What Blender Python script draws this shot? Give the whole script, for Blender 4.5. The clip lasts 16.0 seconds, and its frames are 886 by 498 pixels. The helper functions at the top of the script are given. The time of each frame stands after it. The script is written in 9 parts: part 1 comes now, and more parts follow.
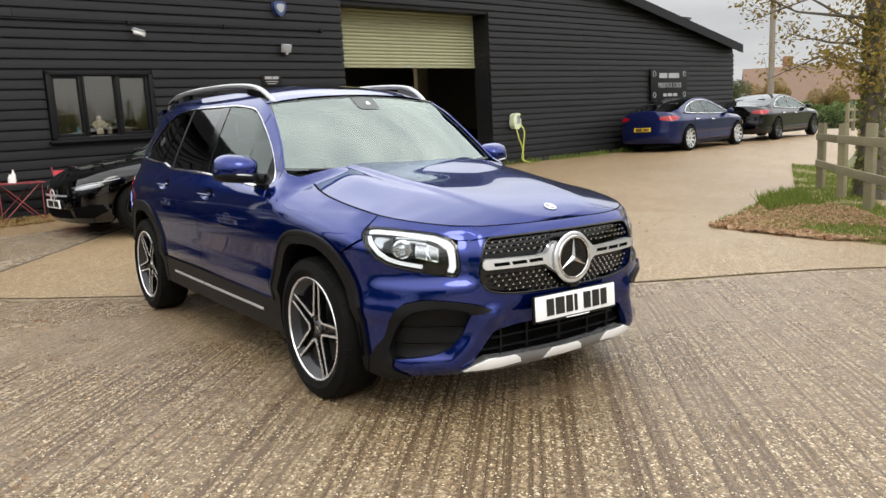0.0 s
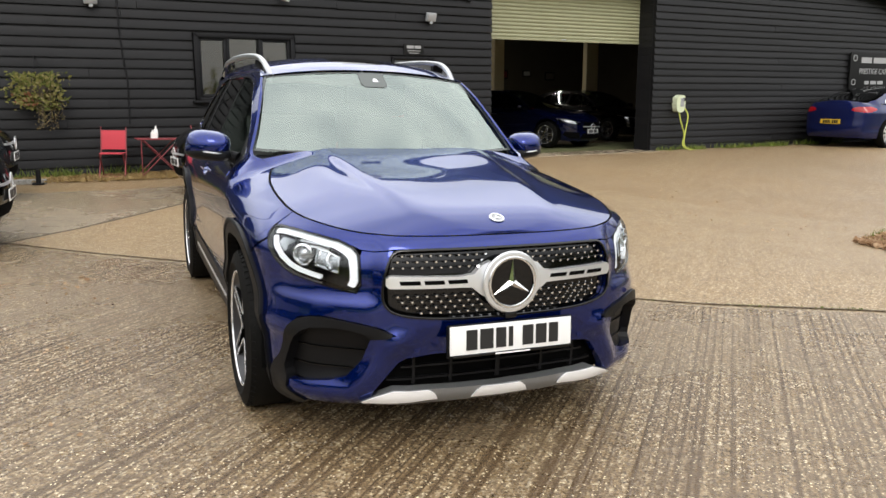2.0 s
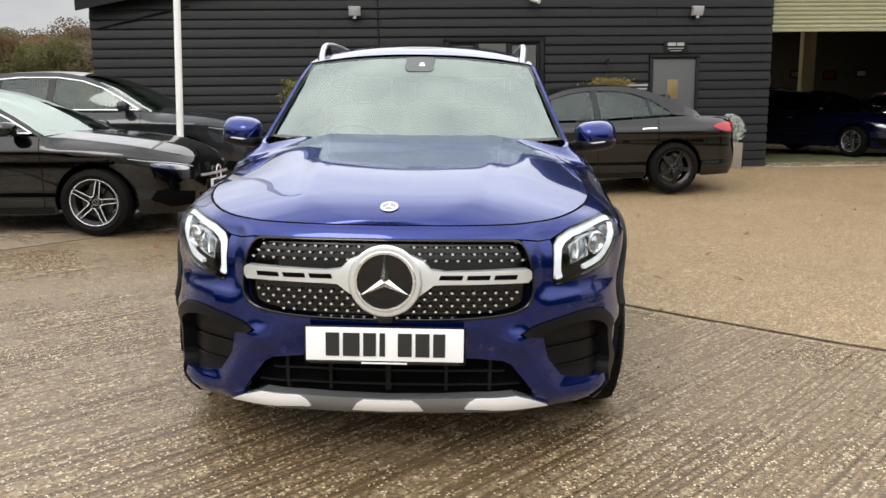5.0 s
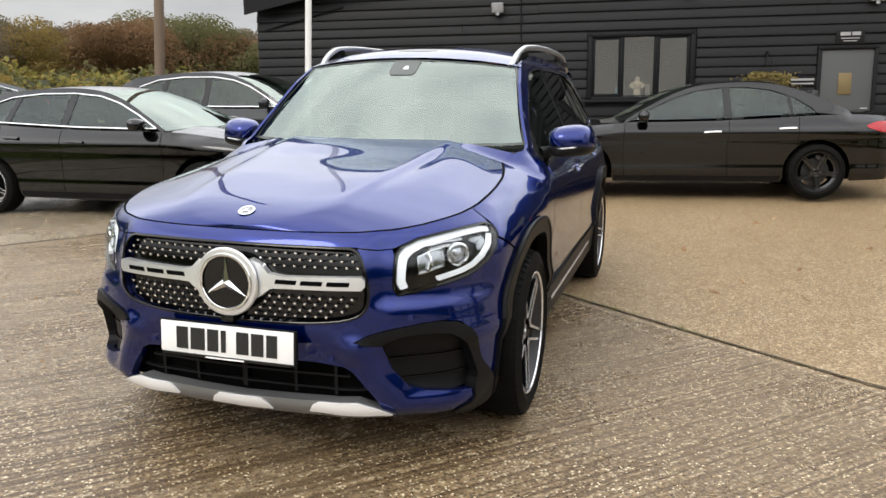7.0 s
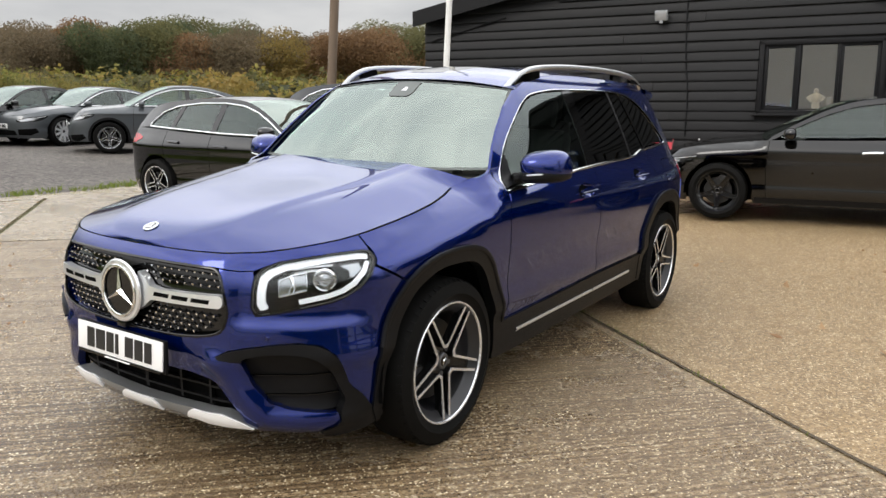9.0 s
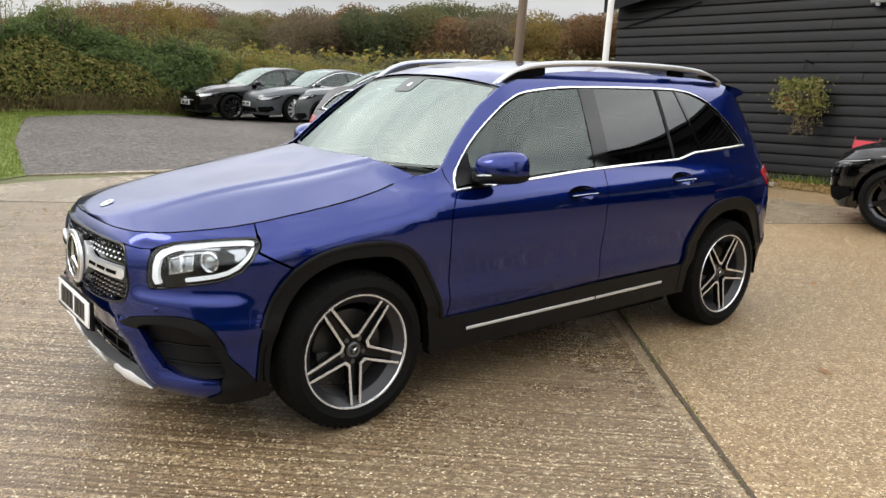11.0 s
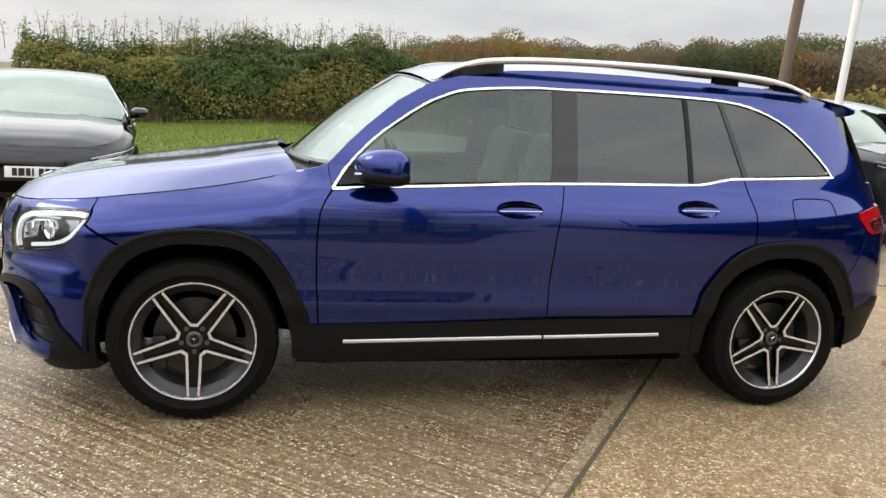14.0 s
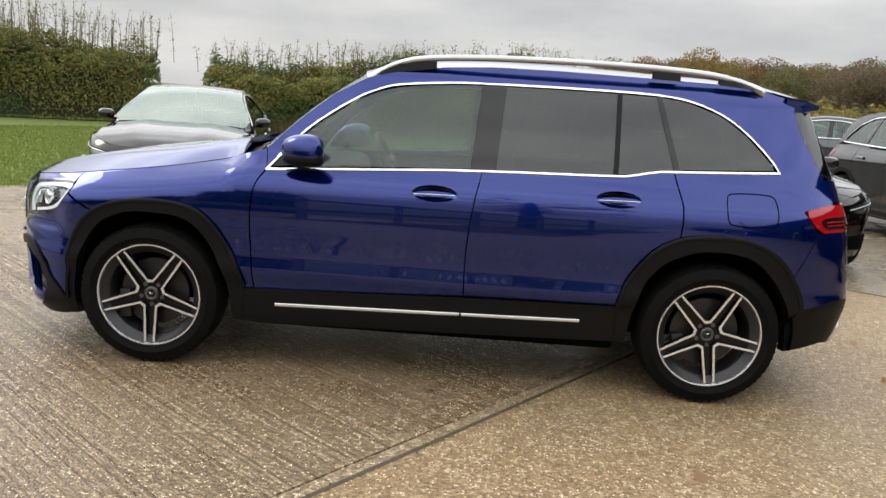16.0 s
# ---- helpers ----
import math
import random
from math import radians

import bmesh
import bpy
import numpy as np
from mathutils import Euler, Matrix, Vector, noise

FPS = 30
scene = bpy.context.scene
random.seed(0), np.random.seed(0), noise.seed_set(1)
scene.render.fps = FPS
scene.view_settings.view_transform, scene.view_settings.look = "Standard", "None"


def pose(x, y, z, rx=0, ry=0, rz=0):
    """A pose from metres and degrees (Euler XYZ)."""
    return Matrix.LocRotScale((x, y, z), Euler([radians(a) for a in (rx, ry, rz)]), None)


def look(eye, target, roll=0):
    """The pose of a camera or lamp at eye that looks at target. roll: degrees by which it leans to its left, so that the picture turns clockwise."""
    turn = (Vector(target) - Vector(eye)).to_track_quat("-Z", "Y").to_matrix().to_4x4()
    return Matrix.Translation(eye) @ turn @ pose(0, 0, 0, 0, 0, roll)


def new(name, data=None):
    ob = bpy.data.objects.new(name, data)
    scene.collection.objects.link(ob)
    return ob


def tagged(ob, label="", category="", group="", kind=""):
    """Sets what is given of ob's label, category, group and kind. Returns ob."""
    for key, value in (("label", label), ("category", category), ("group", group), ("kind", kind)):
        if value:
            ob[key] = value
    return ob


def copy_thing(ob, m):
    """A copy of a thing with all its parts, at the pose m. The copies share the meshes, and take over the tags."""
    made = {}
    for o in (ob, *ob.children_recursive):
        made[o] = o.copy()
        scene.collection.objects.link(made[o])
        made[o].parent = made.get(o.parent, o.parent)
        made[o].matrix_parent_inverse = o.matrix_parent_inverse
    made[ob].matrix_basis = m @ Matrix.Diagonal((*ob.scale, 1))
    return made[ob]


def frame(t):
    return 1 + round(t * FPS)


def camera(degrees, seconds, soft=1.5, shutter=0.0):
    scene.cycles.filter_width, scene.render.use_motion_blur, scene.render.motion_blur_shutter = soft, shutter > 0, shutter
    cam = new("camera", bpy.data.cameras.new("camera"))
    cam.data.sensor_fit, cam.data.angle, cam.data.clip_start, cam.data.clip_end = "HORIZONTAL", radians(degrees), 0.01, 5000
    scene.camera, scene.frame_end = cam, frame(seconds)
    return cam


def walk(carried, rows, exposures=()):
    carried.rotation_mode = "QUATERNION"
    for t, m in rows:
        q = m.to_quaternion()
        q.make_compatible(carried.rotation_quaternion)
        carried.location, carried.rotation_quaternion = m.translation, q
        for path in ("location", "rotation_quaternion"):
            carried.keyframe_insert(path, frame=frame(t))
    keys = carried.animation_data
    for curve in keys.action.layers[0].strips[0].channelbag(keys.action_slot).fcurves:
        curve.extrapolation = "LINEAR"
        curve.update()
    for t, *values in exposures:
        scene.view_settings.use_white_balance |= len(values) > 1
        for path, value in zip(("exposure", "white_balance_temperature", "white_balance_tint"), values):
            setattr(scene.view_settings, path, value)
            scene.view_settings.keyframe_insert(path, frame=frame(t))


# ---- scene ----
cam = camera(59.1, 16.0)
PATH = [
    (0, (-2.598, -4.879, 1.3), (-1.434, -3.279, 1.006), -2.0),
    (0.5, (-2.302, -4.827, 1.311), (-1.206, -3.184, 0.997), -1.4),
    (1, (-1.989, -4.792, 1.336), (-0.982, -3.096, 1.009), -0.6),
    (1.5, (-1.681, -4.906, 1.351), (-0.793, -3.147, 1.011), 0.1),
    (2, (-1.359, -4.933, 1.364), (-0.609, -3.114, 1.005), 1.1),
    (2.5, (-1.012, -4.892, 1.376), (-0.419, -3.02, 1.0), 1.7),
    (3, (-0.718, -4.972, 1.37), (-0.273, -3.06, 0.986), 2.1),
    (5.3, (0.418, -4.781, 1.254), (0.28, -2.816, 0.908), 0.4),
    (5.5, (0.528, -4.762, 1.261), (0.335, -2.803, 0.912), 0.3),
    (6, (0.835, -4.787, 1.258), (0.513, -2.846, 0.898), 0.3),
    (6.5, (1.164, -4.751, 1.288), (0.72, -2.837, 0.919), 0.4),
    (7, (1.466, -4.622, 1.324), (0.898, -2.74, 0.954), 0.7),
    (7.5, (1.766, -4.575, 1.332), (1.075, -2.735, 0.96), 1.3),
    (8, (2.077, -4.467, 1.383), (1.26, -2.68, 1.009), 1.7),
    (8.5, (2.357, -4.267, 1.44), (1.405, -2.548, 1.068), 1.6),
    (8.7, (2.435, -4.19, 1.427), (1.436, -2.497, 1.059), 1.5),
    (10.8, (3.63, -3.292, 1.547), (2.144, -2.023, 1.119), 1.9),
    (11, (3.66, -3.163, 1.548), (2.134, -1.944, 1.119), 2.3),
    (11.5, (3.739, -2.841, 1.549), (2.119, -1.749, 1.122), 3.1),
    (12, (3.836, -2.461, 1.564), (2.136, -1.496, 1.14), 3.6),
    (12.5, (3.83, -2.108, 1.549), (2.067, -1.263, 1.128), 3.9),
    (13, (3.977, -1.813, 1.499), (2.159, -1.087, 1.087), 4.0),
    (13.5, (4.159, -1.48, 1.515), (2.295, -0.881, 1.109), 4.1),
    (14, (4.214, -1.166, 1.473), (2.309, -0.701, 1.079), 4.2),
    (14.5, (4.403, -0.88, 1.45), (2.47, -0.547, 1.055), 4.3),
    (15, (4.52, -0.587, 1.452), (2.569, -0.373, 1.068), 4.3),
    (15.5, (4.598, -0.274, 1.447), (2.637, -0.173, 1.069), 4.3),
    (16, (4.703, 0.084, 1.423), (2.738, 0.067, 1.051), 4.1),
]
walk(cam, [(t, look(eye, target, roll)) for t, eye, target, roll in PATH],
     [(0, 0.03), (3, 0.02), (6, -0.01), (8, 0.0), (11, 0.06), (12.5, 0.15), (14, 0.16), (15, 0.07), (16, -0.03)])

# ---- world and light ----
world = bpy.data.worlds.new("overcast_sky")
scene.world = world
world.use_nodes = True
wn, wl = world.node_tree.nodes, world.node_tree.links
wn.clear()
SUN_EL, SUN_AZ = radians(38), radians(200)
w_out = wn.new("ShaderNodeOutputWorld")
w_bg = wn.new("ShaderNodeBackground")
w_sky = wn.new("ShaderNodeTexSky")
w_sky.sky_type = "NISHITA"
w_sky.sun_disc = False
w_sky.sun_elevation, w_sky.sun_rotation = SUN_EL, SUN_AZ
w_sky.air_density, w_sky.dust_density = 1.0, 4.0
w_tc = wn.new("ShaderNodeTexCoord")
w_map = wn.new("ShaderNodeMapping")
w_map.inputs["Scale"].default_value = (1.6, 1.6, 6.0)
w_noise = wn.new("ShaderNodeTexNoise")
w_noise.inputs["Scale"].default_value = 1.3
w_noise.inputs["Detail"].default_value = 7
w_noise.inputs["Roughness"].default_value = 0.55
w_ramp = wn.new("ShaderNodeValToRGB")
w_ramp.color_ramp.elements[0].position, w_ramp.color_ramp.elements[1].position = 0.34, 0.68
w_ramp.color_ramp.elements[0].color = (6.0, 6.1, 6.3, 1)
w_ramp.color_ramp.elements[1].color = (9.6, 9.5, 9.35, 1)
w_mix = wn.new("ShaderNodeMix")
w_mix.data_type = "RGBA"
w_mix.inputs["Factor"].default_value = 0.9
w_bg.inputs["Strength"].default_value = 0.092
wl.new(w_tc.outputs["Generated"], w_map.inputs["Vector"])
wl.new(w_map.outputs["Vector"], w_noise.inputs["Vector"])
wl.new(w_noise.outputs["Fac"], w_ramp.inputs["Fac"])
wl.new(w_sky.outputs["Color"], w_mix.inputs["A"])
wl.new(w_ramp.outputs["Color"], w_mix.inputs["B"])
w_sep = wn.new("ShaderNodeSeparateXYZ")
w_up = wn.new("ShaderNodeMapRange")
w_up.inputs["From Min"].default_value, w_up.inputs["From Max"].default_value = 0.13, 0.42
w_up.inputs["To Min"].default_value, w_up.inputs["To Max"].default_value = 1.0, 3.4
w_scale = wn.new("ShaderNodeVectorMath")
w_scale.operation = "SCALE"
wl.new(w_tc.outputs["Generated"], w_sep.inputs[0])
wl.new(w_sep.outputs["Z"], w_up.inputs["Value"])
wl.new(w_mix.outputs["Result"], w_scale.inputs[0])
wl.new(w_up.outputs["Result"], w_scale.inputs["Scale"])
wl.new(w_scale.outputs[0], w_bg.inputs["Color"])
wl.new(w_bg.outputs["Background"], w_out.inputs["Surface"])
sun = new("sun", bpy.data.lights.new("sun", "SUN"))
sun.data.energy, sun.data.angle, sun.data.color = 1.1, radians(25), (1.0, 0.97, 0.92)
sun.matrix_world = look((0, 0, 30), Vector((0, 0, 30)) - Vector((math.sin(SUN_AZ) * math.cos(SUN_EL), math.cos(SUN_AZ) * math.cos(SUN_EL), math.sin(SUN_EL))))


# ---- materials ----
def material(name, base, rough=0.6, metal=0.0, coat=0.0, spec=0.5):
    m = bpy.data.materials.new(name)
    m.use_nodes = True
    p = m.node_tree.nodes["Principled BSDF"]
    p.inputs["Base Color"].default_value = (*base, 1)
    p.inputs["Roughness"].default_value = rough
    p.inputs["Metallic"].default_value = metal
    p.inputs["Coat Weight"].default_value = coat
    p.inputs["Coat Roughness"].default_value = 0.03
    p.inputs["Coat IOR"].default_value = 1.6
    p.inputs["Specular IOR Level"].default_value = spec
    return m


def node(m, kind, **vals):
    n = m.node_tree.nodes.new(kind)
    for k, v in vals.items():
        n.inputs[k.replace("_", " ")].default_value = v
    return n


def link(m, a, b):
    m.node_tree.links.new(a, b)


def coords(m, scale=(1, 1, 1), rot=0.0, which="Object"):
    t = m.node_tree.nodes.new("ShaderNodeTexCoord")
    p = m.node_tree.nodes.new("ShaderNodeMapping")
    p.inputs["Scale"].default_value = scale
    p.inputs["Rotation"].default_value = (0, 0, rot)
    link(m, t.outputs[which], p.inputs["Vector"])
    return p.outputs["Vector"]


def ramp(m, fac, stops):
    r = m.node_tree.nodes.new("ShaderNodeValToRGB")
    while len(r.color_ramp.elements) < len(stops):
        r.color_ramp.elements.new(0.5)
    for e, (pos, col) in zip(r.color_ramp.elements, stops):
        e.position, e.color = pos, (*col, 1)
    link(m, fac, r.inputs["Fac"])
    return r.outputs["Color"]


def mixc(m, fac, a, b, blend="MIX"):
    x = m.node_tree.nodes.new("ShaderNodeMix")
    x.data_type, x.blend_type = "RGBA", blend
    for sock, v in (("Factor", fac), ("A", a), ("B", b)):
        s = x.inputs[sock] if sock != "Factor" else x.inputs[0]
        if isinstance(v, (int, float)):
            s.default_value = v
        elif isinstance(v, tuple):
            s.default_value = (*v, 1)
        else:
            link(m, v, s)
    return x.outputs["Result"]


def noise_of(m, vec, scale, detail=6, rough=0.6):
    n = node(m, "ShaderNodeTexNoise", Scale=scale, Detail=detail, Roughness=rough)
    link(m, vec, n.inputs["Vector"])
    return n.outputs["Fac"]


def math_of(m, op, a, b=0.0, clamp=False):
    n = m.node_tree.nodes.new("ShaderNodeMath")
    n.operation, n.use_clamp = op, clamp
    for i, v in enumerate((a, b)):
        if isinstance(v, (int, float)):
            n.inputs[i].default_value = v
        else:
            link(m, v, n.inputs[i])
    return n.outputs[0]


def bump(m, height, strength=0.5, dist=0.01):
    b = m.node_tree.nodes.new("ShaderNodeBump")
    b.inputs["Strength"].default_value, b.inputs["Distance"].default_value = strength, dist
    link(m, height, b.inputs["Height"])
    link(m, b.outputs["Normal"], m.node_tree.nodes["Principled BSDF"].inputs["Normal"])


def base_of(m, col):
    link(m, col, m.node_tree.nodes["Principled BSDF"].inputs["Base Color"])


def rough_of(m, val):
    link(m, val, m.node_tree.nodes["Principled BSDF"].inputs["Roughness"])


def paint(name, base, metal=0.4, rough=0.35, ior=1.45):
    m = material(name, base, rough, metal, coat=1.0, spec=0.02)
    p = m.node_tree.nodes["Principled BSDF"]
    p.inputs["Coat IOR"].default_value = ior
    # flakes below the lacquer keep their own colour at flat angles
    p.inputs["Specular Tint"].default_value = (0.55, 0.60, 0.76, 1) if base[2] > 3 * base[0] else (0.3, 0.3, 0.3, 1)
    v = coords(m)
    f = noise_of(m, v, 900, 1)
    base_of(m, mixc(m, f, tuple(c * 0.75 for c in base), tuple(min(1, c * 1.25) for c in base)))
    # road film that dulls the gloss in soft blotches
    g = noise_of(m, v, 5.0, 6)
    c = m.node_tree.nodes["Principled BSDF"].inputs["Coat Roughness"]
    link(m, math_of(m, "MULTIPLY", g, 0.03), c)
    return m


def glass(name, tint, least, most=1.0, sheen=(0.95, 0.97, 0.96)):
    m = bpy.data.materials.new(name)
    m.use_nodes = True
    nt = m.node_tree
    nt.nodes.clear()
    o = nt.nodes.new("ShaderNodeOutputMaterial")
    tr = nt.nodes.new("ShaderNodeBsdfTransparent")
    tr.inputs["Color"].default_value = (*tint, 1)
    gl = nt.nodes.new("ShaderNodeBsdfGlossy")
    gl.inputs["Roughness"].default_value = 0.015
    gl.inputs["Color"].default_value = (*sheen, 1)
    fr = nt.nodes.new("ShaderNodeFresnel")
    fr.inputs["IOR"].default_value = 1.52
    f = math_of(m, "MULTIPLY", fr.outputs["Fac"], most - least)
    f = math_of(m, "ADD", f, least, True)
    mx = nt.nodes.new("ShaderNodeMixShader")
    link(m, f, mx.inputs[0])
    link(m, tr.outputs[0], mx.inputs[1])
    link(m, gl.outputs[0], mx.inputs[2])
    link(m, mx.outputs[0], o.inputs["Surface"])
    return m


BLUE = paint("blue_paint", (0.0003, 0.0110, 0.130), 0.80, 0.19, 1.52)
BLACKP = paint("black_paint", (0.0006, 0.0006, 0.0007), 0.0, 0.3, 1.55)
GREYP = paint("grey_paint", (0.075, 0.082, 0.088), 0.5, 0.4)
DARKGREYP = paint("dark_grey_paint", (0.018, 0.020, 0.022), 0.4, 0.4)
NAVYP = paint("navy_paint", (0.006, 0.010, 0.06), 0.4, 0.38)
INKP = paint("ink_blue_paint", (0.0015, 0.003, 0.022), 0.3, 0.3)
PLASTIC = material("black_plastic", (0.0045, 0.0045, 0.005), 0.46, spec=0.17)
bump(PLASTIC, noise_of(PLASTIC, coords(PLASTIC), 700, 2), 0.25, 0.001)
GLOSSBLACK = material("gloss_black", (0.002, 0.002, 0.002), 0.06, spec=0.45)
VOID = material("dark_void", (0.002, 0.002, 0.002), 0.9, spec=0.05)
RUBBER = material("tyre_rubber", (0.006, 0.006, 0.006), 0.6, spec=0.06)
_v = coords(RUBBER)
base_of(RUBBER, mixc(RUBBER, noise_of(RUBBER, _v, 14), (0.003, 0.003, 0.003), (0.008, 0.0078, 0.0072)))
bump(RUBBER, noise_of(RUBBER, _v, 160), 0.3, 0.002)
CHROME = material("chrome", (0.80, 0.81, 0.82), 0.10, 1.0)
SATIN = material("satin_aluminium", (0.74, 0.75, 0.76), 0.30, 0.75)
POLISHED = material("machined_alloy", (0.76, 0.77, 0.79), 0.26, 0.8)
DARKALLOY = material("dark_alloy", (0.10, 0.10, 0.105), 0.38, 0.7)
BLACKALLOY = material("black_alloy", (0.005, 0.005, 0.005), 0.24, 0.0, coat=0.4)
WEBALLOY = material("gloss_black_alloy", (0.004, 0.004, 0.004), 0.25, 0.0, spec=0.25)
RIMGREY = material("grey_alloy", (0.024, 0.024, 0.026), 0.34, 0.3)
RAILM = material("anodised_rail", (0.48, 0.49, 0.50), 0.34, 0.9)
SKIDGREY = material("skid_plate_grey", (0.22, 0.225, 0.23), 0.25, 0.5)
SKIDSILVER = material("silver_skid_paint", (0.80, 0.80, 0.80), 0.30, 0.1)
REFLECTOR = material("lamp_reflector", (0.42, 0.43, 0.44), 0.16, 0.95)
STEEL = material("brake_steel", (0.045, 0.044, 0.043), 0.42, 0.8)
WINDSCREEN = glass("windscreen_glass", (0.60, 0.74, 0.66), 0.245, 0.88, (0.78, 0.88, 0.82))
SIDEGLASS = glass("side_glass", (0.46, 0.58, 0.52), 0.03, 0.85, (0.86, 0.95, 0.91))
PRIVACY = glass("privacy_glass", (0.05, 0.05, 0.055), 0.02)
LAMPGLASS = glass("lamp_glass", (0.88, 0.90, 0.91), 0.02, 0.55)
PANE = glass("window_pane", (0.78, 0.74, 0.66), 0.09, 0.65)
REDLAMP = material("red_lamp", (0.30, 0.002, 0.006), 0.08, coat=0.4, spec=0.3)
SMOKERED = material("smoked_lamp", (0.022, 0.001, 0.002), 0.07, coat=0.4, spec=0.3)
DRL = material("daytime_light", (0.85, 0.86, 0.88), 0.2)
_p = DRL.node_tree.nodes["Principled BSDF"]
_p.inputs["Emission Color"].default_value = (0.92, 0.96, 1.0, 1)
_p.inputs["Emission Strength"].default_value = 0.30
WHITEPLATE = material("plate_white", (0.74, 0.74, 0.73), 0.35)
YELLOWPLATE = material("plate_yellow", (0.62, 0.42, 0.03), 0.35)
INK = material("plate_black", (0.01, 0.01, 0.01), 0.45)
LEATHER = material("black_leather", (0.02, 0.02, 0.02), 0.5)
CREAM = material("cabin_lining", (0.30, 0.29, 0.26), 0.8)


# concrete drawn with a stiff brush while wet: ribs across the bay, exposed flint, rain-dark patches
def ribbed_concrete(name, ribs, tan, wet, gloss=0.6):
    m = material(name, (0.2, 0.18, 0.15), 0.5)
    v = coords(m)
    along = coords(m, (1, 1, 1), radians(-47.5))
    sep = m.node_tree.nodes.new("ShaderNodeSeparateXYZ")
    link(m, along, sep.inputs[0])
    comb = m.node_tree.nodes.new("ShaderNodeCombineXYZ")
    link(m, math_of(m, "MULTIPLY", sep.outputs["X"], 0.16), comb.inputs[0])
    link(m, math_of(m, "MULTIPLY", sep.outputs["Y"], 46.0), comb.inputs[1])
    streak = noise_of(m, comb.outputs[0], 1.0, 2, 0.5)
    comb2 = m.node_tree.nodes.new("ShaderNodeCombineXYZ")
    link(m, math_of(m, "MULTIPLY", sep.outputs["X"], 0.05), comb2.inputs[0])
    link(m, math_of(m, "MULTIPLY", sep.outputs["Y"], 6.0), comb2.inputs[1])
    broad = noise_of(m, comb2.outputs[0], 1.0, 4, 0.6)
    blotch = noise_of(m, v, 0.55, 5, 0.6)
    fine = noise_of(m, v, 55, 5, 0.7)
    vor = node(m, "ShaderNodeTexVoronoi", Scale=72.0)
    link(m, v, vor.inputs["Vector"])
    grit = node(m, "ShaderNodeTexVoronoi", Scale=105.0)
    link(m, v, grit.inputs["Vector"])
    base = ramp(m, blotch, [(0.3, tuple(c * 0.72 for c in tan)), (0.7, tuple(min(1, c * 1.2) for c in tan))])
    base = mixc(m, math_of(m, "MULTIPLY", fine, 0.75), base, tuple(c * 0.5 for c in tan))
    stones = ramp(m, vor.outputs["Color"], [(0.0, (0.03, 0.02, 0.011)), (0.35, (0.15, 0.102, 0.052)), (0.70, (0.38, 0.27, 0.14)), (0.95, (0.9, 0.78, 0.55))])
    base = mixc(m, 0.72, base, stones)
    sepc = m.node_tree.nodes.new("ShaderNodeSeparateColor")
    link(m, grit.outputs["Color"], sepc.inputs[0])
    specks = ramp(m, grit.outputs["Color"], [(0.0, (0.02, 0.016, 0.012)), (0.4, (0.13, 0.095, 0.058)), (0.75, (0.25, 0.19, 0.115)), (0.97, (0.8, 0.7, 0.55))])
    base = mixc(m, 0.40, base, specks)
    near = math_of(m, "LESS_THAN", grit.outputs["Distance"], 0.42)
    chip = math_of(m, "MULTIPLY", math_of(m, "GREATER_THAN", sepc.outputs[1], 0.92), near)
    pit = math_of(m, "MULTIPLY", math_of(m, "LESS_THAN", sepc.outputs[1], 0.12), near)
    base = mixc(m, math_of(m, "MULTIPLY", pit, 0.8), base, (0.022, 0.015, 0.009))
    dark = math_of(m, "MULTIPLY", math_of(m, "SUBTRACT", streak, 0.43, True), 5.0 * ribs, True)
    base = mixc(m, dark, base, tuple(c * 0.33 for c in tan))
    dark2 = math_of(m, "MULTIPLY", math_of(m, "SUBTRACT", broad, 0.5, True), 1.6 * ribs, True)
    base = mixc(m, dark2, base, tuple(c * 0.45 for c in tan))
    base = mixc(m, math_of(m, "MULTIPLY", chip, 0.85), base, (0.88, 0.76, 0.52))
    base_of(m, base)
    m.node_tree.nodes["Principled BSDF"].inputs["Specular IOR Level"].default_value = gloss
    r = ramp(m, noise_of(m, v, 0.8, 6, 0.65), [(0.42, (0.60 - wet,) * 3), (0.70, (0.52,) * 3)])
    rough_of(m, math_of(m, "MULTIPLY", r, math_of(m, "ADD", math_of(m, "MULTIPLY", fine, 0.5), 0.62)))
    hgt = math_of(m, "ADD", math_of(m, "MULTIPLY", streak, 1.2 * ribs), math_of(m, "MULTIPLY", vor.outputs["Distance"], 0.5))
    hgt = math_of(m, "ADD", math_of(m, "ADD", hgt, math_of(m, "MULTIPLY", fine, 0.6)), math_of(m, "MULTIPLY", grit.outputs["Distance"], 0.35))
    bump(m, hgt, 0.8, 0.009)
    return m


RIBBED = ribbed_concrete("ribbed_concrete", 1.0, (0.30, 0.194, 0.100), 0.36)
TANCON = ribbed_concrete("exposed_flint_concrete", 0.25, (0.56, 0.35, 0.15), 0.20, 0.42)
SMOOTHCON = ribbed_concrete("worn_concrete", 0.35, (0.44, 0.395, 0.33), 0.40)


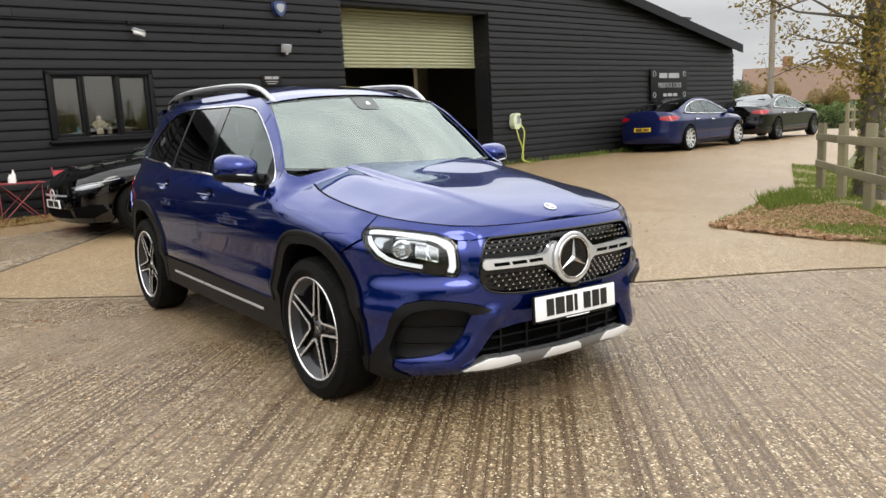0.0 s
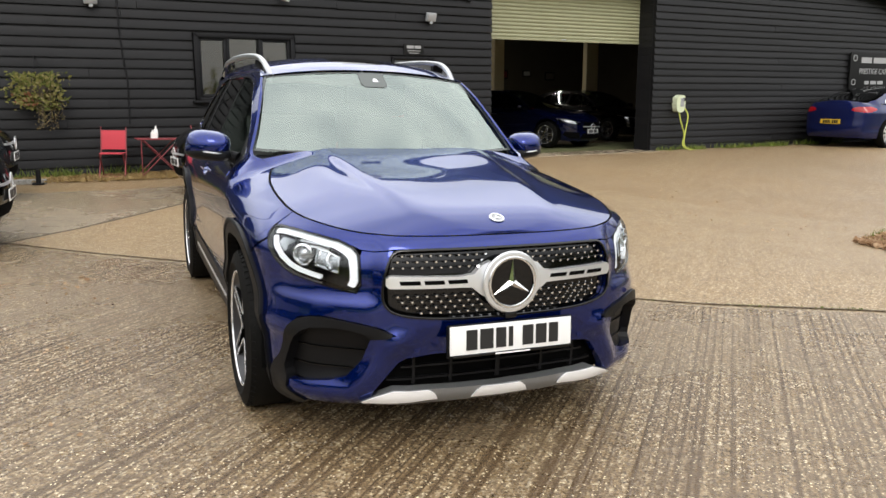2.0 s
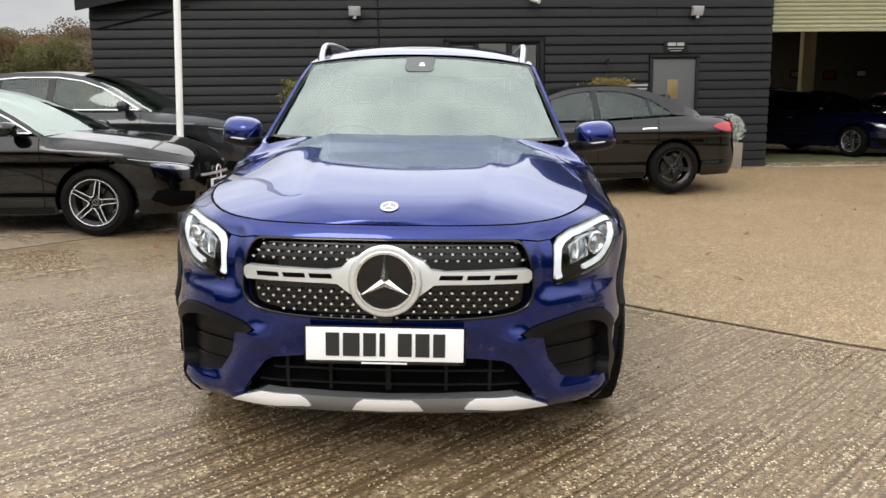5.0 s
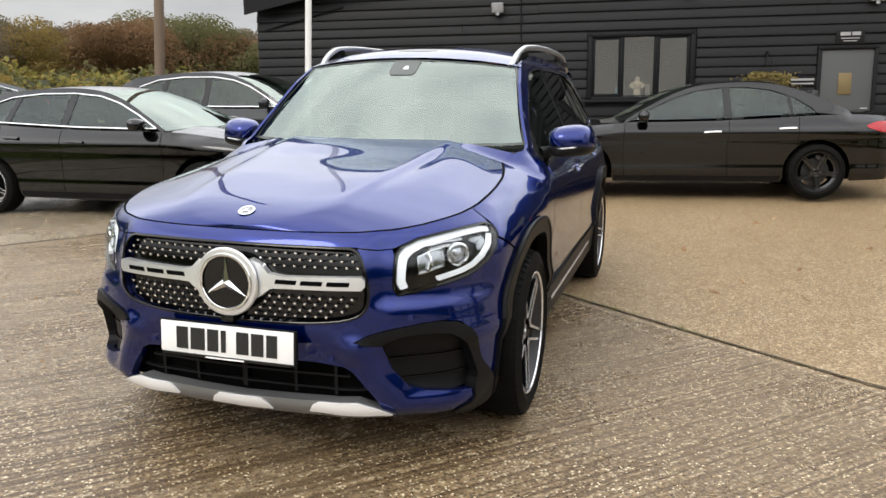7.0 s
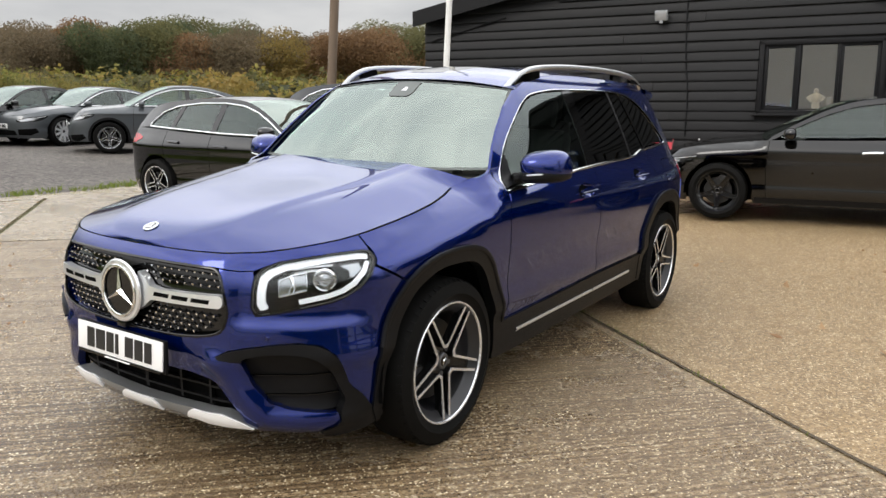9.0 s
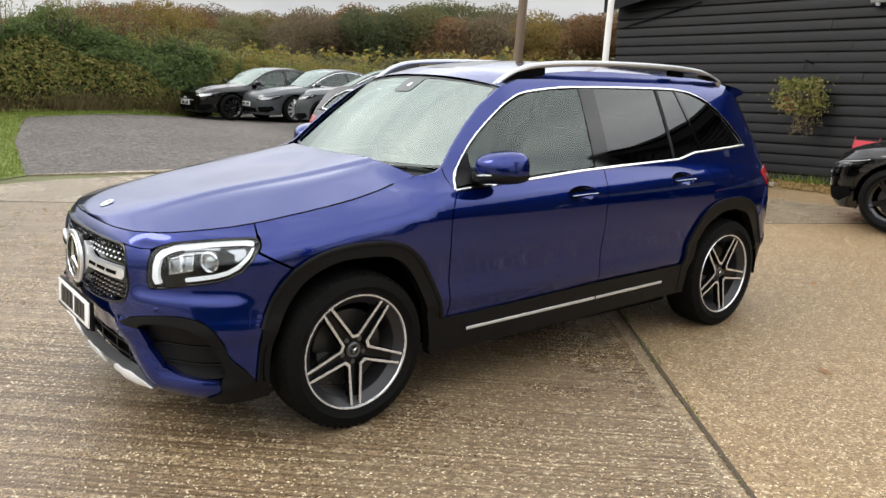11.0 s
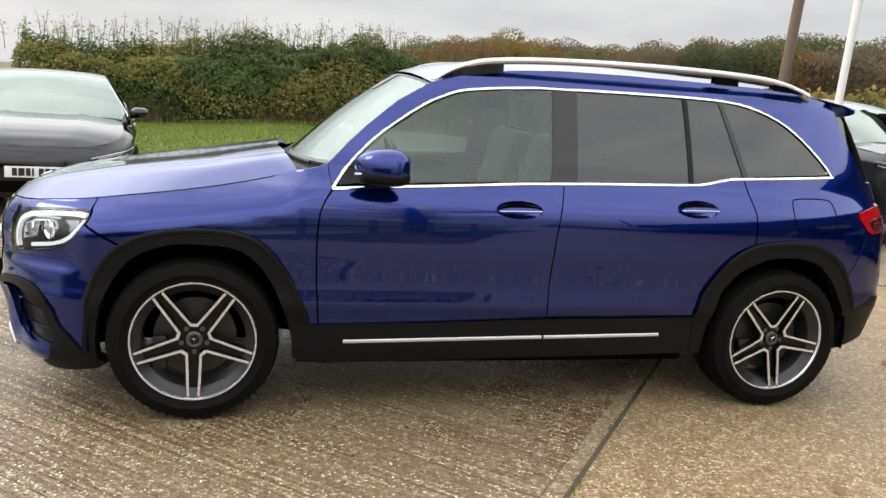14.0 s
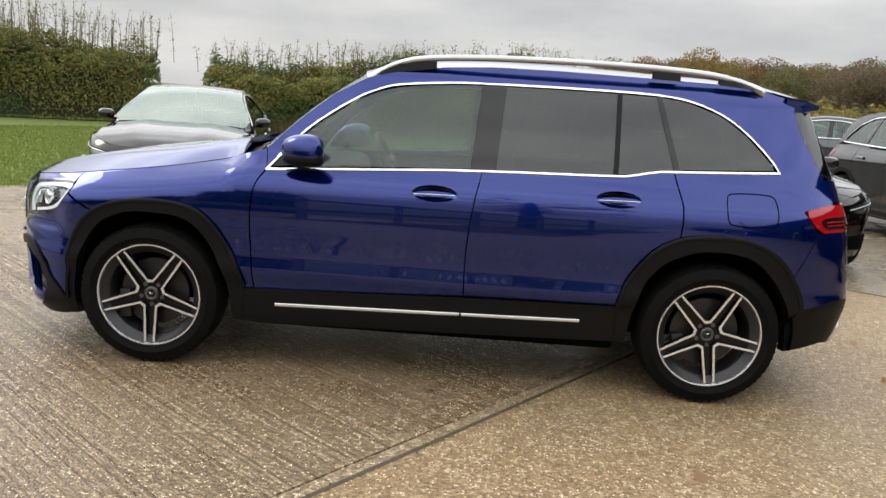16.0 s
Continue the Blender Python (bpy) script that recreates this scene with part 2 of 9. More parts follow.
def stony(name, cols, scale, rough=0.85, big=0.3, dist=0.02):
    m = material(name, cols[0], rough)
    v = coords(m)
    vor = node(m, "ShaderNodeTexVoronoi", Scale=scale)
    link(m, v, vor.inputs["Vector"])
    c = ramp(m, vor.outputs["Color"], [(i / (len(cols) - 1), k) for i, k in enumerate(cols)])
    b = noise_of(m, v, big, 6, 0.65)
    c = mixc(m, math_of(m, "MULTIPLY", b, 0.9), c, tuple(x * 0.6 for x in cols[0]))
    base_of(m, c)
    bump(m, math_of(m, "ADD", vor.outputs["Distance"], noise_of(m, v, scale * 0.4, 5)), 0.9, dist)
    return m


GRAVEL = stony("grey_gravel", [(0.035, 0.030, 0.026), (0.10, 0.088, 0.078), (0.17, 0.148, 0.13), (0.32, 0.285, 0.25)], 24, 0.8, 0.3, 0.03)
YARD = ribbed_concrete("tan_hoggin", 0.16, (0.47, 0.262, 0.100), 0.16, 0.3)
EARTH = stony("field_earth", [(0.10, 0.10, 0.04), (0.13, 0.14, 0.05), (0.16, 0.17, 0.07)], 6, 0.95)
GRASSG = stony("grass_ground", [(0.105, 0.145, 0.024), (0.13, 0.175, 0.028), (0.155, 0.20, 0.036), (0.17, 0.18, 0.06)], 30, 0.95, 1.2, 0.02)
VERGEM = stony("verge_litter", [(0.26, 0.19, 0.10), (0.30, 0.23, 0.12), (0.18, 0.19, 0.06), (0.16, 0.20, 0.05)], 22, 0.95, 1.5, 0.02)
SENSORGREY = material("sensor_cover", (0.075, 0.085, 0.08), 0.35, spec=0.4)
JOINT = material("joint_filler", (0.065, 0.05, 0.032), 0.9)
bump(JOINT, noise_of(JOINT, coords(JOINT), 60), 0.8, 0.01)
MORTARSTRIP = ribbed_concrete("joint_margin", 0.05, (0.36, 0.26, 0.15), 0.25)


def leafy(name, cols, rough=0.6):
    m = material(name, cols[0], rough)
    g = m.node_tree.nodes.new("ShaderNodeNewGeometry")
    c = ramp(m, g.outputs["Random Per Island"], [(i / (len(cols) - 1), k) for i, k in enumerate(cols)])
    o = m.node_tree.nodes.new("ShaderNodeObjectInfo")
    c = mixc(m, math_of(m, "MULTIPLY", o.outputs["Random"], 0.35), c, tuple(x * 0.55 for x in cols[1]))
    base_of(m, c)
    p = m.node_tree.nodes["Principled BSDF"]
    p.inputs["Specular IOR Level"].default_value = 0.2
    # thin leaves pass part of the light
    tl = m.node_tree.nodes.new("ShaderNodeBsdfTranslucent")
    link(m, c, tl.inputs["Color"])
    mx = m.node_tree.nodes.new("ShaderNodeMixShader")
    mx.inputs[0].default_value = 0.45
    link(m, p.outputs[0], mx.inputs[1])
    link(m, tl.outputs[0], mx.inputs[2])
    link(m, mx.outputs[0], m.node_tree.nodes["Material Output"].inputs["Surface"])
    return m


def timber(name, a, b, axis=2, rough=0.75):
    m = material(name, a, rough)
    sc = [18.0, 18.0, 18.0]
    sc[axis] = 0.8
    v = coords(m, tuple(sc))
    f = noise_of(m, v, 1.0, 6, 0.65)
    g = noise_of(m, coords(m), 1.5, 4)
    c = mixc(m, f, a, b)
    o = m.node_tree.nodes.new("ShaderNodeObjectInfo")
    k = math_of(m, "ADD", math_of(m, "MULTIPLY", o.outputs["Random"], 0.6), math_of(m, "MULTIPLY", g, 0.5))
    base_of(m, mixc(m, math_of(m, "MULTIPLY", k, 0.7), c, tuple(x * 0.55 for x in a)))
    bump(m, f, 0.5, 0.004)
    return m


BOARD = timber("black_stained_board", (0.0066, 0.0066, 0.0074), (0.021, 0.021, 0.0225), 0, 0.5)
BOARD.node_tree.nodes["Principled BSDF"].inputs["Specular IOR Level"].default_value = 0.25
GREYWOOD = timber("weathered_wood", (0.20, 0.175, 0.14), (0.32, 0.28, 0.22), 2)
POLEWOOD = timber("brown_pole_wood", (0.15, 0.105, 0.07), (0.24, 0.17, 0.115), 2)
FENCEWOOD = timber("green_fence_wood", (0.165, 0.148, 0.080), (0.30, 0.262, 0.160), 0)
BARK = timber("bark", (0.07, 0.055, 0.04), (0.13, 0.11, 0.08), 2)
SHUTTERM = material("green_shutter_steel", (0.25, 0.25, 0.15), 0.55)
base_of(SHUTTERM, mixc(SHUTTERM, noise_of(SHUTTERM, coords(SHUTTERM, (2, 2, 0.5)), 2.0), (0.22, 0.222, 0.130), (0.285, 0.285, 0.172)))
FRAMEBLK = material("dark_window_frame", (0.006, 0.006, 0.007), 0.5, spec=0.2)
DOORGREY = material("grey_door_paint", (0.060, 0.063, 0.064), 0.5)
bump(DOORGREY, noise_of(DOORGREY, coords(DOORGREY), 30), 0.2, 0.002)
WHITEM = material("white_paint", (0.72, 0.72, 0.70), 0.5)
base_of(WHITEM, mixc(WHITEM, noise_of(WHITEM, coords(WHITEM), 6), (0.60, 0.60, 0.57), (0.78, 0.78, 0.76)))
CREAMPOST = material("cream_post", (0.72, 0.62, 0.40), 0.6)
FELT = material("roof_felt", (0.03, 0.031, 0.034), 0.8)
bump(FELT, noise_of(FELT, coords(FELT), 40), 0.5, 0.005)
INNERWALL = material("garage_wall", (0.22, 0.20, 0.165), 0.85)
base_of(INNERWALL, mixc(INNERWALL, noise_of(INNERWALL, coords(INNERWALL), 1.2), (0.11, 0.095, 0.07), (0.17, 0.15, 0.115)))
REDCLOTH = material("red_canvas", (0.42, 0.035, 0.05), 0.8)
bump(REDCLOTH, noise_of(REDCLOTH, coords(REDCLOTH), 300, 2), 0.4, 0.002)
REDMETAL = material("dark_red_metal", (0.20, 0.03, 0.035), 0.5)
BRASS = material("brass_plate", (0.20, 0.15, 0.075), 0.5, 0.6)
GREENHOSE = material("yellow_green_cable", (0.42, 0.46, 0.08), 0.5)
PALEPLASTIC = material("pale_green_plastic", (0.55, 0.60, 0.42), 0.45)
GREYPLASTIC = material("grey_plastic", (0.30, 0.31, 0.32), 0.5)
SIGNPALE = material("sign_lettering", (0.30, 0.30, 0.30), 0.5)
SIGNBLACK = material("sign_black", (0.006, 0.006, 0.006), 0.55, spec=0.2)
BADGEBLUE = material("bell_box_blue", (0.03, 0.05, 0.14), 0.35)
TILE = timber("clay_roof_tiles", (0.14, 0.085, 0.055), (0.20, 0.125, 0.08), 0)
BRICKM = stony("house_brick", [(0.26, 0.12, 0.08), (0.32, 0.16, 0.10), (0.36, 0.20, 0.13)], 9, 0.85)
TUBELIGHT = material("lit_tube", (0.9, 0.9, 0.85), 0.4)
_p = TUBELIGHT.node_tree.nodes["Principled BSDF"]
_p.inputs["Emission Color"].default_value = (1.0, 0.95, 0.82, 1)
_p.inputs["Emission Strength"].default_value = 2.0


# ---- mesh helpers ----
def finish(bm, name, mat, sharp=35):
    me = bpy.data.meshes.new(name)
    bm.normal_update()
    bm.to_mesh(me)
    bm.free()
    me.materials.append(mat)
    me.shade_smooth()
    me.set_sharp_from_angle(angle=radians(sharp))
    if "skin_n" in me.attributes:
        # pressed panels take the curvature of their skin, folded edges keep their own
        vn = np.zeros(len(me.vertices) * 3)
        me.attributes["skin_n"].data.foreach_get("vector", vn)
        li = np.zeros(len(me.loops), int)
        me.loops.foreach_get("vertex_index", li)
        tot, fn = np.zeros(len(me.polygons), int), np.zeros(len(me.polygons) * 3)
        me.polygons.foreach_get("loop_total", tot)
        me.polygons.foreach_get("normal", fn)
        vn, fn = vn.reshape(-1, 3)[li], np.repeat(fn.reshape(-1, 3), tot, axis=0)
        keep = (vn * fn).sum(1) > 0.72
        me.attributes.remove(me.attributes["skin_n"])
        me.normals_split_custom_set(np.where(keep[:, None], vn, fn).tolist())
    return me


def thing(name, m, label, category, group="", kind=""):
    ob = new(name)
    ob.empty_display_size = 0.2
    ob.matrix_world = m
    return tagged(ob, label, category, group, kind)


def part(name, bm, mat, parent, label="", sharp=35, m=None):
    me = bm if isinstance(bm, bpy.types.Mesh) else finish(bm, name, mat, sharp)
    ob = new(name, me)
    ob.parent = parent
    if m is not None:
        ob.matrix_basis = m
    if label:
        ob["label"] = label
    return ob


def solid(name, bm, mat, label, category, group="", kind="", m=None, sharp=35):
    ob = new(name, finish(bm, name, mat, sharp))
    if m is not None:
        ob.matrix_world = m
    return tagged(ob, label, category, group, kind)


def box(bm, c, size, bevel=0.0, m=None):
    r = bmesh.ops.create_cube(bm, size=1.0)
    vs = r["verts"]
    bmesh.ops.transform(bm, matrix=Matrix.LocRotScale(c, None, size), verts=vs)
    if bevel:
        es = list({e for v in vs for e in v.link_edges})
        r2 = bmesh.ops.bevel(bm, geom=es, offset=bevel, segments=2, affect="EDGES", profile=0.6)
        vs = list({v for f in r2["faces"] for v in f.verts} | {v for v in vs if v.is_valid})
    if m is not None:
        bmesh.ops.transform(bm, matrix=m, verts=vs)
    return bm


def tube(bm, pts, r, seg=8, caps=True):
    pts = [Vector(p) for p in pts]
    rr = r if isinstance(r, (list, tuple)) else [r] * len(pts)
    rings = []
    for i, p in enumerate(pts):
        d = (pts[min(i + 1, len(pts) - 1)] - pts[max(i - 1, 0)]).normalized()
        a = d.orthogonal().normalized() if i == 0 else (a - d * a.dot(d)).normalized()
        b = d.cross(a)
        rings.append([bm.verts.new(p + (a * math.cos(t) + b * math.sin(t)) * rr[i]) for t in (2 * math.pi * k / seg for k in range(seg))])
    for u, w in zip(rings, rings[1:]):
        for k in range(seg):
            bm.faces.new((u[k], u[(k + 1) % seg], w[(k + 1) % seg], w[k]))
    if caps:
        bm.faces.new(rings[0][::-1])
        bm.faces.new(rings[-1])
    return bm


def lathe(bm, prof, seg=32, closed=False):
    """Turns (x, r) pairs about the x axis."""
    rings = [[bm.verts.new((x, r * math.cos(t), r * math.sin(t))) for t in (2 * math.pi * k / seg for k in range(seg))] for x, r in prof]
    pairs = list(zip(rings, rings[1:]))
    if closed:
        pairs.append((rings[-1], rings[0]))
    for u, w in pairs:
        for k in range(seg):
            bm.faces.new((u[k], w[k], w[(k + 1) % seg], u[(k + 1) % seg]))
    return bm


def loft(bm, rows, flip=False):
    vs = [[bm.verts.new(p) for p in row] for row in rows]
    for a, b in zip(vs, vs[1:]):
        for i in range(len(a) - 1):
            f = (a[i], a[i + 1], b[i + 1], b[i])
            bm.faces.new(f[::-1] if flip else f)
    return bm


def prism(bm, poly, d0, d1, axis="x"):
    """A flat outline given thickness along an axis."""
    def at(p, d):
        return {"x": (d, p[0], p[1]), "y": (p[0], d, p[1]), "z": (p[0], p[1], d)}[axis]
    a = [bm.verts.new(at(p, d0)) for p in poly]
    b = [bm.verts.new(at(p, d1)) for p in poly]
    bm.faces.new(a)
    bm.faces.new(b[::-1])
    n = len(poly)
    for i in range(n):
        bm.faces.new((a[i], b[i], b[(i + 1) % n], a[(i + 1) % n]))
    bmesh.ops.recalc_face_normals(bm, faces=bm.faces)
    return bm


def B():
    return bmesh.new()


def smooth01(t):
    t = min(1.0, max(0.0, t))
    return t * t * (3 - 2 * t)


def chaikin(pts, k, closed=True):
    for _ in range(k):
        out = []
        n = len(pts)
        for i in range(n if closed else n - 1):
            p, q = pts[i], pts[(i + 1) % n]
            out += [tuple(a * 0.75 + b * 0.25 for a, b in zip(p, q)), tuple(a * 0.25 + b * 0.75 for a, b in zip(p, q))]
        pts = out
    return pts


def curve(pts, n):
    """Catmull-Rom through points, n steps a span."""
    p = [np.array(q, float) for q in pts]
    p = [2 * p[0] - p[1]] + p + [2 * p[-1] - p[-2]]
    out = []
    for i in range(1, len(p) - 2):
        for k in range(n):
            t = k / n
            out.append(tuple(0.5 * (2 * p[i] + (p[i + 1] - p[i - 1]) * t + (2 * p[i - 1] - 5 * p[i] + 4 * p[i + 1] - p[i + 2]) * t * t + (3 * p[i] - p[i - 1] - 3 * p[i + 1] + p[i + 2]) * t ** 3)))
    out.append(tuple(p[-2]))
    return out


def table(pts):
    """A smooth function through (key, value) pairs."""
    c = np.array(curve(pts, 12))
    k = np.maximum.accumulate(c[:, 0])
    return lambda z: float(np.interp(z, k, c[:, 1]))


# ---- ground heights ----
def gz(x, y):
    z = max(0.2 + 0.0245 * min(x, 24), 0.11) * smooth01((y - 2.0) / 7.0)
    if x < -8:
        z *= smooth01((x + 20) / 12)
    z += 0.07 * smooth01((-1.8 - x) / 1.8) * smooth01((y - 0.6) / 1.8) * smooth01((9 - y) / 4) * smooth01((x + 6.6) / 2.6)
    z -= 0.08 * smooth01((-2.6 - x) / 2) * smooth01((-0.8 - y) / 2)
    z += 0.08 * smooth01((x - 2.1) / 1.8) * smooth01((2.2 - y) / 1.5) * smooth01((6.0 - x) / 1.2)
    z += 0.36 * smooth01((-8 - x) / 9) * (1 - 0.35 * smooth01((-1 - y) / 4)) * (1 - 0.55 * smooth01((y - 2) / 4))
    far = min(80.0, max(0.0, -x - 24))
    return z - 0.03 * far * smooth01((16 - y) / 10)


# ---- a car body: one skin wrapped from the nose round to the tail ----
class Skin:
    def __init__(self, plan, side, nose, tail, seam, hip=0.15, hipw=0.13, waist=(-0.35, 0.05)):
        c = np.array(curve(plan, 24))
        d = np.hypot(*np.diff(c, axis=0).T)
        self.s = np.concatenate([[0], np.cumsum(d)])
        self.x, self.y = c[:, 0], c[:, 1]
        g = np.gradient(c, axis=0)
        g /= np.hypot(g[:, 0], g[:, 1])[:, None]
        self.nx, self.ny = g[:, 1], -g[:, 0]
        self.side, self.nose, self.tail, self.seam = table(side), table(nose), table(tail), table(seam)
        self.hip, self.hipw, self.waist = hip, hipw, waist
        h = int(np.argmax(self.x))
        self.h = h

    def fs(self, x):
        return float(np.interp(x, self.x[: self.h], self.s[: self.h]))

    def rs(self, x):
        return float(np.interp(-x, -self.x[self.h:], self.s[self.h:]))

    def ys(self, y):
        return float(np.interp(y, self.y, self.s))

    def spot(self, p):
        """An outline point (y, z) on the side, or ('f', x, z) on the nose, ('r', x, z) on the tail."""
        if p[0] == "f":
            return (self.fs(p[1]), p[2])
        if p[0] == "r":
            return (self.rs(p[1]), p[2])
        return (self.ys(p[0]), p[1])

    def at(self, s, z, off=0.0):
        a = abs(s)
        x, y = np.interp(a, self.s, self.x), np.interp(a, self.s, self.y)
        nx, ny = np.interp(a, self.s, self.nx), np.interp(a, self.s, self.ny)
        ins = nx * nx * self.side(z) + ny * ny * (self.nose(z) if y < 0 else self.tail(z))
        if y < -0.6:
            q = min(1.0, max(0.0, (z - (self.seam(y) - self.hip)) / self.hip)) * smooth01((-0.85 - y) / 0.25)
            ins += self.hipw * q * q * nx * nx
        if z > 1.0:
            ins += self.waist[1] * smooth01((self.waist[0] - y) / 0.5) * smooth01((z - 1.0) / 0.1) * nx * nx * (1 if y < 0 else 0)
        k = ins - off
        return (math.copysign(1, s) * (x - nx * k) if s else x - nx * k, y - ny * k, z)


def dense(poly, step=0.03):
    out = []
    n = len(poly)
    for i in range(n):
        p, q = poly[i], poly[(i + 1) % n]
        k = max(1, int(math.hypot(q[0] - p[0], q[1] - p[1]) / step))
        out += [(p[0] + (q[0] - p[0]) * j / k, p[1] + (q[1] - p[1]) * j / k) for j in range(k)]
    return out


def panel(bm, skin, outline, off=0.0, thick=0.015, step=0.045, rounds=0, sides=(1, -1), gap=0.0, place=None, hole=None, corner=0.0):
    """A panel cut to an outline on the skin, with turned-in edges, on one or both flanks."""
    pts = [skin.spot(p) for p in outline]
    if rounds:
        pts = chaikin(pts, rounds)
    if corner:
        cut = []
        for i, p in enumerate(pts):
            for q, k in ((pts[i - 1], 1.0), (pts[i - 1], 0.35), (pts[(i + 1) % len(pts)], 0.35), (pts[(i + 1) % len(pts)], 1.0)):
                l = math.hypot(q[0] - p[0], q[1] - p[1]) or 1
                f = min(corner, l * 0.45) * k / l
                cut.append((p[0] + (q[0] - p[0]) * f, p[1] + (q[1] - p[1]) * f))
        pts = cut
    pts = dense(pts)
    area = sum(p[0] * q[1] - q[0] * p[1] for p, q in zip(pts, pts[1:] + pts[:1]))
    if area < 0:
        pts = pts[::-1]
    if gap:
        n = len(pts)
        moved = []
        for i in range(n):
            a, b = pts[i - 1], pts[(i + 1) % n]
            dx, dz = b[0] - a[0], b[1] - a[1]
            l = math.hypot(dx, dz) or 1
            moved.append((pts[i][0] - dz / l * gap, pts[i][1] + dx / l * gap))
        pts = moved
    for sgn in sides:
        t = bmesh.new()
        vs = [t.verts.new((p[0], p[1], 0)) for p in pts]
        if hole:
            hs = [t.verts.new((skin.ys(hole[0]) + hole[2] * math.cos(a), hole[1] + hole[3] * math.sin(a), 0)) for a in (2 * math.pi * k / 28 for k in range(28))]
            es = [t.edges.new((c[i], c[(i + 1) % len(c)])) for c in (vs, hs) for i in range(len(c))]
            bmesh.ops.triangle_fill(t, use_beauty=True, use_dissolve=False, edges=es, normal=(0, 0, 1))
        else:
            t.faces.new(vs)
        s0, s1 = min(p[0] for p in pts), max(p[0] for p in pts)
        z0, z1 = min(p[1] for p in pts), max(p[1] for p in pts)
        for lo, hi, co, no in ((s0, s1, (1, 0, 0), (1, 0, 0)), (z0, z1, (0, 1, 0), (0, 1, 0))):
            k = math.ceil(lo / step) * step
            while k < hi - 1e-4:
                if k > lo + 1e-4:
                    bmesh.ops.bisect_plane(t, geom=t.verts[:] + t.edges[:] + t.faces[:], dist=1e-5, plane_co=Vector(co) * k, plane_no=no)
                k += step
        if thick:
            edges = [e for e in t.edges if e.is_boundary]
            r = bmesh.ops.extrude_edge_only(t, edges=edges)
            for v in r["geom"]:
                if isinstance(v, bmesh.types.BMVert):
                    v.co.z = -thick
        put = place or skin.at
        lay = t.verts.layers.float_vector.new("skin_n")
        e = 0.012
        for v in t.verts:
            a, b = v.co.x, v.co.y
            p = put(a, b, off + v.co.z)
            du = Vector(put(a + e, b, off)) - Vector(put(a - e if a > e else a, b, off))
            dw = Vector(put(a, b + e, off)) - Vector(put(a, b - e, off))
            n_ = du.cross(dw).normalized()
            if a <= e:
                n_.x = 0.0
            v[lay] = (n_.x * sgn, n_.y, n_.z)
            v.co = (p[0] * sgn, p[1], p[2])
        t.normal_update()
        if sgn < 0:
            bmesh.ops.reverse_faces(t, faces=t.faces)
        me = bpy.data.meshes.new("t")
        t.to_mesh(me)
        t.free()
        bm.from_mesh(me)
        bpy.data.meshes.remove(me)
    return bm


def ribbon(bm, skin, line, width, off, rounds=1, sides=(1, -1), closed=False, lift=0.006):
    """A moulding that follows a line on the skin."""
    pts = [skin.spot(p) for p in line]
    if rounds:
        if closed:
            pts = chaikin(pts, rounds)
        else:
            pts = [pts[0]] + chaikin(pts, rounds, False) + [pts[-1]]
    out = []
    n = len(pts)
    for i in range(n if closed else n - 1):
        p, q = pts[i], pts[(i + 1) % n]
        k = max(1, int(math.hypot(q[0] - p[0], q[1] - p[1]) / 0.03))
        out += [(p[0] + (q[0] - p[0]) * j / k, p[1] + (q[1] - p[1]) * j / k) for j in range(k)]
    if not closed:
        out.append(pts[-1])
    for sgn in sides:
        rows = []
        m = len(out)
        for i in range(m):
            a, b = out[(i - 1) % m if closed else max(i - 1, 0)], out[(i + 1) % m if closed else min(i + 1, m - 1)]
            dx, dz = b[0] - a[0], b[1] - a[1]
            l = math.hypot(dx, dz) or 1
            nx, nz = -dz / l * width / 2, dx / l * width / 2
            row = []
            for f, o in ((-1, -0.006), (-1, lift * 0.6), (-0.5, lift), (0.5, lift), (1, lift * 0.6), (1, -0.006)):
                p = skin.at(out[i][0] + nx * f, out[i][1] + nz * f, off + o)
                row.append((p[0] * sgn, p[1], p[2]))
            rows.append(row)
        if closed:
            rows.append(rows[0])
        loft(bm, rows, sgn > 0)
    bmesh.ops.recalc_face_normals(bm, faces=bm.faces)
    return bm


# ---- wheels ----
def star(bm, c, r, depth, normal_y=-1):
    """Three tapering arms, facing -y."""
    for k in range(3):
        a = radians(90 + 120 * k)
        tip = (c[0] + r * math.cos(a), c[2] + r * math.sin(a))
        l = (c[0] + r * 0.16 * math.cos(a + 1.05), c[2] + r * 0.16 * math.sin(a + 1.05))
        q = (c[0] + r * 0.16 * math.cos(a - 1.05), c[2] + r * 0.16 * math.sin(a - 1.05))
        v = [bm.verts.new(p) for p in ((tip[0], c[1], tip[1]), (l[0], c[1], l[1]), (q[0], c[1], q[1]), (c[0], c[1] - depth, c[2]), (c[0], c[1] + 0.004, c[2]))]
        for f in ((0, 1, 3), (0, 3, 2), (0, 2, 4), (0, 4, 1)):
            bm.faces.new([v[i] for i in f])
    bmesh.ops.recalc_face_normals(bm, faces=bm.faces)
    return bm


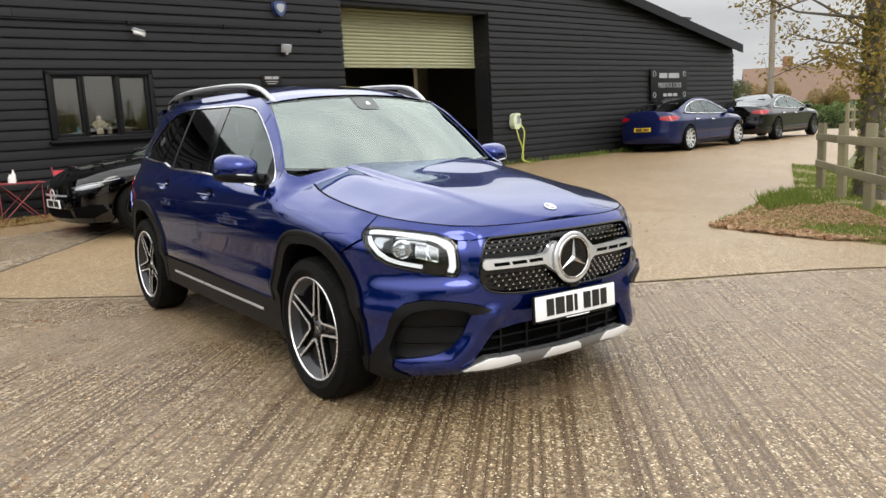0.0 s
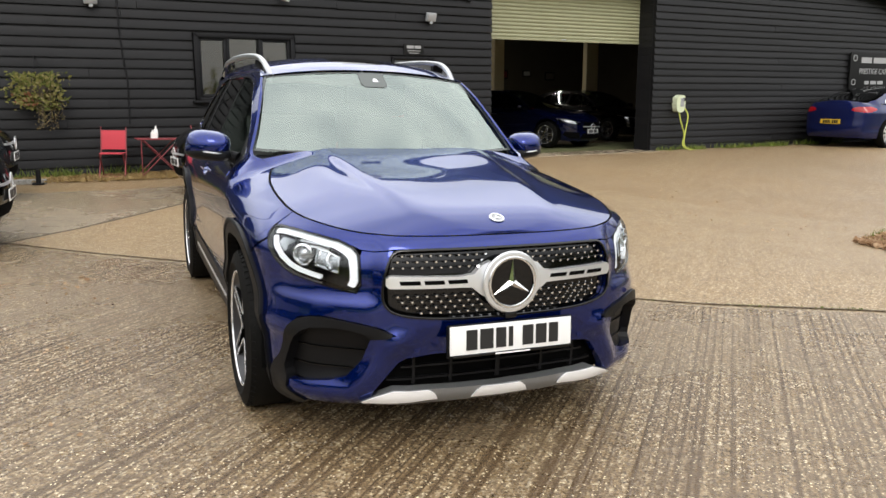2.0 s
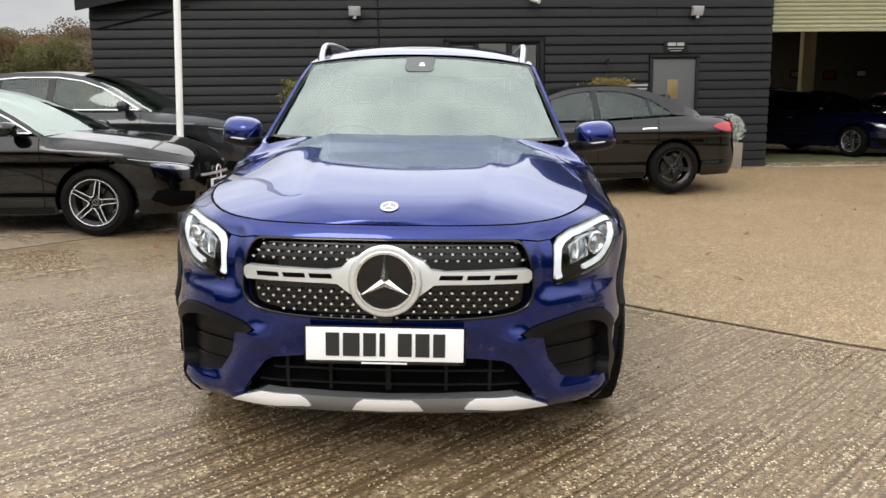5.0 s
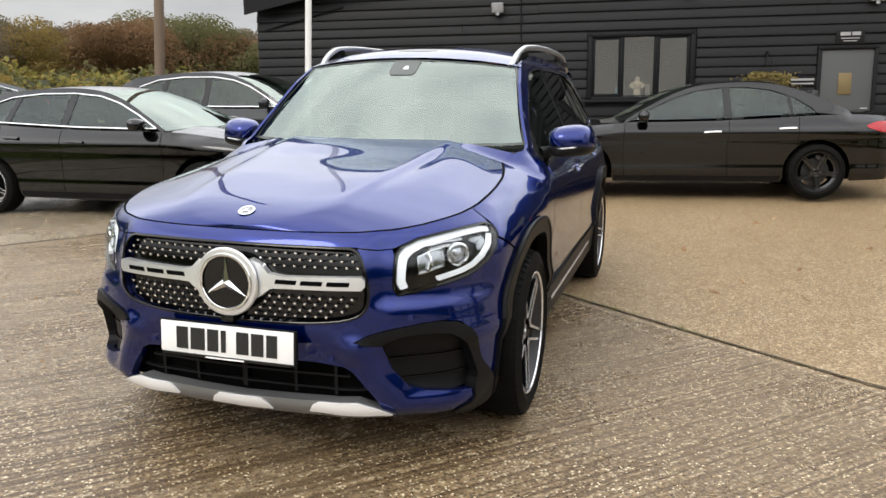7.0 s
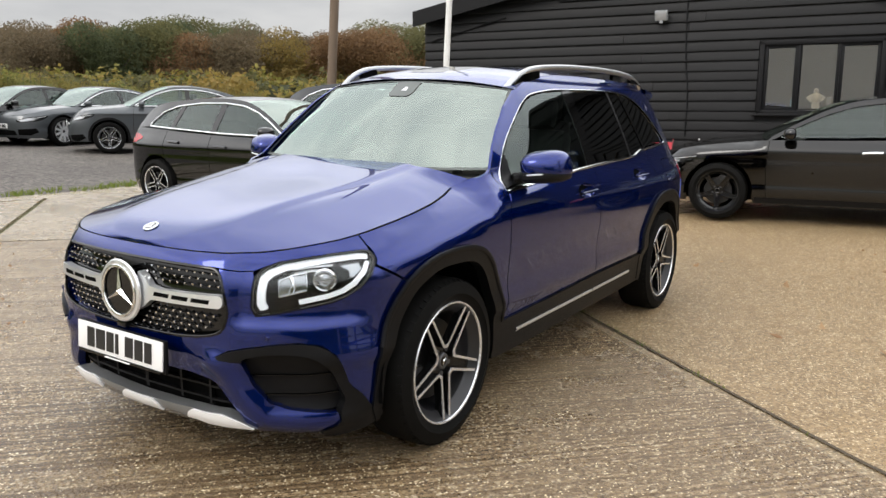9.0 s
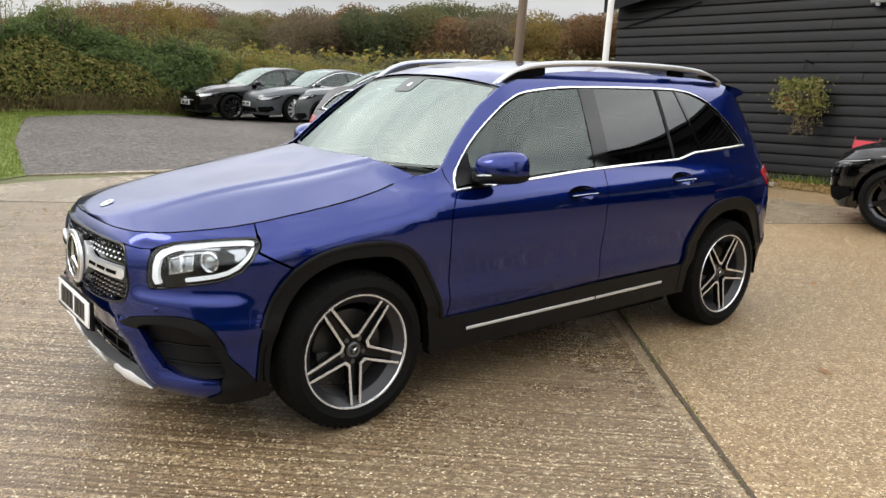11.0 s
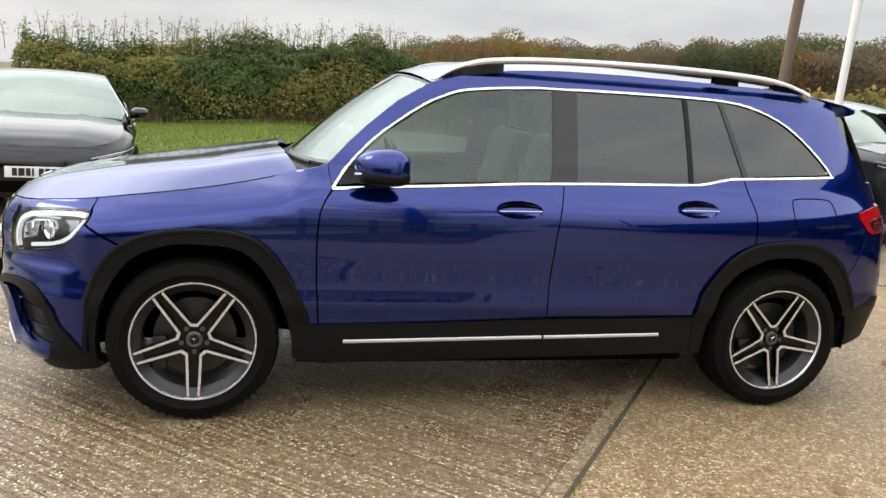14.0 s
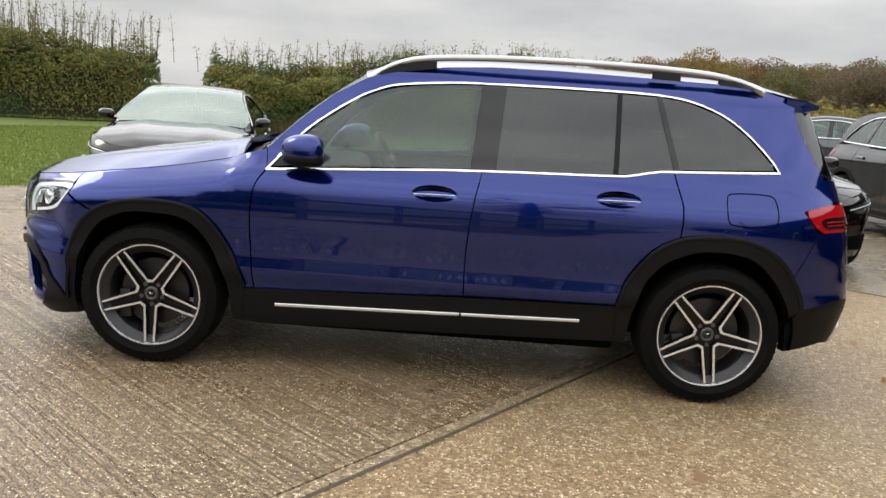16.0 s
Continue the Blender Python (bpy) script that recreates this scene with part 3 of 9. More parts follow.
def wheel_meshes(r, rim, width, arms, arm_mat, lip_mat, twin=True):
    h = width / 2
    tyre = B()
    lathe(tyre, [(-h * 0.9, rim), (-h, rim + 0.03), (-h * 1.04, r - 0.06), (-h * 0.9, r - 0.014), (-h * 0.6, r), (h * 0.6, r), (h * 0.9, r - 0.014), (h * 1.04, r - 0.06), (h * 1.0, rim + 0.03), (h * 0.93, rim + 0.006), (h * 0.9, rim)], 56)
    for k in range(60):
        a = 2 * math.pi * k / 60
        for s in (-1, 1):
            box(tyre, (0, 0, 0), (0.018, 0.010, 0.004), 0, Matrix.Rotation(a, 4, "X") @ pose(s * h * 0.82, 0, r - 0.008, 0, s * 28, 0))
    lip = B()
    lathe(lip, [(h * 0.90, rim + 0.002), (h * 0.94, rim - 0.001), (h * 0.93, rim - 0.007), (h * 0.88, rim - 0.010)], 56)
    flange = B()
    lathe(flange, [(h * 0.88, rim - 0.010), (h * 0.70, rim * 0.90), (h * 0.62, rim * 0.835), (h * 0.56, rim * 0.82)], 56)
    barrel = B()
    lathe(barrel, [(h * 0.56, rim * 0.82), (h * 0.3, rim * 0.83), (-h * 0.85, rim * 0.88)], 48)
    disc = B()
    lathe(disc, [(h * 0.12, 0.02), (h * 0.12, rim * 0.66), (h * 0.0, rim * 0.67), (h * 0.0, 0.02)], 40)
    cal = B()
    box(cal, (h * 0.14, rim * 0.55, rim * 0.25), (0.07, 0.06, 0.15), 0.012)
    spokes, web = B(), B()
    ro = rim - 0.008
    polar = lambda r_, a_: (r_ * math.sin(a_), r_ * math.cos(a_))
    turn = lambda p, a_: (p[0] * math.cos(a_) + p[1] * math.sin(a_), -p[0] * math.sin(a_) + p[1] * math.cos(a_))
    if twin:
        wo, bl, rc = rim * 0.104, rim * 0.043, rim * 0.292
        step = 2 * math.pi / arms
        star_o = []
        for k in range(arms):
            a = k * step
            mid = a + step / 2
            # a bright V that runs from one spoke's tip in to the hub and out along the next
            out_a, out_b = turn((wo, ro), a), turn((-wo, ro), a + step)
            in_a, in_b = turn((wo - bl, ro + 0.002), a), turn((-wo + bl, ro + 0.002), a + step)
            c0, c1 = polar(rc, mid - 0.16), polar(rc, mid + 0.16)
            d0, d1 = polar(rc - bl * 1.15, mid - 0.24), polar(rc - bl * 1.15, mid + 0.24)
            vee = [out_a, c0, c1, out_b, in_b, d1, d0, in_a]
            prism(spokes, vee, h * 0.72, h * 0.76)
            prism(web, vee, h * 0.42, h * 0.718)
            star_o += [turn((-wo + bl, ro), a), turn((wo - bl, ro), a), polar(rc - bl * 1.1, mid - 0.24), polar(rc - bl * 1.1, mid + 0.24)]
        prism(web, star_o, h * 0.40, h * 0.54)
    else:
        for k in range(arms):
            a = 2 * math.pi * k / arms
            prism(spokes, [turn(p, a) for p in ((-0.030, rim * 0.15), (-0.022, ro), (0.022, ro), (0.030, rim * 0.15))], h * 0.50, h * 0.74)
        lathe(web, [(h * 0.45, rim * 0.32), (h * 0.54, rim * 0.29), (h * 0.56, 0.050), (h * 0.5, 0.045)], 30)
    for b_ in (spokes, web):
        for v in b_.verts:
            v.co.x += 0.016 * math.hypot(v.co.y, v.co.z) / ro - 0.006
        bmesh.ops.recalc_face_normals(b_, faces=b_.faces)
    cap = B()
    lathe(cap, [(h * 0.48, 0.036), (h * 0.63, 0.035), (h * 0.66, 0.030), (h * 0.64, 0.022)], 24)
    eye = B()
    lathe(eye, [(h * 0.635, 0.023), (h * 0.64, 0.0001)], 20)
    if twin:
        bd = star(B(), (0, 0, 0), 0.022, 0.004)
        bmesh.ops.transform(bd, matrix=pose(h * 0.642, 0, 0, 0, 0, 90), verts=bd.verts)
    bolts = []
    for k in range(5):
        a = 2 * math.pi * k / 5
        bolts.append(tube(B(), [(h * 0.50, 0.056 * math.sin(a), 0.056 * math.cos(a)), (h * 0.575, 0.056 * math.sin(a), 0.056 * math.cos(a))], 0.011, 8))
    mk = lambda b, n, m: finish(b, n, m)
    out = [("tyre", mk(tyre, "tyre", RUBBER)), ("rim_lip", mk(lip, "rim_lip", lip_mat)), ("rim_flange", mk(flange, "rim_flange", RIMGREY if lip_mat != BLACKALLOY else BLACKALLOY)), ("barrel", mk(barrel, "barrel", DARKALLOY if lip_mat != BLACKALLOY else BLACKALLOY)),
           ("brake_disc", mk(disc, "brake_disc", STEEL)), ("caliper", mk(cal, "caliper", STEEL)), ("spokes", mk(spokes, "spokes", arm_mat)),
           ("hub_cap", mk(cap, "hub_cap", DARKALLOY if lip_mat != BLACKALLOY else BLACKALLOY)), ("hub_disc", mk(eye, "hub_disc", GLOSSBLACK))]
    out += [("hub_bolt", mk(q, "hub_bolt", DARKALLOY)) for q in bolts]
    if twin and lip_mat != BLACKALLOY:
        out.append(("hub_badge", mk(bd, "hub_badge", CHROME)))
    out.append(("spoke_web", mk(web, "spoke_web", WEBALLOY if lip_mat != BLACKALLOY else BLACKALLOY)))
    return out


def put_wheels(car, meshes, track, front, back, z, spin=0.0):
    for i, (x, y) in enumerate(((track, front), (-track, front), (track, back), (-track, back))):
        w = new("wheel")
        w.parent = car
        w.matrix_basis = pose(x, y, z, spin + 4 * i, 0, 0) if x > 0 else pose(x, y, z, 0, 0, 180) @ pose(0, 0, 0, spin + 23 * i, 0, 0)
        for n, me in meshes:
            part(n, me, None, w)


# ---- the blue seven-seat SUV ----
GLB = Skin(
    plan=[(0, -2.315), (0.25, -2.305), (0.45, -2.27), (0.60, -2.205), (0.72, -2.11), (0.81, -1.98), (0.866, -1.83), (0.89, -1.65), (0.902, -1.3), (0.905, -0.6), (0.908, 0.2), (0.908, 1.0), (0.90, 1.45), (0.88, 1.75), (0.83, 1.98), (0.72, 2.14), (0.5, 2.24), (0.25, 2.28), (0, 2.29)],
    side=[(0.0, 0.10), (0.2, 0.07), (0.3, 0.045), (0.45, 0.030), (0.49, 0.013), (0.53, 0.007), (0.60, 0.014), (0.68, 0.009), (0.78, 0.0), (0.90, 0.004), (0.96, 0.014), (1.01, 0.034), (1.06, 0.066), (1.10, 0.088), (1.2, 0.130), (1.35, 0.203), (1.5, 0.283), (1.56, 0.325), (1.62, 0.38)],
    nose=[(0.0, 0.2), (0.18, 0.11), (0.25, 0.05), (0.32, 0.035), (0.42, 0.03), (0.5, 0.005), (0.58, 0.0), (0.72, 0.0), (0.80, 0.012), (0.86, 0.035), (0.90, 0.075), (0.95, 0.15), (1.2, 0.5)],
    tail=[(0.0, 0.2), (0.22, 0.12), (0.35, 0.04), (0.5, 0.0), (0.65, 0.0), (0.72, 0.02), (0.9, 0.06), (1.05, 0.10), (1.2, 0.17), (1.35, 0.26), (1.5, 0.36), (1.62, 0.45)],
    seam=[(-2.4, 0.880), (-2.28, 0.886), (-2.2, 0.895), (-2.05, 0.914), (-1.9, 0.930), (-1.48, 0.985), (-1.14, 1.045), (-1.0, 1.09), (-0.8, 1.2), (-0.5, 1.4)])

ROOFLINE = [(-0.869, 1.135), (-0.78, 1.225), (-0.688, 1.312), (-0.554, 1.424), (-0.4, 1.513), (-0.241, 1.558), (0.0, 1.594), (0.264, 1.612), (0.6, 1.616), (0.923, 1.613), (1.395, 1.606), (1.675, 1.586), (1.80, 1.560), (1.87, 1.540)]
WINDOWLINE = [(-0.853, 1.032), (-0.745, 1.171), (-0.617, 1.29), (-0.443, 1.41), (-0.336, 1.461), (-0.227, 1.492), (0.047, 1.520), (0.263, 1.527), (0.7, 1.533), (1.081, 1.530), (1.265, 1.508), (1.432, 1.450), (1.559, 1.361), (1.677, 1.242), (1.716, 1.184)]
SILLLINE = [(1.716, 1.184), (1.217, 1.158), (1.10, 1.152), (1.034, 1.140), (0.98, 1.128), (0.919, 1.118), (0.8, 1.113), (0.364, 1.100), (0.016, 1.086), (-0.4, 1.060), (-0.853, 1.032)]
WINDOWLINE = curve(WINDOWLINE, 3)
ARCH_F = [(-0.940, 0.43), (-0.975, 0.53), (-1.008, 0.605), (-1.05, 0.672), (-1.092, 0.732), (-1.146, 0.785), (-1.207, 0.818), (-1.29, 0.836), (-1.38, 0.840), (-1.468, 0.837), (-1.59, 0.816), (-1.715, 0.755), (-1.80, 0.645), (-1.842, 0.53)]
ARCH_F_IN = [(-1.00, 0.26), (-1.006, 0.36), (-1.032, 0.47), (-1.056, 0.53), (-1.098, 0.62), (-1.168, 0.715), (-1.258, 0.770), (-1.40, 0.783), (-1.53, 0.774), (-1.66, 0.715), (-1.742, 0.61), (-1.795, 0.48), (-1.815, 0.36), (-1.81, 0.22)]
ARCH_R = [(0.940, 0.47), (0.96, 0.56), (0.99, 0.63), (1.085, 0.762), (1.18, 0.823), (1.27, 0.848), (1.388, 0.857), (1.48, 0.856), (1.569, 0.842), (1.66, 0.803), (1.735, 0.746), (1.80, 0.665), (1.845, 0.59), (1.866, 0.515)]
ARCH_R_IN = [(1.0, 0.28), (1.015, 0.43), (1.055, 0.59), (1.10, 0.66), (1.158, 0.72), (1.287, 0.778), (1.40, 0.788), (1.48, 0.783), (1.60, 0.748), (1.72, 0.638), (1.785, 0.53), (1.81, 0.47)]
# headlight, grille and intake outlines on the nose, for the half where x is above zero
LAMP = [("f", 0.588, 0.674), ("f", 0.572, 0.700), ("f", 0.574, 0.76), ("f", 0.580, 0.812), ("f", 0.602, 0.838), ("f", 0.660, 0.862), ("f", 0.735, 0.874), ("f", 0.805, 0.884), (-1.88, 0.889), (-1.850, 0.884), (-1.843, 0.866), (-1.872, 0.812), (-1.917, 0.759), (-1.965, 0.733), ("f", 0.792, 0.718), ("f", 0.71, 0.698), ("f", 0.64, 0.682)]
GRILLE = [("f", 0.0, 0.839), ("f", 0.42, 0.839), ("f", 0.450, 0.831), ("f", 0.469, 0.808), ("f", 0.487, 0.742), ("f", 0.495, 0.68), ("f", 0.487, 0.637), ("f", 0.466, 0.610), ("f", 0.42, 0.592), ("f", 0.33, 0.580), ("f", 0.2, 0.574), ("f", 0.0, 0.572)]
SURROUND = [("f", 0.442, 0.516), ("f", 0.498, 0.544), ("f", 0.563, 0.560), ("f", 0.65, 0.575), ("f", 0.71, 0.579), ("f", 0.763, 0.564), ("f", 0.793, 0.522), ("f", 0.808, 0.461), ("f", 0.818, 0.402), (-1.91, 0.352), (-1.862, 0.287)]
LOWER = [("f", 0.0, 0.430), ("f", 0.29, 0.426), ("f", 0.40, 0.417), ("f", 0.43, 0.402), ("f", 0.53, 0.285), ("f", 0.46, 0.27), ("f", 0.0, 0.265)]


def relief(skin):
    """Adds the rounded limb that runs down between the lower grille and the side intake."""
    plain = skin.at
    line = ((0.44, 0.485), (0.50, 0.42), (0.60, 0.275), (0.78, 0.268))

    def at(s, z, off=0.0):
        if z < 0.56 and abs(s) < 1.4:
            x = float(np.interp(abs(s), skin.s, skin.x))
            best = 9.0
            for (x0, z0), (x1, z1) in zip(line, line[1:]):
                t = min(1.0, max(0.0, ((x - x0) * (x1 - x0) + (z - z0) * (z1 - z0)) / ((x1 - x0) ** 2 + (z1 - z0) ** 2)))
                best = min(best, math.hypot(x - x0 - t * (x1 - x0), z - z0 - t * (z1 - z0)))
            off += 0.024 * (1 - smooth01(best / 0.075)) - 0.012 * smooth01((0.40 - x) / 0.1) * smooth01((0.55 - z) / 0.06)
        if abs(s) < 1.4:
            x, y = float(np.interp(abs(s), skin.s, skin.x)), float(np.interp(abs(s), skin.s, skin.y))
            # lamps sit back over a ledge, the lower corners stand out
            off -= 0.024 * smooth01((x - 0.47) / 0.08) * smooth01((z - 0.610) / 0.075) * smooth01((0.90 - z) / 0.07) * smooth01((-1.82 - y) / 0.14)
            off += 0.026 * smooth01((x - 0.64) / 0.14) * smooth01((-1.74 - y) / 0.16) * smooth01((0.66 - z) / 0.28)
        return plain(s, z, off)
    skin.at = at


relief(GLB)


def centre_merge(bm):
    bmesh.ops.remove_doubles(bm, verts=[v for v in bm.verts if abs(v.co.x) < 1e-4], dist=2e-4)
    return bm


def seat(car, x, y, z, w, m=LEATHER):
    s = part("seat", box(B(), (x, y, z), (w, 0.5, 0.16), 0.05), m, car)
    part("seat_back", box(B(), (0, 0, 0), (w * 0.96, 0.14, 0.62), 0.05, pose(x, y + 0.27, z + 0.30, -14, 0, 0)), m, s)
    part("headrest", box(B(), (0, 0, 0), (0.26, 0.09, 0.18), 0.035, pose(x, y + 0.37, z + 0.70, -10, 0, 0)), m, s)


def ring(bm, c, r, t, seg=40, squash=0.6):
    rows = []
    for k in range(seg + 1):
        a = 2 * math.pi * k / seg
        rows.append([(c[0] + (r + t * math.cos(b)) * math.cos(a), c[1] + t * squash * math.sin(b), c[2] + (r + t * math.cos(b)) * math.sin(a)) for b in (2 * math.pi * j / 8 for j in range(9))])
    loft(bm, rows)
    bmesh.ops.remove_doubles(bm, verts=bm.verts, dist=1e-5)
    bmesh.ops.recalc_face_normals(bm, faces=bm.faces)
    return bm


def plate(parent, m, mat, w=0.52, h=0.111, bars=(0.045, 0.055, 0.042, 0.018, 0.0, 0.046, 0.046, 0.040)):
    p = part("number_plate", box(B(), (0, 0, 0), (w, 0.006, h), 0.002), mat, parent, "", 35, m)
    total = sum(bars) + 0.012 * len(bars)
    x = -total / 2
    for i, k in enumerate(bars):
        if k:
            part("plate_bar", box(B(), (x + k / 2, -0.005, 0), (k, 0.003, h * 0.70)), INK, p)
        x += (k + 0.012) if k else 0.03
    return p


def liner(bm, y, z, r, x0, x1, a0=-8, a1=188, sides=(1, -1)):
    for s in sides:
        rows = []
        for k in range(25):
            a = radians(a0 + (a1 - a0) * k / 24)
            rows.append([(s * x1, y + r * math.cos(a), z + r * math.sin(a)), (s * x0, y + r * math.cos(a), z + r * math.sin(a)), (s * x0, y, z)])
        loft(bm, rows, s < 0)
    return bm


def blue_suv(m):
    car = thing("suv", m, "metallic blue SUV with silver roof rails, parked on wet concrete", "car")
    G = GLB
    top = lambda y: (y, G.seam(y))
    # skirt of panels over a black inner shell
    part("front_wing", panel(B(), G, [(-1.846, 0.905), (-1.837, 0.885), (-1.838, 0.862), (-1.848, 0.840), (-1.707, 0.765)] + ARCH_F[-4::-1] + [(-0.93, 0.425), (-0.893, 0.425), (-0.908, 0.6), (-0.915, 0.75), (-0.915, 0.827), (-0.911, 0.89), (-0.904, 0.938), (-0.883, 0.985), (-0.853, 1.032), (-0.872, 1.13), (-0.905, 1.115), (-1.0, 1.09), top(-1.1), top(-1.2), top(-1.35), top(-1.48), top(-1.6), top(-1.75), top(-1.846)], gap=0.002, sides=(1,)), BLUE, car)
    part("front_wing", panel(B(), G, [(-1.846, 0.905), (-1.837, 0.885), (-1.838, 0.862), (-1.848, 0.840), (-1.707, 0.765)] + ARCH_F[-4::-1] + [(-0.93, 0.425), (-0.893, 0.425), (-0.908, 0.6), (-0.915, 0.75), (-0.915, 0.827), (-0.911, 0.89), (-0.904, 0.938), (-0.883, 0.985), (-0.853, 1.032), (-0.872, 1.13), (-0.905, 1.115), (-1.0, 1.09), top(-1.1), top(-1.2), top(-1.35), top(-1.48), top(-1.6), top(-1.75), top(-1.846)], gap=0.002, sides=(-1,)), BLUE, car)
    fd = [(-0.847, 1.028), (-0.4, 1.056), (0.016, 1.082), (0.216, 1.092), (0.19, 0.97), (0.172, 0.846), (0.163, 0.7), (0.163, 0.565), (0.168, 0.463), (-0.4, 0.441), (-0.890, 0.421), (-0.905, 0.6), (-0.912, 0.75), (-0.912, 0.827), (-0.908, 0.89), (-0.901, 0.938), (-0.88, 0.985)]
    rd = [(0.218, 1.092), (0.364, 1.096), (0.8, 1.109), (0.919, 1.114), (0.98, 1.124), (1.034, 1.136), (1.10, 1.148), (1.167, 1.154), (1.195, 1.06), (1.211, 0.997), (1.213, 0.92), (1.206, 0.825)] + ARCH_R[4:0:-1] + [(0.946, 0.478), (0.17, 0.465), (0.165, 0.565), (0.165, 0.7), (0.174, 0.846), (0.192, 0.97)]
    for s in (1, -1):
        for o, hy, hz in ((fd, -0.01, 0.973), (rd, 0.895, 1.006)):
            d = part("door", panel(B(), G, o, gap=0.002, sides=(s,), hole=(hy, hz, 0.112, 0.040)), BLUE, car)
            # recessed grip and bar of the handle
            bowl = loft(B(), [[G.at(G.ys(hy) + 0.113 * q * math.cos(a), hz + 0.041 * q * math.sin(a), -0.001 - 0.034 * (1 - q ** 3)) for a in np.linspace(0, 2 * math.pi, 25)] for q in (1.0, 0.92, 0.8, 0.6, 0.3, 0.01)])
            for v in bowl.verts:
                v.co.x *= s
            bmesh.ops.recalc_face_normals(bowl, faces=bowl.faces)
            part("handle_recess", bowl, BLUE, d)
            part("door_handle", panel(B(), G, [(hy - 0.11, hz - 0.002), (hy - 0.06, hz + 0.012), (hy + 0.06, hz + 0.014), (hy + 0.112, hz + 0.002), (hy + 0.06, hz - 0.012), (hy - 0.06, hz - 0.012)], 0.020, 0.016, 0.02, 1, (s,)), BLUE, d)
            part("handle_strip", ribbon(B(), G, [(hy - 0.10, hz - 0.004), (hy, hz - 0.001), (hy + 0.10, hz)], 0.0035, 0.021, 1, (s,), lift=0.002), RAILM, d, "thin chrome strip")
    for s in (1, -1):
        part("side_shell", panel(B(), G, [(-0.97, 0.40), (1.0, 0.43), (1.0, 0.62), (1.22, 0.86), (1.22, 1.08), (-0.85, 0.99), (-0.97, 0.86)], -0.024, 0.0, 0.06, 0, (s,)), VOID, car)
    uni = WINDOWLINE[:0:-1] + [(-0.853, 1.036), (-0.869, 1.13)] + ROOFLINE[1:] + [(1.845, 1.49), (1.87, 1.38), (1.943, 1.25), (2.0, 1.16), (2.02, 1.10), (2.02, 1.045), (1.84, 1.012), (1.826, 1.005), (1.905, 0.905), (1.80, 0.665)] + ARCH_R[-4:4:-1] + [(1.21, 0.835), (1.217, 0.92), (1.215, 0.997), (1.199, 1.06), (1.171, 1.157), (1.217, 1.156)]
    for s in (1, -1):
        u = part("body_side", panel(B(), G, uni, gap=0.0015, sides=(s,)), BLUE, car)
        if s > 0:
            part("fuel_flap", ribbon(B(), G, [(1.43, 1.055), (1.455, 1.075), (1.65, 1.078), (1.685, 1.055), (1.69, 0.95), (1.66, 0.922), (1.46, 0.920), (1.432, 0.945)], 0.005, 0.0012, 1, (s,), True, 0.0008), VOID, u)
    # front: strip over the lamps, bumper, cladding
    strip = [("f", 0.0, 0.842), ("f", 0.42, 0.842), ("f", 0.46, 0.840), ("f", 0.53, 0.830), ("f", 0.576, 0.833), ("f", 0.600, 0.843), ("f", 0.658, 0.866), ("f", 0.735, 0.878), ("f", 0.805, 0.888), (-1.88, 0.893), (-1.852, 0.889), top(-1.852), top(-1.95), top(-2.05), top(-2.15), top(-2.2), top(-2.25), ("f", 0.45, G.seam(-2.275)), ("f", 0.3, G.seam(-2.3)), ("f", 0.15, 0.885), ("f", 0.0, 0.885)]
    part("bonnet_slam_panel", centre_merge(panel(B(), G, [("f", 0.0, 0.855), ("f", 0.45, 0.855), ("f", 0.45, 0.905), ("f", 0.0, 0.905)], -0.016, 0.0)), BLUE, car)
    part("front_panel", centre_merge(panel(B(), G, strip, thick=0.02)), BLUE, car)
    bump_o = [("f", 0.0, 0.569), ("f", 0.2, 0.571), ("f", 0.33, 0.577), ("f", 0.421, 0.589), ("f", 0.469, 0.607), ("f", 0.490, 0.636), ("f", 0.498, 0.68), ("f", 0.490, 0.742), ("f", 0.472, 0.809), ("f", 0.455, 0.836), ("f", 0.528, 0.826), ("f", 0.572, 0.829), ("f", 0.576, 0.812), ("f", 0.570, 0.76), ("f", 0.568, 0.700), ("f", 0.585, 0.670), ("f", 0.64, 0.678), ("f", 0.71, 0.694), ("f", 0.792, 0.714), (-1.968, 0.729), (-1.921, 0.756), (-1.875, 0.810), (-1.855, 0.834), (-1.712, 0.759), (-1.803, 0.647), (-1.844, 0.53), (-1.855, 0.40)]
    bump_o += [(p[0], p[1] + 0.003) if len(p) == 2 else ("f", p[1], p[2] + 0.003) for p in SURROUND[::-1]]
    bump_o += [("f", 0.535, 0.500), ("f", 0.567, 0.415), ("f", 0.624, 0.343), ("f", 0.68, 0.323), ("f", 0.797, 0.303), ("f", 0.802, 0.262), ("f", 0.765, 0.230), ("f", 0.68, 0.220), ("f", 0.575, 0.222), ("f", 0.541, 0.250), ("f", 0.527, 0.287), ("f", 0.432, 0.404), ("f", 0.40, 0.420), ("f", 0.29, 0.429), ("f", 0.0, 0.433)]
    fb = part("front_bumper", centre_merge(panel(B(), G, bump_o, thick=0.03, step=0.028)), BLUE, car)
    clad = SURROUND + [(-1.80, 0.262), (-1.785, 0.225), (-1.93, 0.200), ("f", 0.782, 0.195), ("f", 0.760, 0.224), ("f", 0.803, 0.258), ("f", 0.800, 0.306), ("f", 0.812, 0.345), ("f", 0.800, 0.396), ("f", 0.781, 0.474), ("f", 0.742, 0.528), ("f", 0.69, 0.541), ("f", 0.618, 0.540), ("f", 0.547, 0.522), ("f", 0.538, 0.499)]
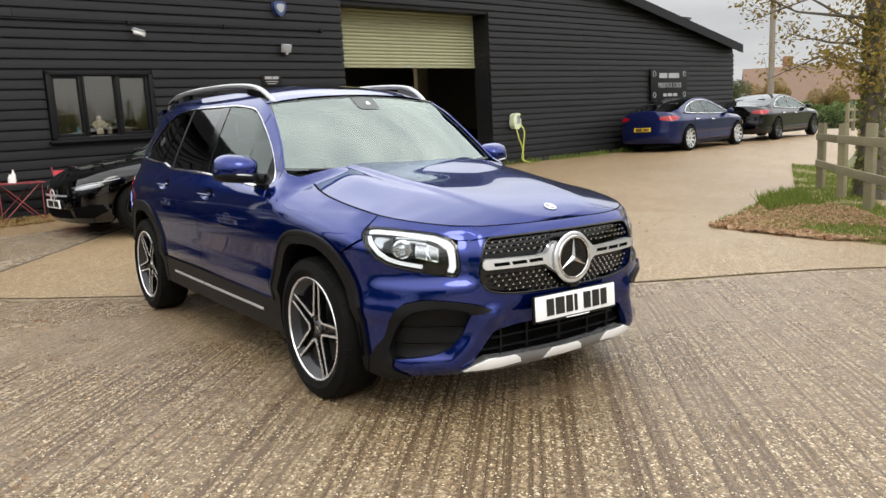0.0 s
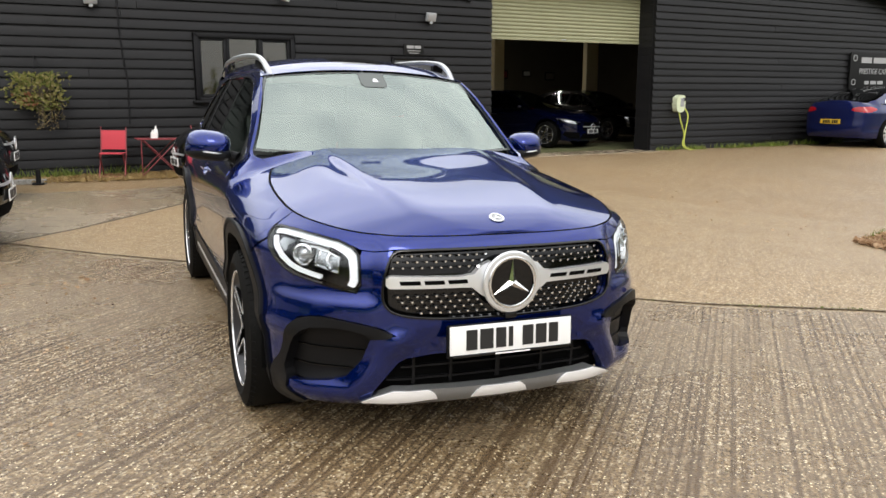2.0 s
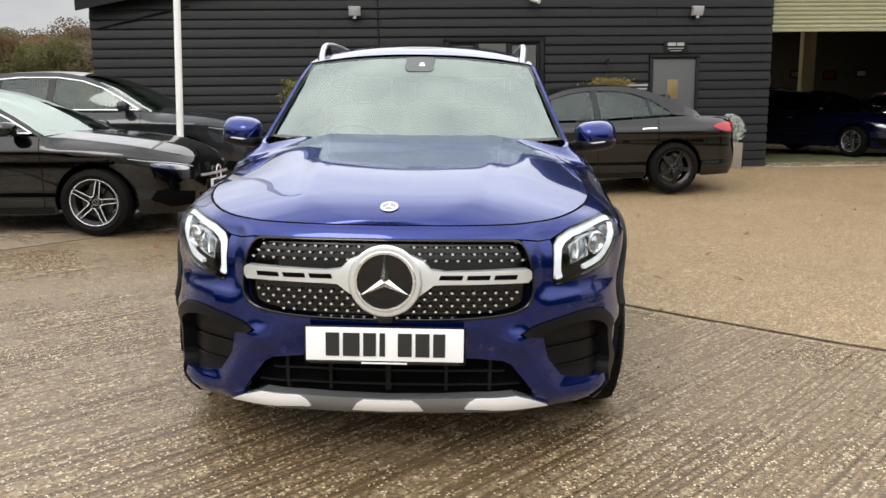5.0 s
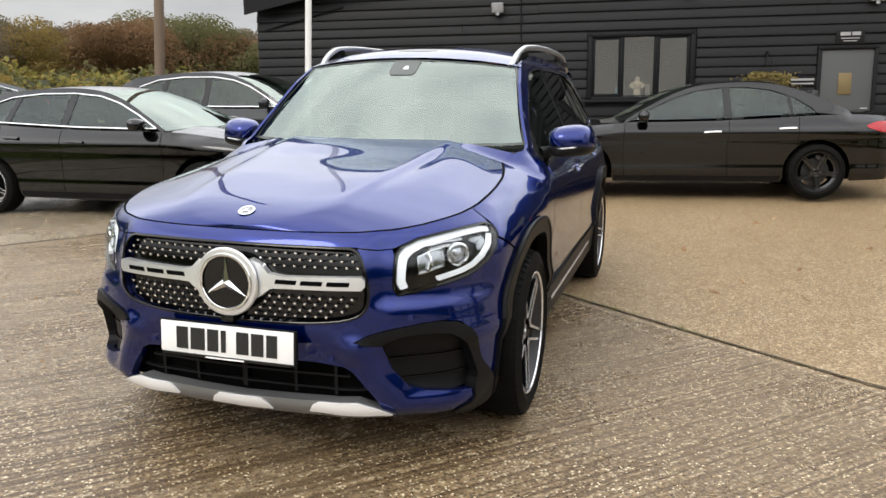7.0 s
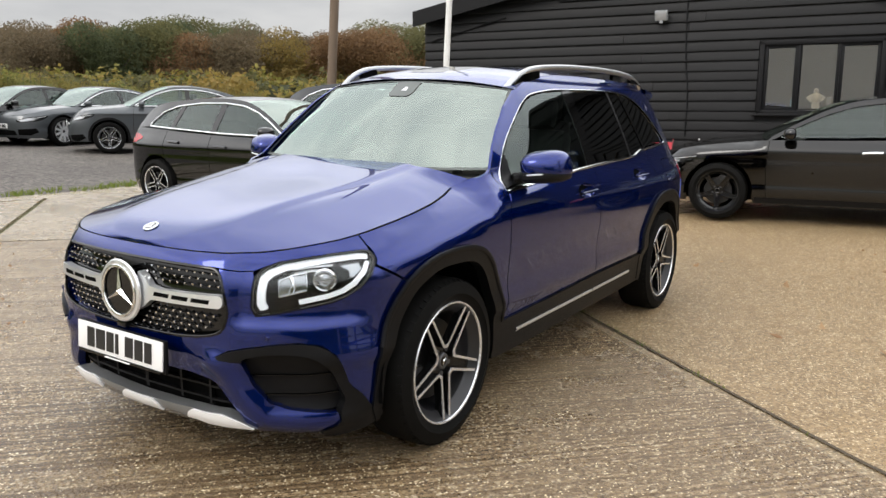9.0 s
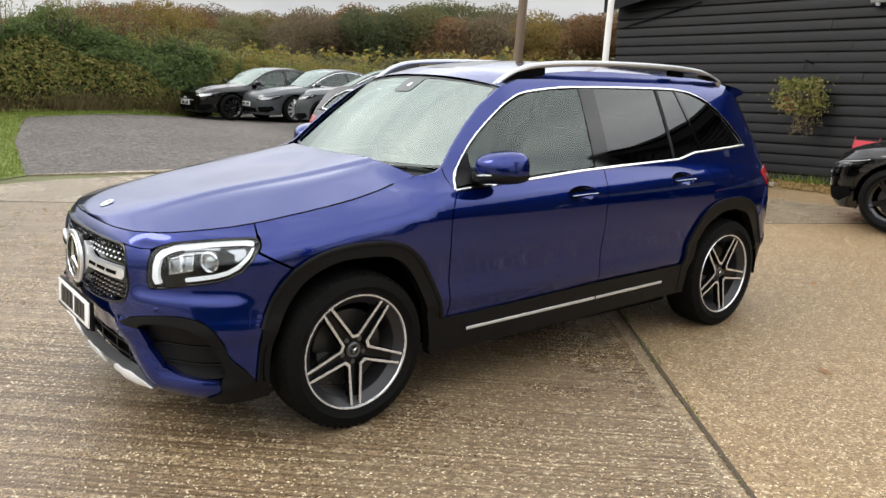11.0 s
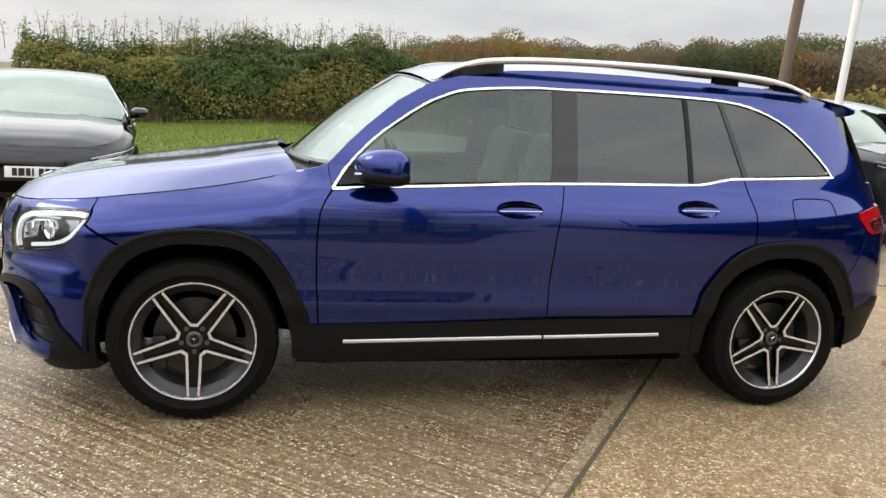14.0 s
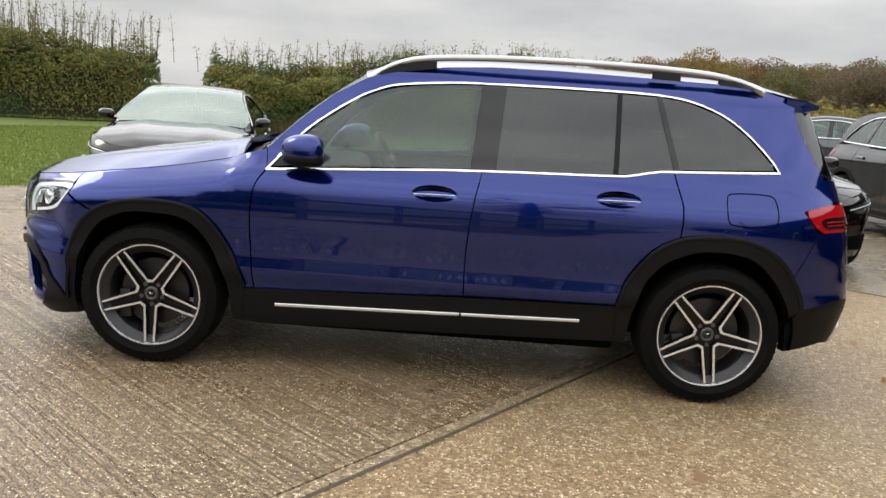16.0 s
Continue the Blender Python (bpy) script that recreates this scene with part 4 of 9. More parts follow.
    for s in (1, -1):
        part("intake_surround", panel(B(), G, clad, 0.010, 0.07, 0.03, 1, (s,)), PLASTIC, fb, "matt black plastic surround")
        part("intake", panel(B(), G, [("f", 0.47, 0.26), ("f", 0.47, 0.56), ("f", 0.70, 0.585), ("f", 0.80, 0.57), (-1.93, 0.45), (-1.88, 0.28), ("f", 0.80, 0.235)], -0.066, 0.0, 0.03, 0, (s,)), VOID, fb)
    for s in (1, -1):
        for z0, z1, xa, xb, xc, xd in ((0.302, 0.362, 0.600, 0.808, 0.814, 0.570), (0.368, 0.438, 0.565, 0.812, 0.803, 0.530), (0.444, 0.545, 0.525, 0.802, 0.764, 0.505)):
            part("intake_slat", panel(B(), G, [("f", xa, z0), ("f", xb, z0 + 0.006), ("f", xc, z1 + 0.006), ("f", xd, z1)], -0.040, 0.02, 0.03, 0, (s,)), PLASTIC, fb)
        for z, x0, x1 in ((0.365, 0.602, 0.808), (0.441, 0.560, 0.800)):
            part("slat_edge", ribbon(B(), G, [("f", x0, z), ("f", (x0 + x1) / 2, z + 0.002), ("f", x1, z + 0.006)], 0.004, -0.037, 1, (s,), False, 0.006), GLOSSBLACK, fb)
    part("lower_grille", centre_merge(panel(B(), G, LOWER, -0.06, 0.0)), VOID, fb)
    for z, w in ((0.372, 0.42), (0.322, 0.48)):
        part("lower_grille_bar", centre_merge(panel(B(), G, [("f", 0, z - 0.004), ("f", w, z - 0.004), ("f", w, z + 0.004), ("f", 0, z + 0.004)], -0.034, 0.02, 0.05)), PLASTIC, fb)
    for x in (0.0, 0.2, 0.36):
        for s in (1, -1):
            part("lower_grille_upright", panel(B(), G, [("f", x, 0.30), ("f", x + 0.012, 0.30), ("f", x + 0.012, 0.425), ("f", x, 0.425)], -0.034, 0.02, 0.05, sides=(s,)), PLASTIC, fb)
    skid = panel(B(), G, [("f", 0.0, 0.282), ("f", 0.30, 0.288), ("f", 0.455, 0.294), ("f", 0.515, 0.272), ("f", 0.580, 0.244), ("f", 0.565, 0.230), ("f", 0.45, 0.224), ("f", 0.0, 0.216)], 0.014, 0.06, 0.03, 0)
    sk = part("skid_plate", centre_merge(skid), SKIDGREY, fb, "grey and silver skid plate")
    for s in (1, -1):
        part("bright_insert", panel(B(), G, [("f", 0.285, 0.270), ("f", 0.310, 0.286), ("f", 0.452, 0.291), ("f", 0.513, 0.270), ("f", 0.572, 0.244), ("f", 0.562, 0.239), ("f", 0.45, 0.237), ("f", 0.272, 0.243)], 0.022, 0.012, 0.03, 0, (s,), corner=0.01), SKIDSILVER, sk, "bright silver insert")
    part("bright_insert", centre_merge(panel(B(), G, [("f", 0.0, 0.279), ("f", 0.085, 0.279), ("f", 0.108, 0.262), ("f", 0.124, 0.234), ("f", 0.0, 0.230)], 0.022, 0.012, 0.03)), SKIDSILVER, sk, "bright silver insert")
    # grille
    gr = part("grille", centre_merge(panel(B(), G, GRILLE, -0.028, 0.0)), GLOSSBLACK, car, "black grille with chrome pins")
    pins = B()
    wires = B()
    for r in range(13):
        z = 0.578 + r * 0.0215
        for k in range(26):
            x = (k + 0.5 * (r % 2)) * 0.0365 * (1 + 0.1 * abs(z - 0.71))
            lim = float(np.interp(z, [0.566, 0.582, 0.618, 0.672, 0.745, 0.825, 0.845], [0.05, 0.30, 0.42, 0.475, 0.478, 0.437, 0.38]))
            if x > lim or abs(z - 0.718) < 0.036 or x * x + (z - 0.708) ** 2 < 0.122 ** 2:
                continue
            for s in (1, -1):
                p = G.at(G.fs(x), z, -0.016)
                lathe_at = pose(s * p[0], p[1], p[2], 0, 0, -90 + s * 0)
                t = [(0.0, 0.0062), (0.006, 0.0052), (0.008, 0.0001)]
                rings = [[pins.verts.new((s * p[0] + rr * math.cos(a), p[1] - d, p[2] + rr * 0.85 * math.sin(a))) for a in (k2 * math.pi / 3 for k2 in range(6))] for d, rr in t[:2]]
                for q in range(6):
                    pins.faces.new((rings[0][q], rings[0][(q + 1) % 6], rings[1][(q + 1) % 6], rings[1][q]))
                pins.faces.new(rings[1])
                p0, p1 = G.at(G.fs(max(0.001, x - 0.017)), z, -0.022), G.at(G.fs(x + 0.017), z + 0.0, -0.022)
                box(wires, (s * p[0], p[1] + 0.008, p[2]), (0.030, 0.006, 0.0035))
    part("grille_pinwork", pins, CHROME, gr, "small chrome pins")["kind"] = "stuff"
    part("grille_mesh", wires, PLASTIC, gr)["kind"] = "stuff"
    for s in (1, -1):
        part("grille_frame", ribbon(B(), G, GRILLE, 0.009, 0.0, 1, (s,), lift=0.004), GLOSSBLACK, gr)
    bar = B()
    panel(bar, G, [("f", 0.08, 0.690), ("f", 0.20, 0.696), ("f", 0.47, 0.699), ("f", 0.482, 0.712), ("f", 0.482, 0.735), ("f", 0.47, 0.745), ("f", 0.20, 0.738), ("f", 0.15, 0.745), ("f", 0.12, 0.775), ("f", 0.08, 0.79)], 0.008, 0.03, 0.03)
    panel(bar, G, [("f", 0.075, 0.64), ("f", 0.115, 0.66), ("f", 0.16, 0.694), ("f", 0.08, 0.70)], 0.008, 0.03, 0.03)
    bb = part("grille_bar", bar, SATIN, gr, "silver crossbar")
    for x, s in ((x, s) for x in (0.215, 0.305, 0.395) for s in (1, -1)):
        part("bar_slot", panel(B(), G, [("f", x - 0.04, 0.712), ("f", x + 0.035, 0.712), ("f", x + 0.04, 0.727), ("f", x - 0.035, 0.727)], 0.0095, 0.008, 0.03, 0, (s,)), VOID, bb)
    part("emblem_surround", ring(B(), (0, -2.332, 0.708), 0.107, 0.014), SATIN, gr)
    em = part("emblem", ring(B(), (0, -2.342, 0.708), 0.096, 0.006), CHROME, gr, "round emblem with a three-armed shape")
    disc = B()
    lathe(disc, [(0.0, 0.0001), (0.0, 0.096), (-0.03, 0.098)], 40)
    bmesh.ops.transform(disc, matrix=pose(0, -2.336, 0.708, 0, 0, -90), verts=disc.verts)
    part("emblem_disc", disc, GLOSSBLACK, em)
    part("emblem_arms", star(B(), (0, -2.339, 0.708), 0.094, 0.010), CHROME, em)
    nose_cam = B()
    box(nose_cam, (0, -2.325, 0.578), (0.05, 0.03, 0.022), 0.006)
    part("parking_camera", nose_cam, GLOSSBLACK, gr)
    np_ = plate(fb, pose(0, -2.352, 0.5, -3, 0, 0), WHITEPLATE)
    part("plate_edge", box(B(), (0, -0.002, -0.061), (0.50, 0.010, 0.010), 0.003), GLOSSBLACK, np_)
    part("text_bar", box(B(), (0, -0.0085, -0.061), (0.15, 0.003, 0.005)), WHITEPLATE, np_, "small pale line of lettering")
    pl = B()
    box(pl, (0, -2.340, 0.495), (0.535, 0.016, 0.128), 0.004)
    part("plate_holder", pl, PLASTIC, fb)
    for x in (0.36, 0.62):
        for s in (1, -1):
            q = G.at(G.fs(x), 0.45 if x < 0.5 else 0.60, 0.002)
            t = B()
            tube(t, [(s * q[0], q[1] - 0.002, q[2]), (s * q[0], q[1] + 0.01, q[2])], 0.011, 12)
            part("parking_sensor", t, BLUE, fb)
    # lamps
    for s in (1, -1):
        hl = part("headlight", panel(B(), G, LAMP, -0.002, 0.0, 0.03, 0, (s,), corner=0.02), LAMPGLASS, car, "clear headlight with a lit white light band")
        hl.visible_shadow = False
        part("lamp_housing", panel(B(), G, LAMP, -0.045, 0.0, 0.04, 0, (s,), corner=0.02), VOID, hl)
        wall = B()
        ribbon(wall, G, LAMP, 0.007, -0.014, 0, (s,), True, 0.015)
        part("lamp_rim", wall, GLOSSBLACK, hl)
        up = [("f", 0.597, 0.689), ("f", 0.585, 0.712), ("f", 0.587, 0.765), ("f", 0.594, 0.808), ("f", 0.616, 0.830), ("f", 0.668, 0.851), ("f", 0.738, 0.863), ("f", 0.803, 0.873), (-1.89, 0.878), (-1.862, 0.874), (-1.868, 0.858), (-1.90, 0.861), ("f", 0.800, 0.855), ("f", 0.738, 0.844), ("f", 0.678, 0.831), ("f", 0.640, 0.814), ("f", 0.620, 0.795), ("f", 0.613, 0.755), ("f", 0.612, 0.72), ("f", 0.622, 0.697)]
        part("light_band", panel(B(), G, up, -0.014, 0.015, 0.03, 0, (s,), corner=0.010), DRL, hl, "lit white light band")
        dn = [("f", 0.715, 0.712), ("f", 0.788, 0.730), (-1.968, 0.745), (-1.925, 0.770), (-1.885, 0.815), (-1.864, 0.850), (-1.873, 0.851), (-1.895, 0.820), (-1.933, 0.782), (-1.972, 0.759), ("f", 0.786, 0.744), ("f", 0.712, 0.727)]
        part("light_band", panel(B(), G, dn, -0.014, 0.015, 0.03, 0, (s,), corner=0.008), DRL, hl, "lit white light band")
        ray = [("f", 0.655, 0.738), ("f", 0.655, 0.798), ("f", 0.70, 0.816), ("f", 0.735, 0.822), ("f", 0.735, 0.760), ("f", 0.70, 0.750)]
        for zz, xa, xb in ((0.842, 0.70, 0.80), (0.828, 0.70, 0.79)):
            part("lamp_step", ribbon(B(), G, [("f", xa, zz - 0.010), ("f", (xa + xb) / 2, zz - 0.002), ("f", xb, zz)], 0.007, -0.030, 0, (s,), False, 0.006), SATIN, hl)
        part("reflector", panel(B(), G, ray, -0.036, 0.0, 0.02, 0, (s,)), REFLECTOR, hl)
        part("reflector_frame", ribbon(B(), G, ray, 0.006, -0.030, 0, (s,), True, 0.010), CHROME, hl)
        part("reflector_fold", ribbon(B(), G, [("f", 0.690, 0.750), ("f", 0.700, 0.785), ("f", 0.690, 0.815)], 0.02, -0.032, 1, (s,), False, 0.010), CHROME, hl)
        q = G.at(G.fs(0.782), 0.796, -0.045)
        t = B()
        lathe(t, [(0.0, 0.040), (0.026, 0.042), (0.029, 0.036), (0.022, 0.031), (0.018, 0.028)], 24)
        bmesh.ops.transform(t, matrix=pose(s * q[0], q[1], q[2], 0, 0, -90 + s * 38), verts=t.verts)
        part("projector_ring", t, CHROME, hl)
        t = B()
        lathe(t, [(0.012, 0.030), (0.024, 0.022), (0.030, 0.011), (0.032, 0.0001)], 20)
        bmesh.ops.transform(t, matrix=pose(s * q[0], q[1], q[2], 0, 0, -90 + s * 38), verts=t.verts)
        part("projector", t, REFLECTOR, hl)
        part("lamp_wing", panel(B(), G, [(-1.975, 0.838), (-1.90, 0.846), (-1.895, 0.825), (-1.93, 0.795), (-1.945, 0.80), (-1.94, 0.82)], -0.026, 0.02, 0.03, 0, (s,), corner=0.01), REFLECTOR, hl)
        tl = [(1.826, 1.008), (1.90, 1.028), (2.0, 1.045), ("r", 0.66, 1.05), ("r", 0.50, 1.04), ("r", 0.50, 0.93), ("r", 0.66, 0.92), (2.0, 0.915), (1.911, 0.907)]
        tlp = part("tail_light", panel(B(), G, tl, 0.004, 0.04, 0.03, 1, (s,)), REDLAMP, car, "red tail light with a dark smoked lower half")
        part("smoked_cell", panel(B(), G, [(1.908, 0.972), (1.95, 0.985), (2.0, 0.990), ("r", 0.66, 0.992), ("r", 0.52, 0.99), ("r", 0.52, 0.945), ("r", 0.66, 0.935), (2.0, 0.932), (1.94, 0.926)], 0.0065, 0.003, 0.03, 1, (s,), corner=0.008), SMOKERED, tlp, "smoked dark red cell")
        for q_ in (0.945, 0.962):
            part("light_fin", ribbon(B(), G, [(1.945, q_), (2.0, q_ + 0.006), ("r", 0.66, q_ + 0.008), ("r", 0.54, q_ + 0.008)], 0.004, 0.0075, 1, (s,), False, 0.001), REDLAMP, tlp)
    # bonnet
    edge = []
    for k in range(121):
        s = G.ys(-1.0) * k / 120
        y = float(np.interp(s, G.s, G.y))
        edge.append(G.at(s, G.seam(y)))
    ey, ex, ez = [np.array([p[i] for p in edge]) for i in (1, 0, 2)]
    zc = table([(-2.30, 0.880), (-2.275, 0.885), (-2.24, 0.908), (-2.187, 0.933), (-2.11, 0.957), (-2.0, 0.980), (-1.75, 1.022), (-1.4, 1.074), (-1.05, 1.130), (-0.9, 1.152)])
    rows = []
    y0, y1 = edge[0][1] + 0.0004, edge[-1][1]
    for k in range(64):
        u = k / 63
        y = y0 + (y1 - y0) * (u ** 1.8)
        xe, ze = float(np.interp(y, ey, ex)) - 0.004, float(np.interp(y, ey, ez)) + 0.001
        row = []
        for j in range(-36, 37):
            t = j / 36
            x = xe * math.copysign(abs(t) ** 0.85, t)
            a = abs(x) / max(xe, 1e-4)
            c = zc(y)
            k_ = 0.70 - 0.22 * smooth01((-1.25 - y) / 0.85)
            knee = lambda q: math.sqrt(q * q + 0.006) + q
            z = c + (ze - c) * (knee(a - k_) - knee(-k_)) / (knee(1 - k_) - knee(-k_))
            rid = 0.30 + 0.10 * smooth01((y + 2.2) / 1.2)
            z += 0.010 * smooth01((y + 2.22) / 0.5) * (1 - smooth01((abs(x) - rid) / 0.05)) - 0.004 * smooth01((y + 2.2) / 0.5) * math.exp(-((x / 0.2) ** 2))
            yy = y - (0.07 * (1 - a * a) * smooth01((y + 1.5) / 0.5))
            row.append((x, yy, z))
        rows.append(row)
    bon = loft(B(), rows)
    bmesh.ops.recalc_face_normals(bon, faces=bon.faces)
    if sum(f.normal.z for f in bon.faces) < 0:
        bmesh.ops.reverse_faces(bon, faces=bon.faces)
    r = bmesh.ops.extrude_edge_only(bon, edges=[e for e in bon.edges if e.is_boundary])
    for v in r["geom"]:
        if isinstance(v, bmesh.types.BMVert):
            v.co.z -= 0.03
    bn = part("bonnet", bon, BLUE, car, "", 50)
    seam_ = [("f", 0.002, G.seam(-2.315)), ("f", 0.15, G.seam(-2.31)), ("f", 0.3, G.seam(-2.30)), ("f", 0.45, G.seam(-2.27)), ("f", 0.58, G.seam(-2.215)), ("f", 0.68, G.seam(-2.14))] + [top(y) for y in (-2.05, -1.95, -1.85, -1.75, -1.6, -1.48, -1.35, -1.2, -1.1)]
    for s in (1, -1):
        part("bonnet_gap", ribbon(B(), G, seam_, 0.0032, 0.0, 0, (s,), False, 0.001), VOID, car)
    bd = ring(B(), (0, 0, 0), 0.027, 0.004, 24)
    star(bd, (0, -0.001, 0), 0.026, 0.003)
    bmesh.ops.transform(bd, matrix=pose(0, -2.187, 0.9375, -66, 0, 0), verts=bd.verts)
    part("bonnet_badge", bd, CHROME, bn, "small round chrome badge")
    bd = B()
    lathe(bd, [(0.0, 0.0001), (0.0, 0.026), (-0.004, 0.027)], 24)
    bmesh.ops.transform(bd, matrix=pose(0, -2.187, 0.9355, -66, 0, 0) @ pose(0, 0, 0, 0, 0, -90), verts=bd.verts)
    part("badge_disc", bd, GREYPLASTIC, bn)
    # windscreen, cowl and wipers
    bot = lambda t: (0.742 * t, -1.01 + 0.17 * t * t, 1.105 + 0.018 * t * t)
    upp = lambda t: (0.596 * t, -0.455 + 0.055 * t * t, 1.548 - 0.04 * t * t)
    def screen(t, u, d=0.0):
        a, b = bot(t), upp(t)
        p = [a[i] + (b[i] - a[i]) * u for i in range(3)]
        g = 0.022 * 4 * u * (1 - u) * (1 - 0.3 * t * t) + d
        return (p[0], p[1] - 0.62 * g, p[2] + 0.78 * g)
    ws = B()
    loft(ws, [[screen(j / 14, u / 14) for j in range(-14, 15)] for u in range(15)])
    w = part("windscreen", ws, WINDSCREEN, car, "pale windscreen reflecting the cloudy sky")
    w.visible_shadow = False
    fr = B()
    for a, b in (((-1, -0.978), (0, 1)), ((0.978, 1), (0, 1)), ((-0.978, 0.978), (0, 0.025)), ((-0.978, 0.978), (0.98, 1.0))):
        loft(fr, [[screen(a[0] + (a[1] - a[0]) * i / 8, b[0] + (b[1] - b[0]) * k / 10, 0.002) for i in range(9)] for k in range(11)])
    part("screen_border", fr, SENSORGREY, w)
    mir = B()
    loft(mir, [[screen(x * 0.125 * w_, 1 - 0.20 * (1 - u) - 0.02, 0.003) for x in (-1, -0.6, 0, 0.6, 1)] for u, w_ in ((0, 0.72), (0.1, 0.9), (0.25, 1.0), (0.6, 1.0), (1, 1.05))])
    win_ = loft(B(), [[screen(x * 0.028 * w_ + 0.02, 1 - 0.15 + 0.05 * u, 0.006) for x in (-1, 0, 1)] for u, w_ in ((0, 1.0), (1, 0.5))])
    part("camera_window", win_, SATIN, part("sensor_housing", mir, SENSORGREY, w, "grey sensor cover behind the glass"))
    cowl = loft(B(), [[(x, y + 0.17 * (x / 0.7) ** 2, z) for x in np.linspace(-0.72, 0.72, 15)] for y, z in ((-1.12, 1.06), (-1.08, 1.088), (-1.02, 1.094), (-0.99, 1.10))])
    part("cowl", cowl, PLASTIC, car)
    for x0, x1 in ((0.52, -0.12), (-0.02, -0.58)):
        wp = B()
        pts = [screen(x0 / 0.7 + (x1 - x0) / 0.7 * k / 8, -0.03 + 0.02 * math.sin(k / 8 * 2.2), 0.008) for k in range(9)]
        tube(wp, pts, 0.008, 6)
        part("wiper", wp, PLASTIC, car)
    # roof
    rl = [p for p in ROOFLINE if p[0] >= -0.4]
    ry, rz = [p[0] for p in rl], [p[1] for p in rl]
    crown = table([(-0.40, 0.048), (-0.30, 0.052), (-0.15, 0.052), (0.0, 0.051), (0.26, 0.050), (0.6, 0.050), (0.92, 0.046), (1.4, 0.044), (1.87, 0.048)])
    rows = []
    for k in range(40):
        u = k / 39
        ye = -0.40 + (1.87 + 0.40) * u
        ze = float(np.interp(ye, ry, rz))
        xe = G.at(G.ys(ye), ze)[0] + 0.002
        row = []
        for j in range(-14, 15):
            t = j / 14
            yy = ye - 0.055 * (1 - t * t) * (1 - u) + 0.03 * (1 - t * t) * u
            row.append((xe * t, yy, ze + crown(ye) * (1 - abs(t) ** 2.4)))
        rows.append(row)
    roof = loft(B(), rows)
    bmesh.ops.recalc_face_normals(roof, faces=roof.faces)
    rf = part("roof", roof, BLUE, car, "", 60)
    gl = loft(B(), [[(p[0] * 0.80, p[1] + 0.012, p[2] + 0.004) for p in row[3:-3]] for row in rows[2:26]])
    part("sunroof", gl, GLOSSBLACK, rf, "dark glass sunroof")
    sp = B()
    loft(sp, [[(x, y + 0.05 * (1 - (x / 0.6) ** 2), z + 0.03 * (1 - (x / 0.58) ** 2)) for x in np.linspace(-0.575, 0.575, 15)] for y, z in ((1.755, 1.566), (1.85, 1.551), (1.925, 1.530), (1.92, 1.510), (1.76, 1.47))])
    sp.verts.ensure_lookup_table()
    for col in (0, 14):
        sp.faces.new([sp.verts[15 * k + col] for k in range(5)])
    bmesh.ops.recalc_face_normals(sp, faces=sp.faces)
    part("roof_spoiler", sp, BLUE, car)
    # rails stand on three feet
    for s in (1, -1):
        rp = [(-0.40, 1.502, 0.555), (-0.33, 1.555, 0.562), (-0.24, 1.598, 0.570), (-0.10, 1.630, 0.578), (0.2, 1.652, 0.585), (0.6, 1.662, 0.588), (1.0, 1.662, 0.585), (1.32, 1.650, 0.577), (1.48, 1.628, 0.570), (1.57, 1.604, 0.565), (1.64, 1.576, 0.56)]
        pts = [(s * x, y, z) for y, z, x in rp]
        rl_b = B()
        cp = curve(pts, 4)
        rows = []
        for i, p in enumerate(cp):
            e = min(i, len(cp) - 1 - i)
            hw, hh = 0.016, 0.017 + 0.008 * max(0, 1 - e / 5)
            rows.append([(p[0] + hw * math.cos(a), p[1], p[2] + hh * math.sin(a)) for a in (2 * math.pi * q / 10 for q in range(11))])
        loft(rl_b, rows)
        bmesh.ops.recalc_face_normals(rl_b, faces=rl_b.faces)
        rail = part("roof_rail", rl_b, RAILM, car, "satin silver roof rail")
        for y0_, y1_ in ((-0.34, -0.05), (1.06, 1.20), (1.40, 1.62)):
            t = B()
            ys_ = np.linspace(y0_, y1_, 7)
            loft(t, [[(s * (0.575 + d), y, zz) for d, zz in ((0.012, float(np.interp(y, ry, rz)) - 0.005), (0.010, float(np.interp(y, [q[0] for q in rp], [q[1] for q in rp])) - 0.004), (-0.012, float(np.interp(y, [q[0] for q in rp], [q[1] for q in rp])) - 0.004), (-0.02, float(np.interp(y, ry, rz)) - 0.0))] for y in ys_])
            part("rail_foot", t, GLOSSBLACK, rail)
    # side glass, pillars and bright trim
    for s in (1, -1):
        fg = [(-0.82, 1.045), (-0.735, 1.160), (-0.61, 1.276), (-0.44, 1.394), (-0.333, 1.446), (-0.227, 1.478), (-0.05, 1.500), (0.192, 1.513), (0.157, 1.102), (-0.4, 1.073)]
        part("door_window", panel(B(), G, fg, -0.010, 0.0, 0.05, 0, (s,)), SIDEGLASS, car).visible_shadow = False
        bp = [(0.192, 1.514), (0.257, 1.516), (0.318, 1.519), (0.285, 1.104), (0.215, 1.098), (0.157, 1.097)]
        part("b_pillar", panel(B(), G, bp, -0.006, 0.006, 0.05, 0, (s,)), GLOSSBLACK, car)
        rg = [(0.318, 1.520), (0.7, 1.522), (0.885, 1.522), (0.868, 1.122), (0.8, 1.120), (0.285, 1.104)]
        part("door_window", panel(B(), G, rg, -0.010, 0.0, 0.05, 0, (s,)), PRIVACY, car, "dark privacy glass").visible_shadow = False
        dv = [(0.885, 1.522), (0.91, 1.522), (0.893, 1.124), (0.868, 1.122)]
        part("window_divider", panel(B(), G, dv, -0.005, 0.006, 0.05, 0, (s,)), PLASTIC, car)
        rg2 = [(0.91, 1.522), (1.086, 1.520), (1.170, 1.160), (1.034, 1.146), (0.98, 1.134), (0.893, 1.124)]
